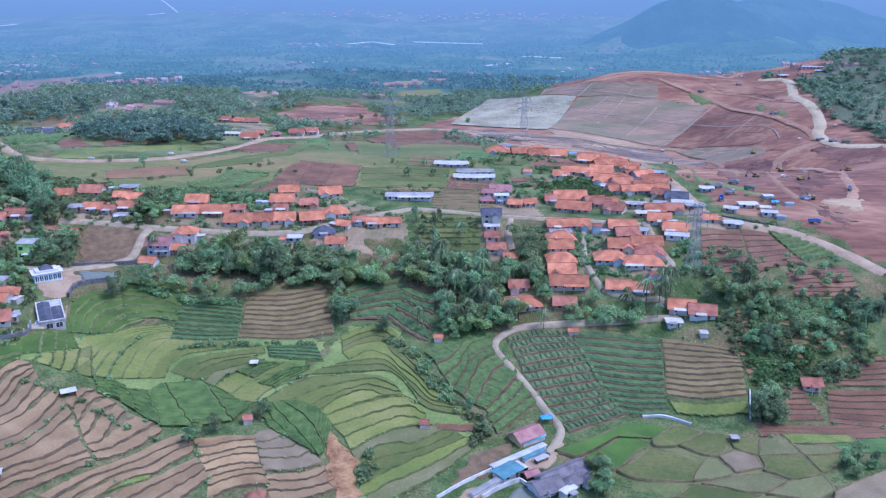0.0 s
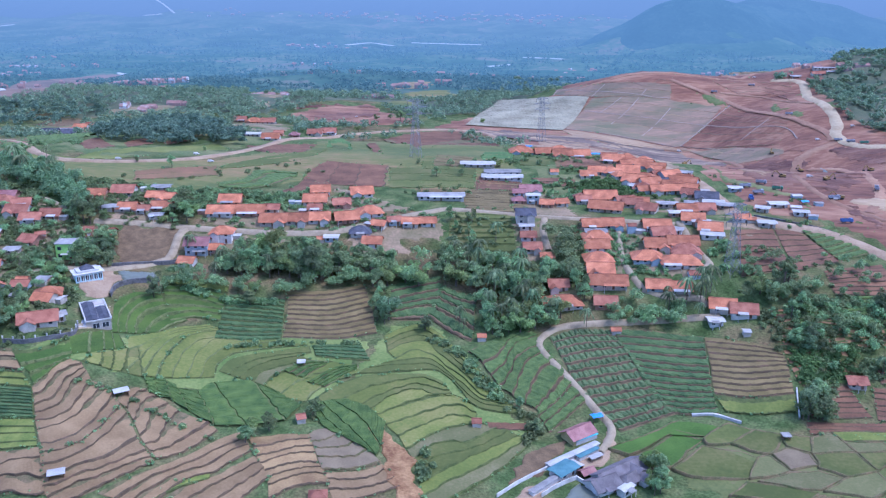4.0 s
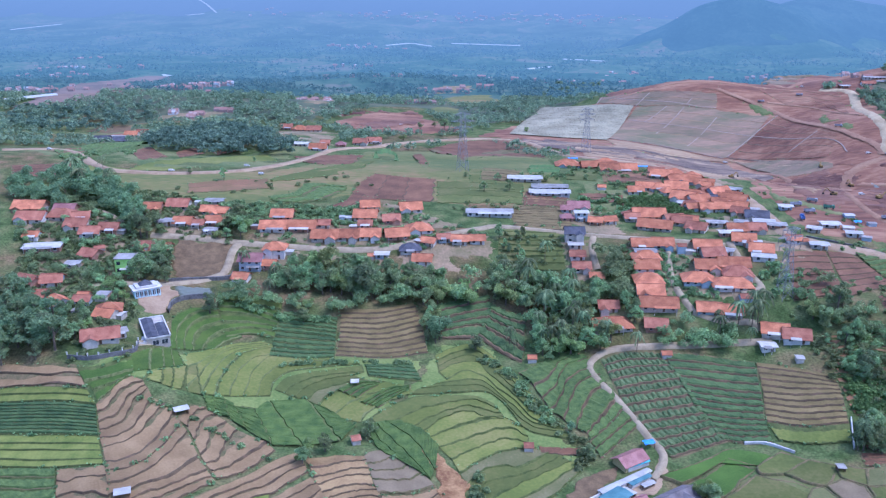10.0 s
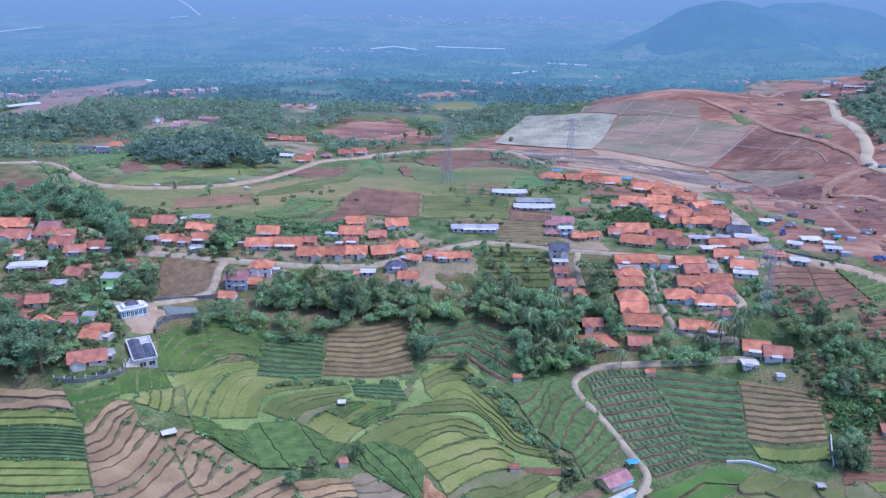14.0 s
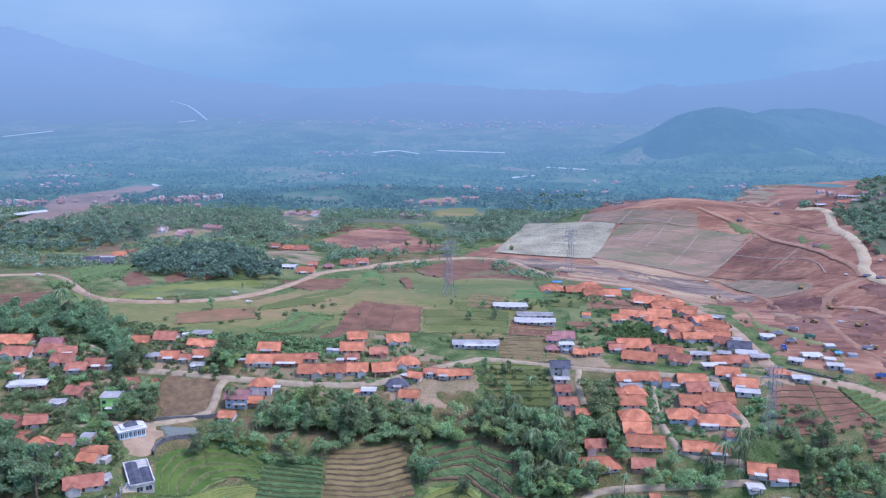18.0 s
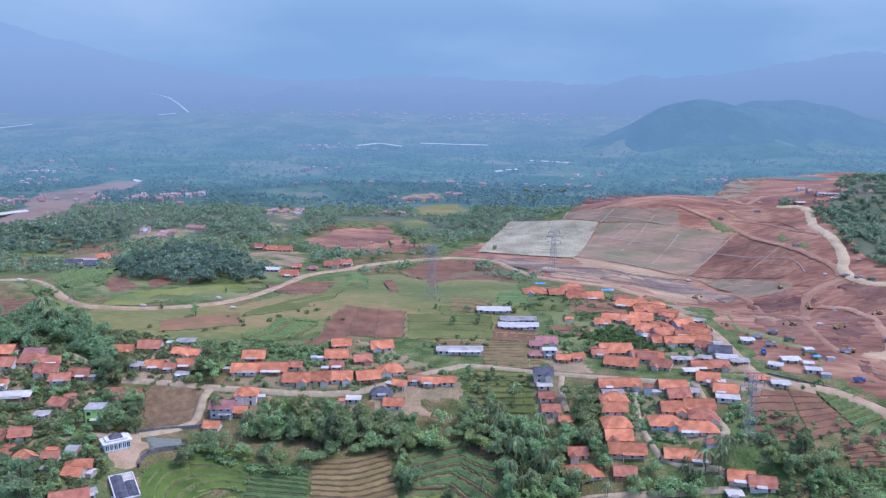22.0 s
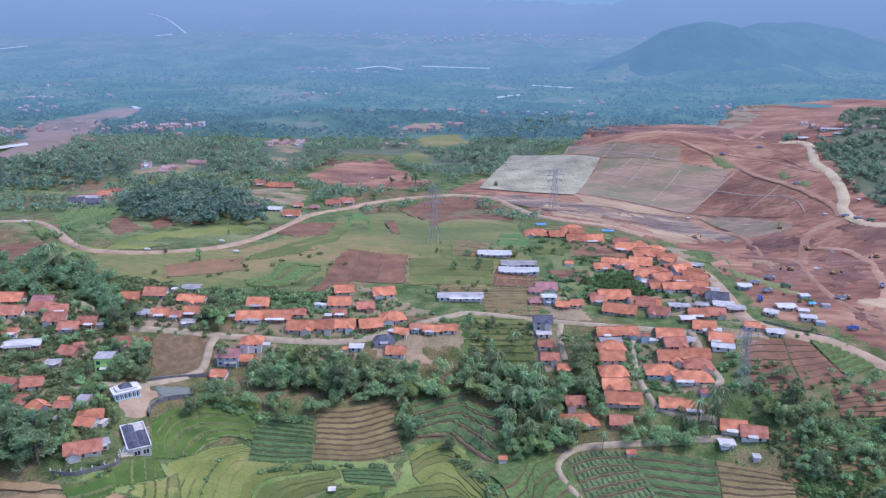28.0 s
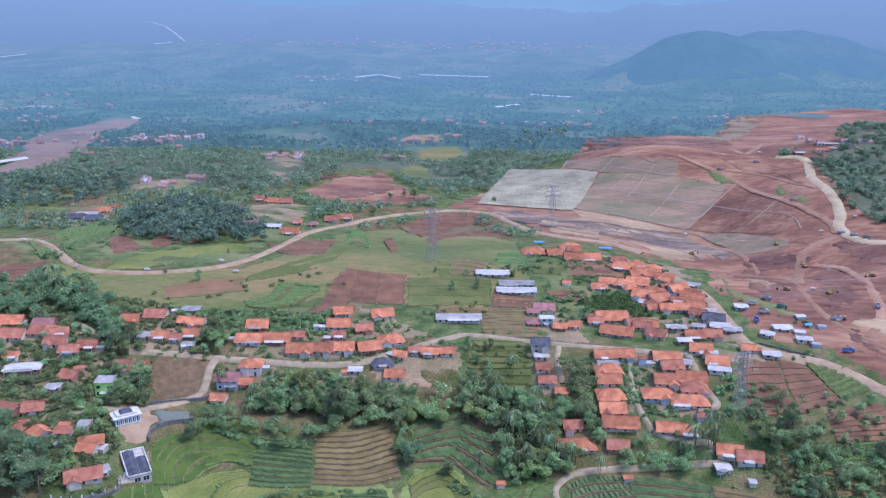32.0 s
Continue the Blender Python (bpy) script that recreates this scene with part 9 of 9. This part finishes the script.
# ---- far woods and far villages ----
bare = [p for k, s, u, *p in PATCHES if k in ("quarry", "white_cover", "ochre", "far_bare", "grass_plateau")]
tilled = [p for s, n, b, *p in FIELDS]
bare += [p for k, s, u, *p in PATCHES if k in ("yard", "soil_brown", "grass_plateau") and p[0][1] > 640]
solid += [(h[0], h[1] - 7.0, 11.0) for h in HOUSES if h[1] > 560]
lanes = [smooth_line(p, 8.0) for k, w, *p in ROADS]
lanes = np.concatenate(lanes)


def free(x, y, margin=20.0):
    ok = np.ones(len(x), bool)
    for poly in bare + tilled:
        ok &= ~inside(x, y, poly)
    for i in np.nonzero(ok)[0]:
        if np.min((lanes[:, 0] - x[i]) ** 2 + (lanes[:, 1] - y[i]) ** 2) < margin**2 or any((x[i] - a) ** 2 + (y[i] - b) ** 2 < r * r for a, b, r in solid):
            ok[i] = False
    return ok


def far_woods(y0, y1, n, size, sprays, material, thresh, label, across=None):
    rs = np.random.RandomState(int(y0))
    y = rs.uniform(y0, y1, n)
    x = rs.uniform(-1, 1, n) * (120 + 0.58 * y) if across is None else rs.uniform(*across, n)
    keep = np.array([noise.noise((a * 0.006, b * 0.006, 3.0)) + 0.5 * noise.noise((a * 0.02, b * 0.02, 8.0)) for a, b in zip(x, y)]) > thresh
    hill = sum(dz * np.exp(-(((x - a) / sx) ** 2) - ((y - b) / sy) ** 2) for a, b, sx, sy, dz in BUMPS if a > 700 and b > 2500)
    keep &= hill < 14
    x, y = x[keep], y[keep]
    ok = free(x, y)
    x, y = x[ok], y[ok]
    z = height(x, y)
    vs, fs = [], []
    for i in range(len(x)):
        s = size * rs.uniform(0.6, 1.35)
        lobes = [(x[i] + rs.uniform(-0.3, 0.3) * s, y[i] + rs.uniform(-0.3, 0.3) * s, z[i] + rs.uniform(0.3, 0.6) * s, s * 0.42, s * 0.42, s * 0.36) for _ in range(3)]
        v, f = leaf_cloud(rs, lobes, sprays, s * (0.115 if y0 < 1000 else 0.2))
        vs.append(v)
        fs.append(f + i * len(v))
    tagged(new("woods", mesh("woods", np.concatenate(vs), np.concatenate(fs), [M[material]])), label, "woods", kind="stuff")


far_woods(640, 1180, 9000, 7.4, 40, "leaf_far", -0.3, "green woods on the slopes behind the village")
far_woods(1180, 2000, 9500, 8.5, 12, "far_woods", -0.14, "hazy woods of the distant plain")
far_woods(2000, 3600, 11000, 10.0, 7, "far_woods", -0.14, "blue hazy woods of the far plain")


def far_village(x, y, r, n, seed):
    rs = np.random.RandomState(seed)
    pieces = []
    for i in range(n):
        a, b = x + rs.normal() * r * 0.7, y + rs.normal() * r * 0.5
        w, d, h, z = rs.uniform(6, 10) * (1 if y < 2500 else 1.8), rs.uniform(5, 7) * (1 if y < 2500 else 1.8), rs.uniform(2, 3.2), hz(a, b) + (0 if y < 1170 else 3)
        v, f = quads([(a - w / 2, a + w / 2, b - d / 2, b + d / 2, z - 3, z + h)])
        v += [(a - w / 2, b, z + h + 2), (a + w / 2, b, z + h + 2)]
        f += [(4, 5, 9, 8), (8, 9, 6, 7), (4, 8, 7), (5, 6, 9)]
        pieces.append((v, f))
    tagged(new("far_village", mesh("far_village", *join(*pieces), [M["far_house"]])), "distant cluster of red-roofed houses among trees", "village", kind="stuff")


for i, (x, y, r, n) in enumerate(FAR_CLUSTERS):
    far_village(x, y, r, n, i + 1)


# ---- tufts and bushes along the field edges ----
vs, fs, k = [], [], 0
rs = np.random.RandomState(5)
for i, (style, n, b, *corner) in enumerate(FIELDS):
    if corner[0][1] > 345 or style == "cover":
        continue
    EDGES.append(np.array([*corner, corner[0]]))
for line in EDGES:
    for p, q in zip(line, line[1:]):
        length = math.dist(p, q)
        for j in range(int(length / 2.6 + rs.rand())):
            if rs.rand() < 0.45:
                continue
            t = rs.rand()
            x, y = p[0] + (q[0] - p[0]) * t + rs.normal() * 0.4, p[1] + (q[1] - p[1]) * t + rs.normal() * 0.4
            if np.min((lanes[:, 0] - x) ** 2 + (lanes[:, 1] - y) ** 2) < 20:
                continue
            s = rs.choice([0.3, 0.42, 0.65, 1.2], p=[0.45, 0.35, 0.16, 0.04])
            v, f = leaf_cloud(rs, [(x, y, hz(x, y) + 0.3 + s * 0.25, s, s, s * 0.7)], 16, s * 0.42)
            vs.append(v)
            fs.append(f + k)
            k += len(v)
tagged(new("shrubs", mesh("shrubs", np.concatenate(vs), np.concatenate(fs), [M["leaf_shrub"]])), "grass tufts and bushes along the field edges", "shrubs", kind="stuff")
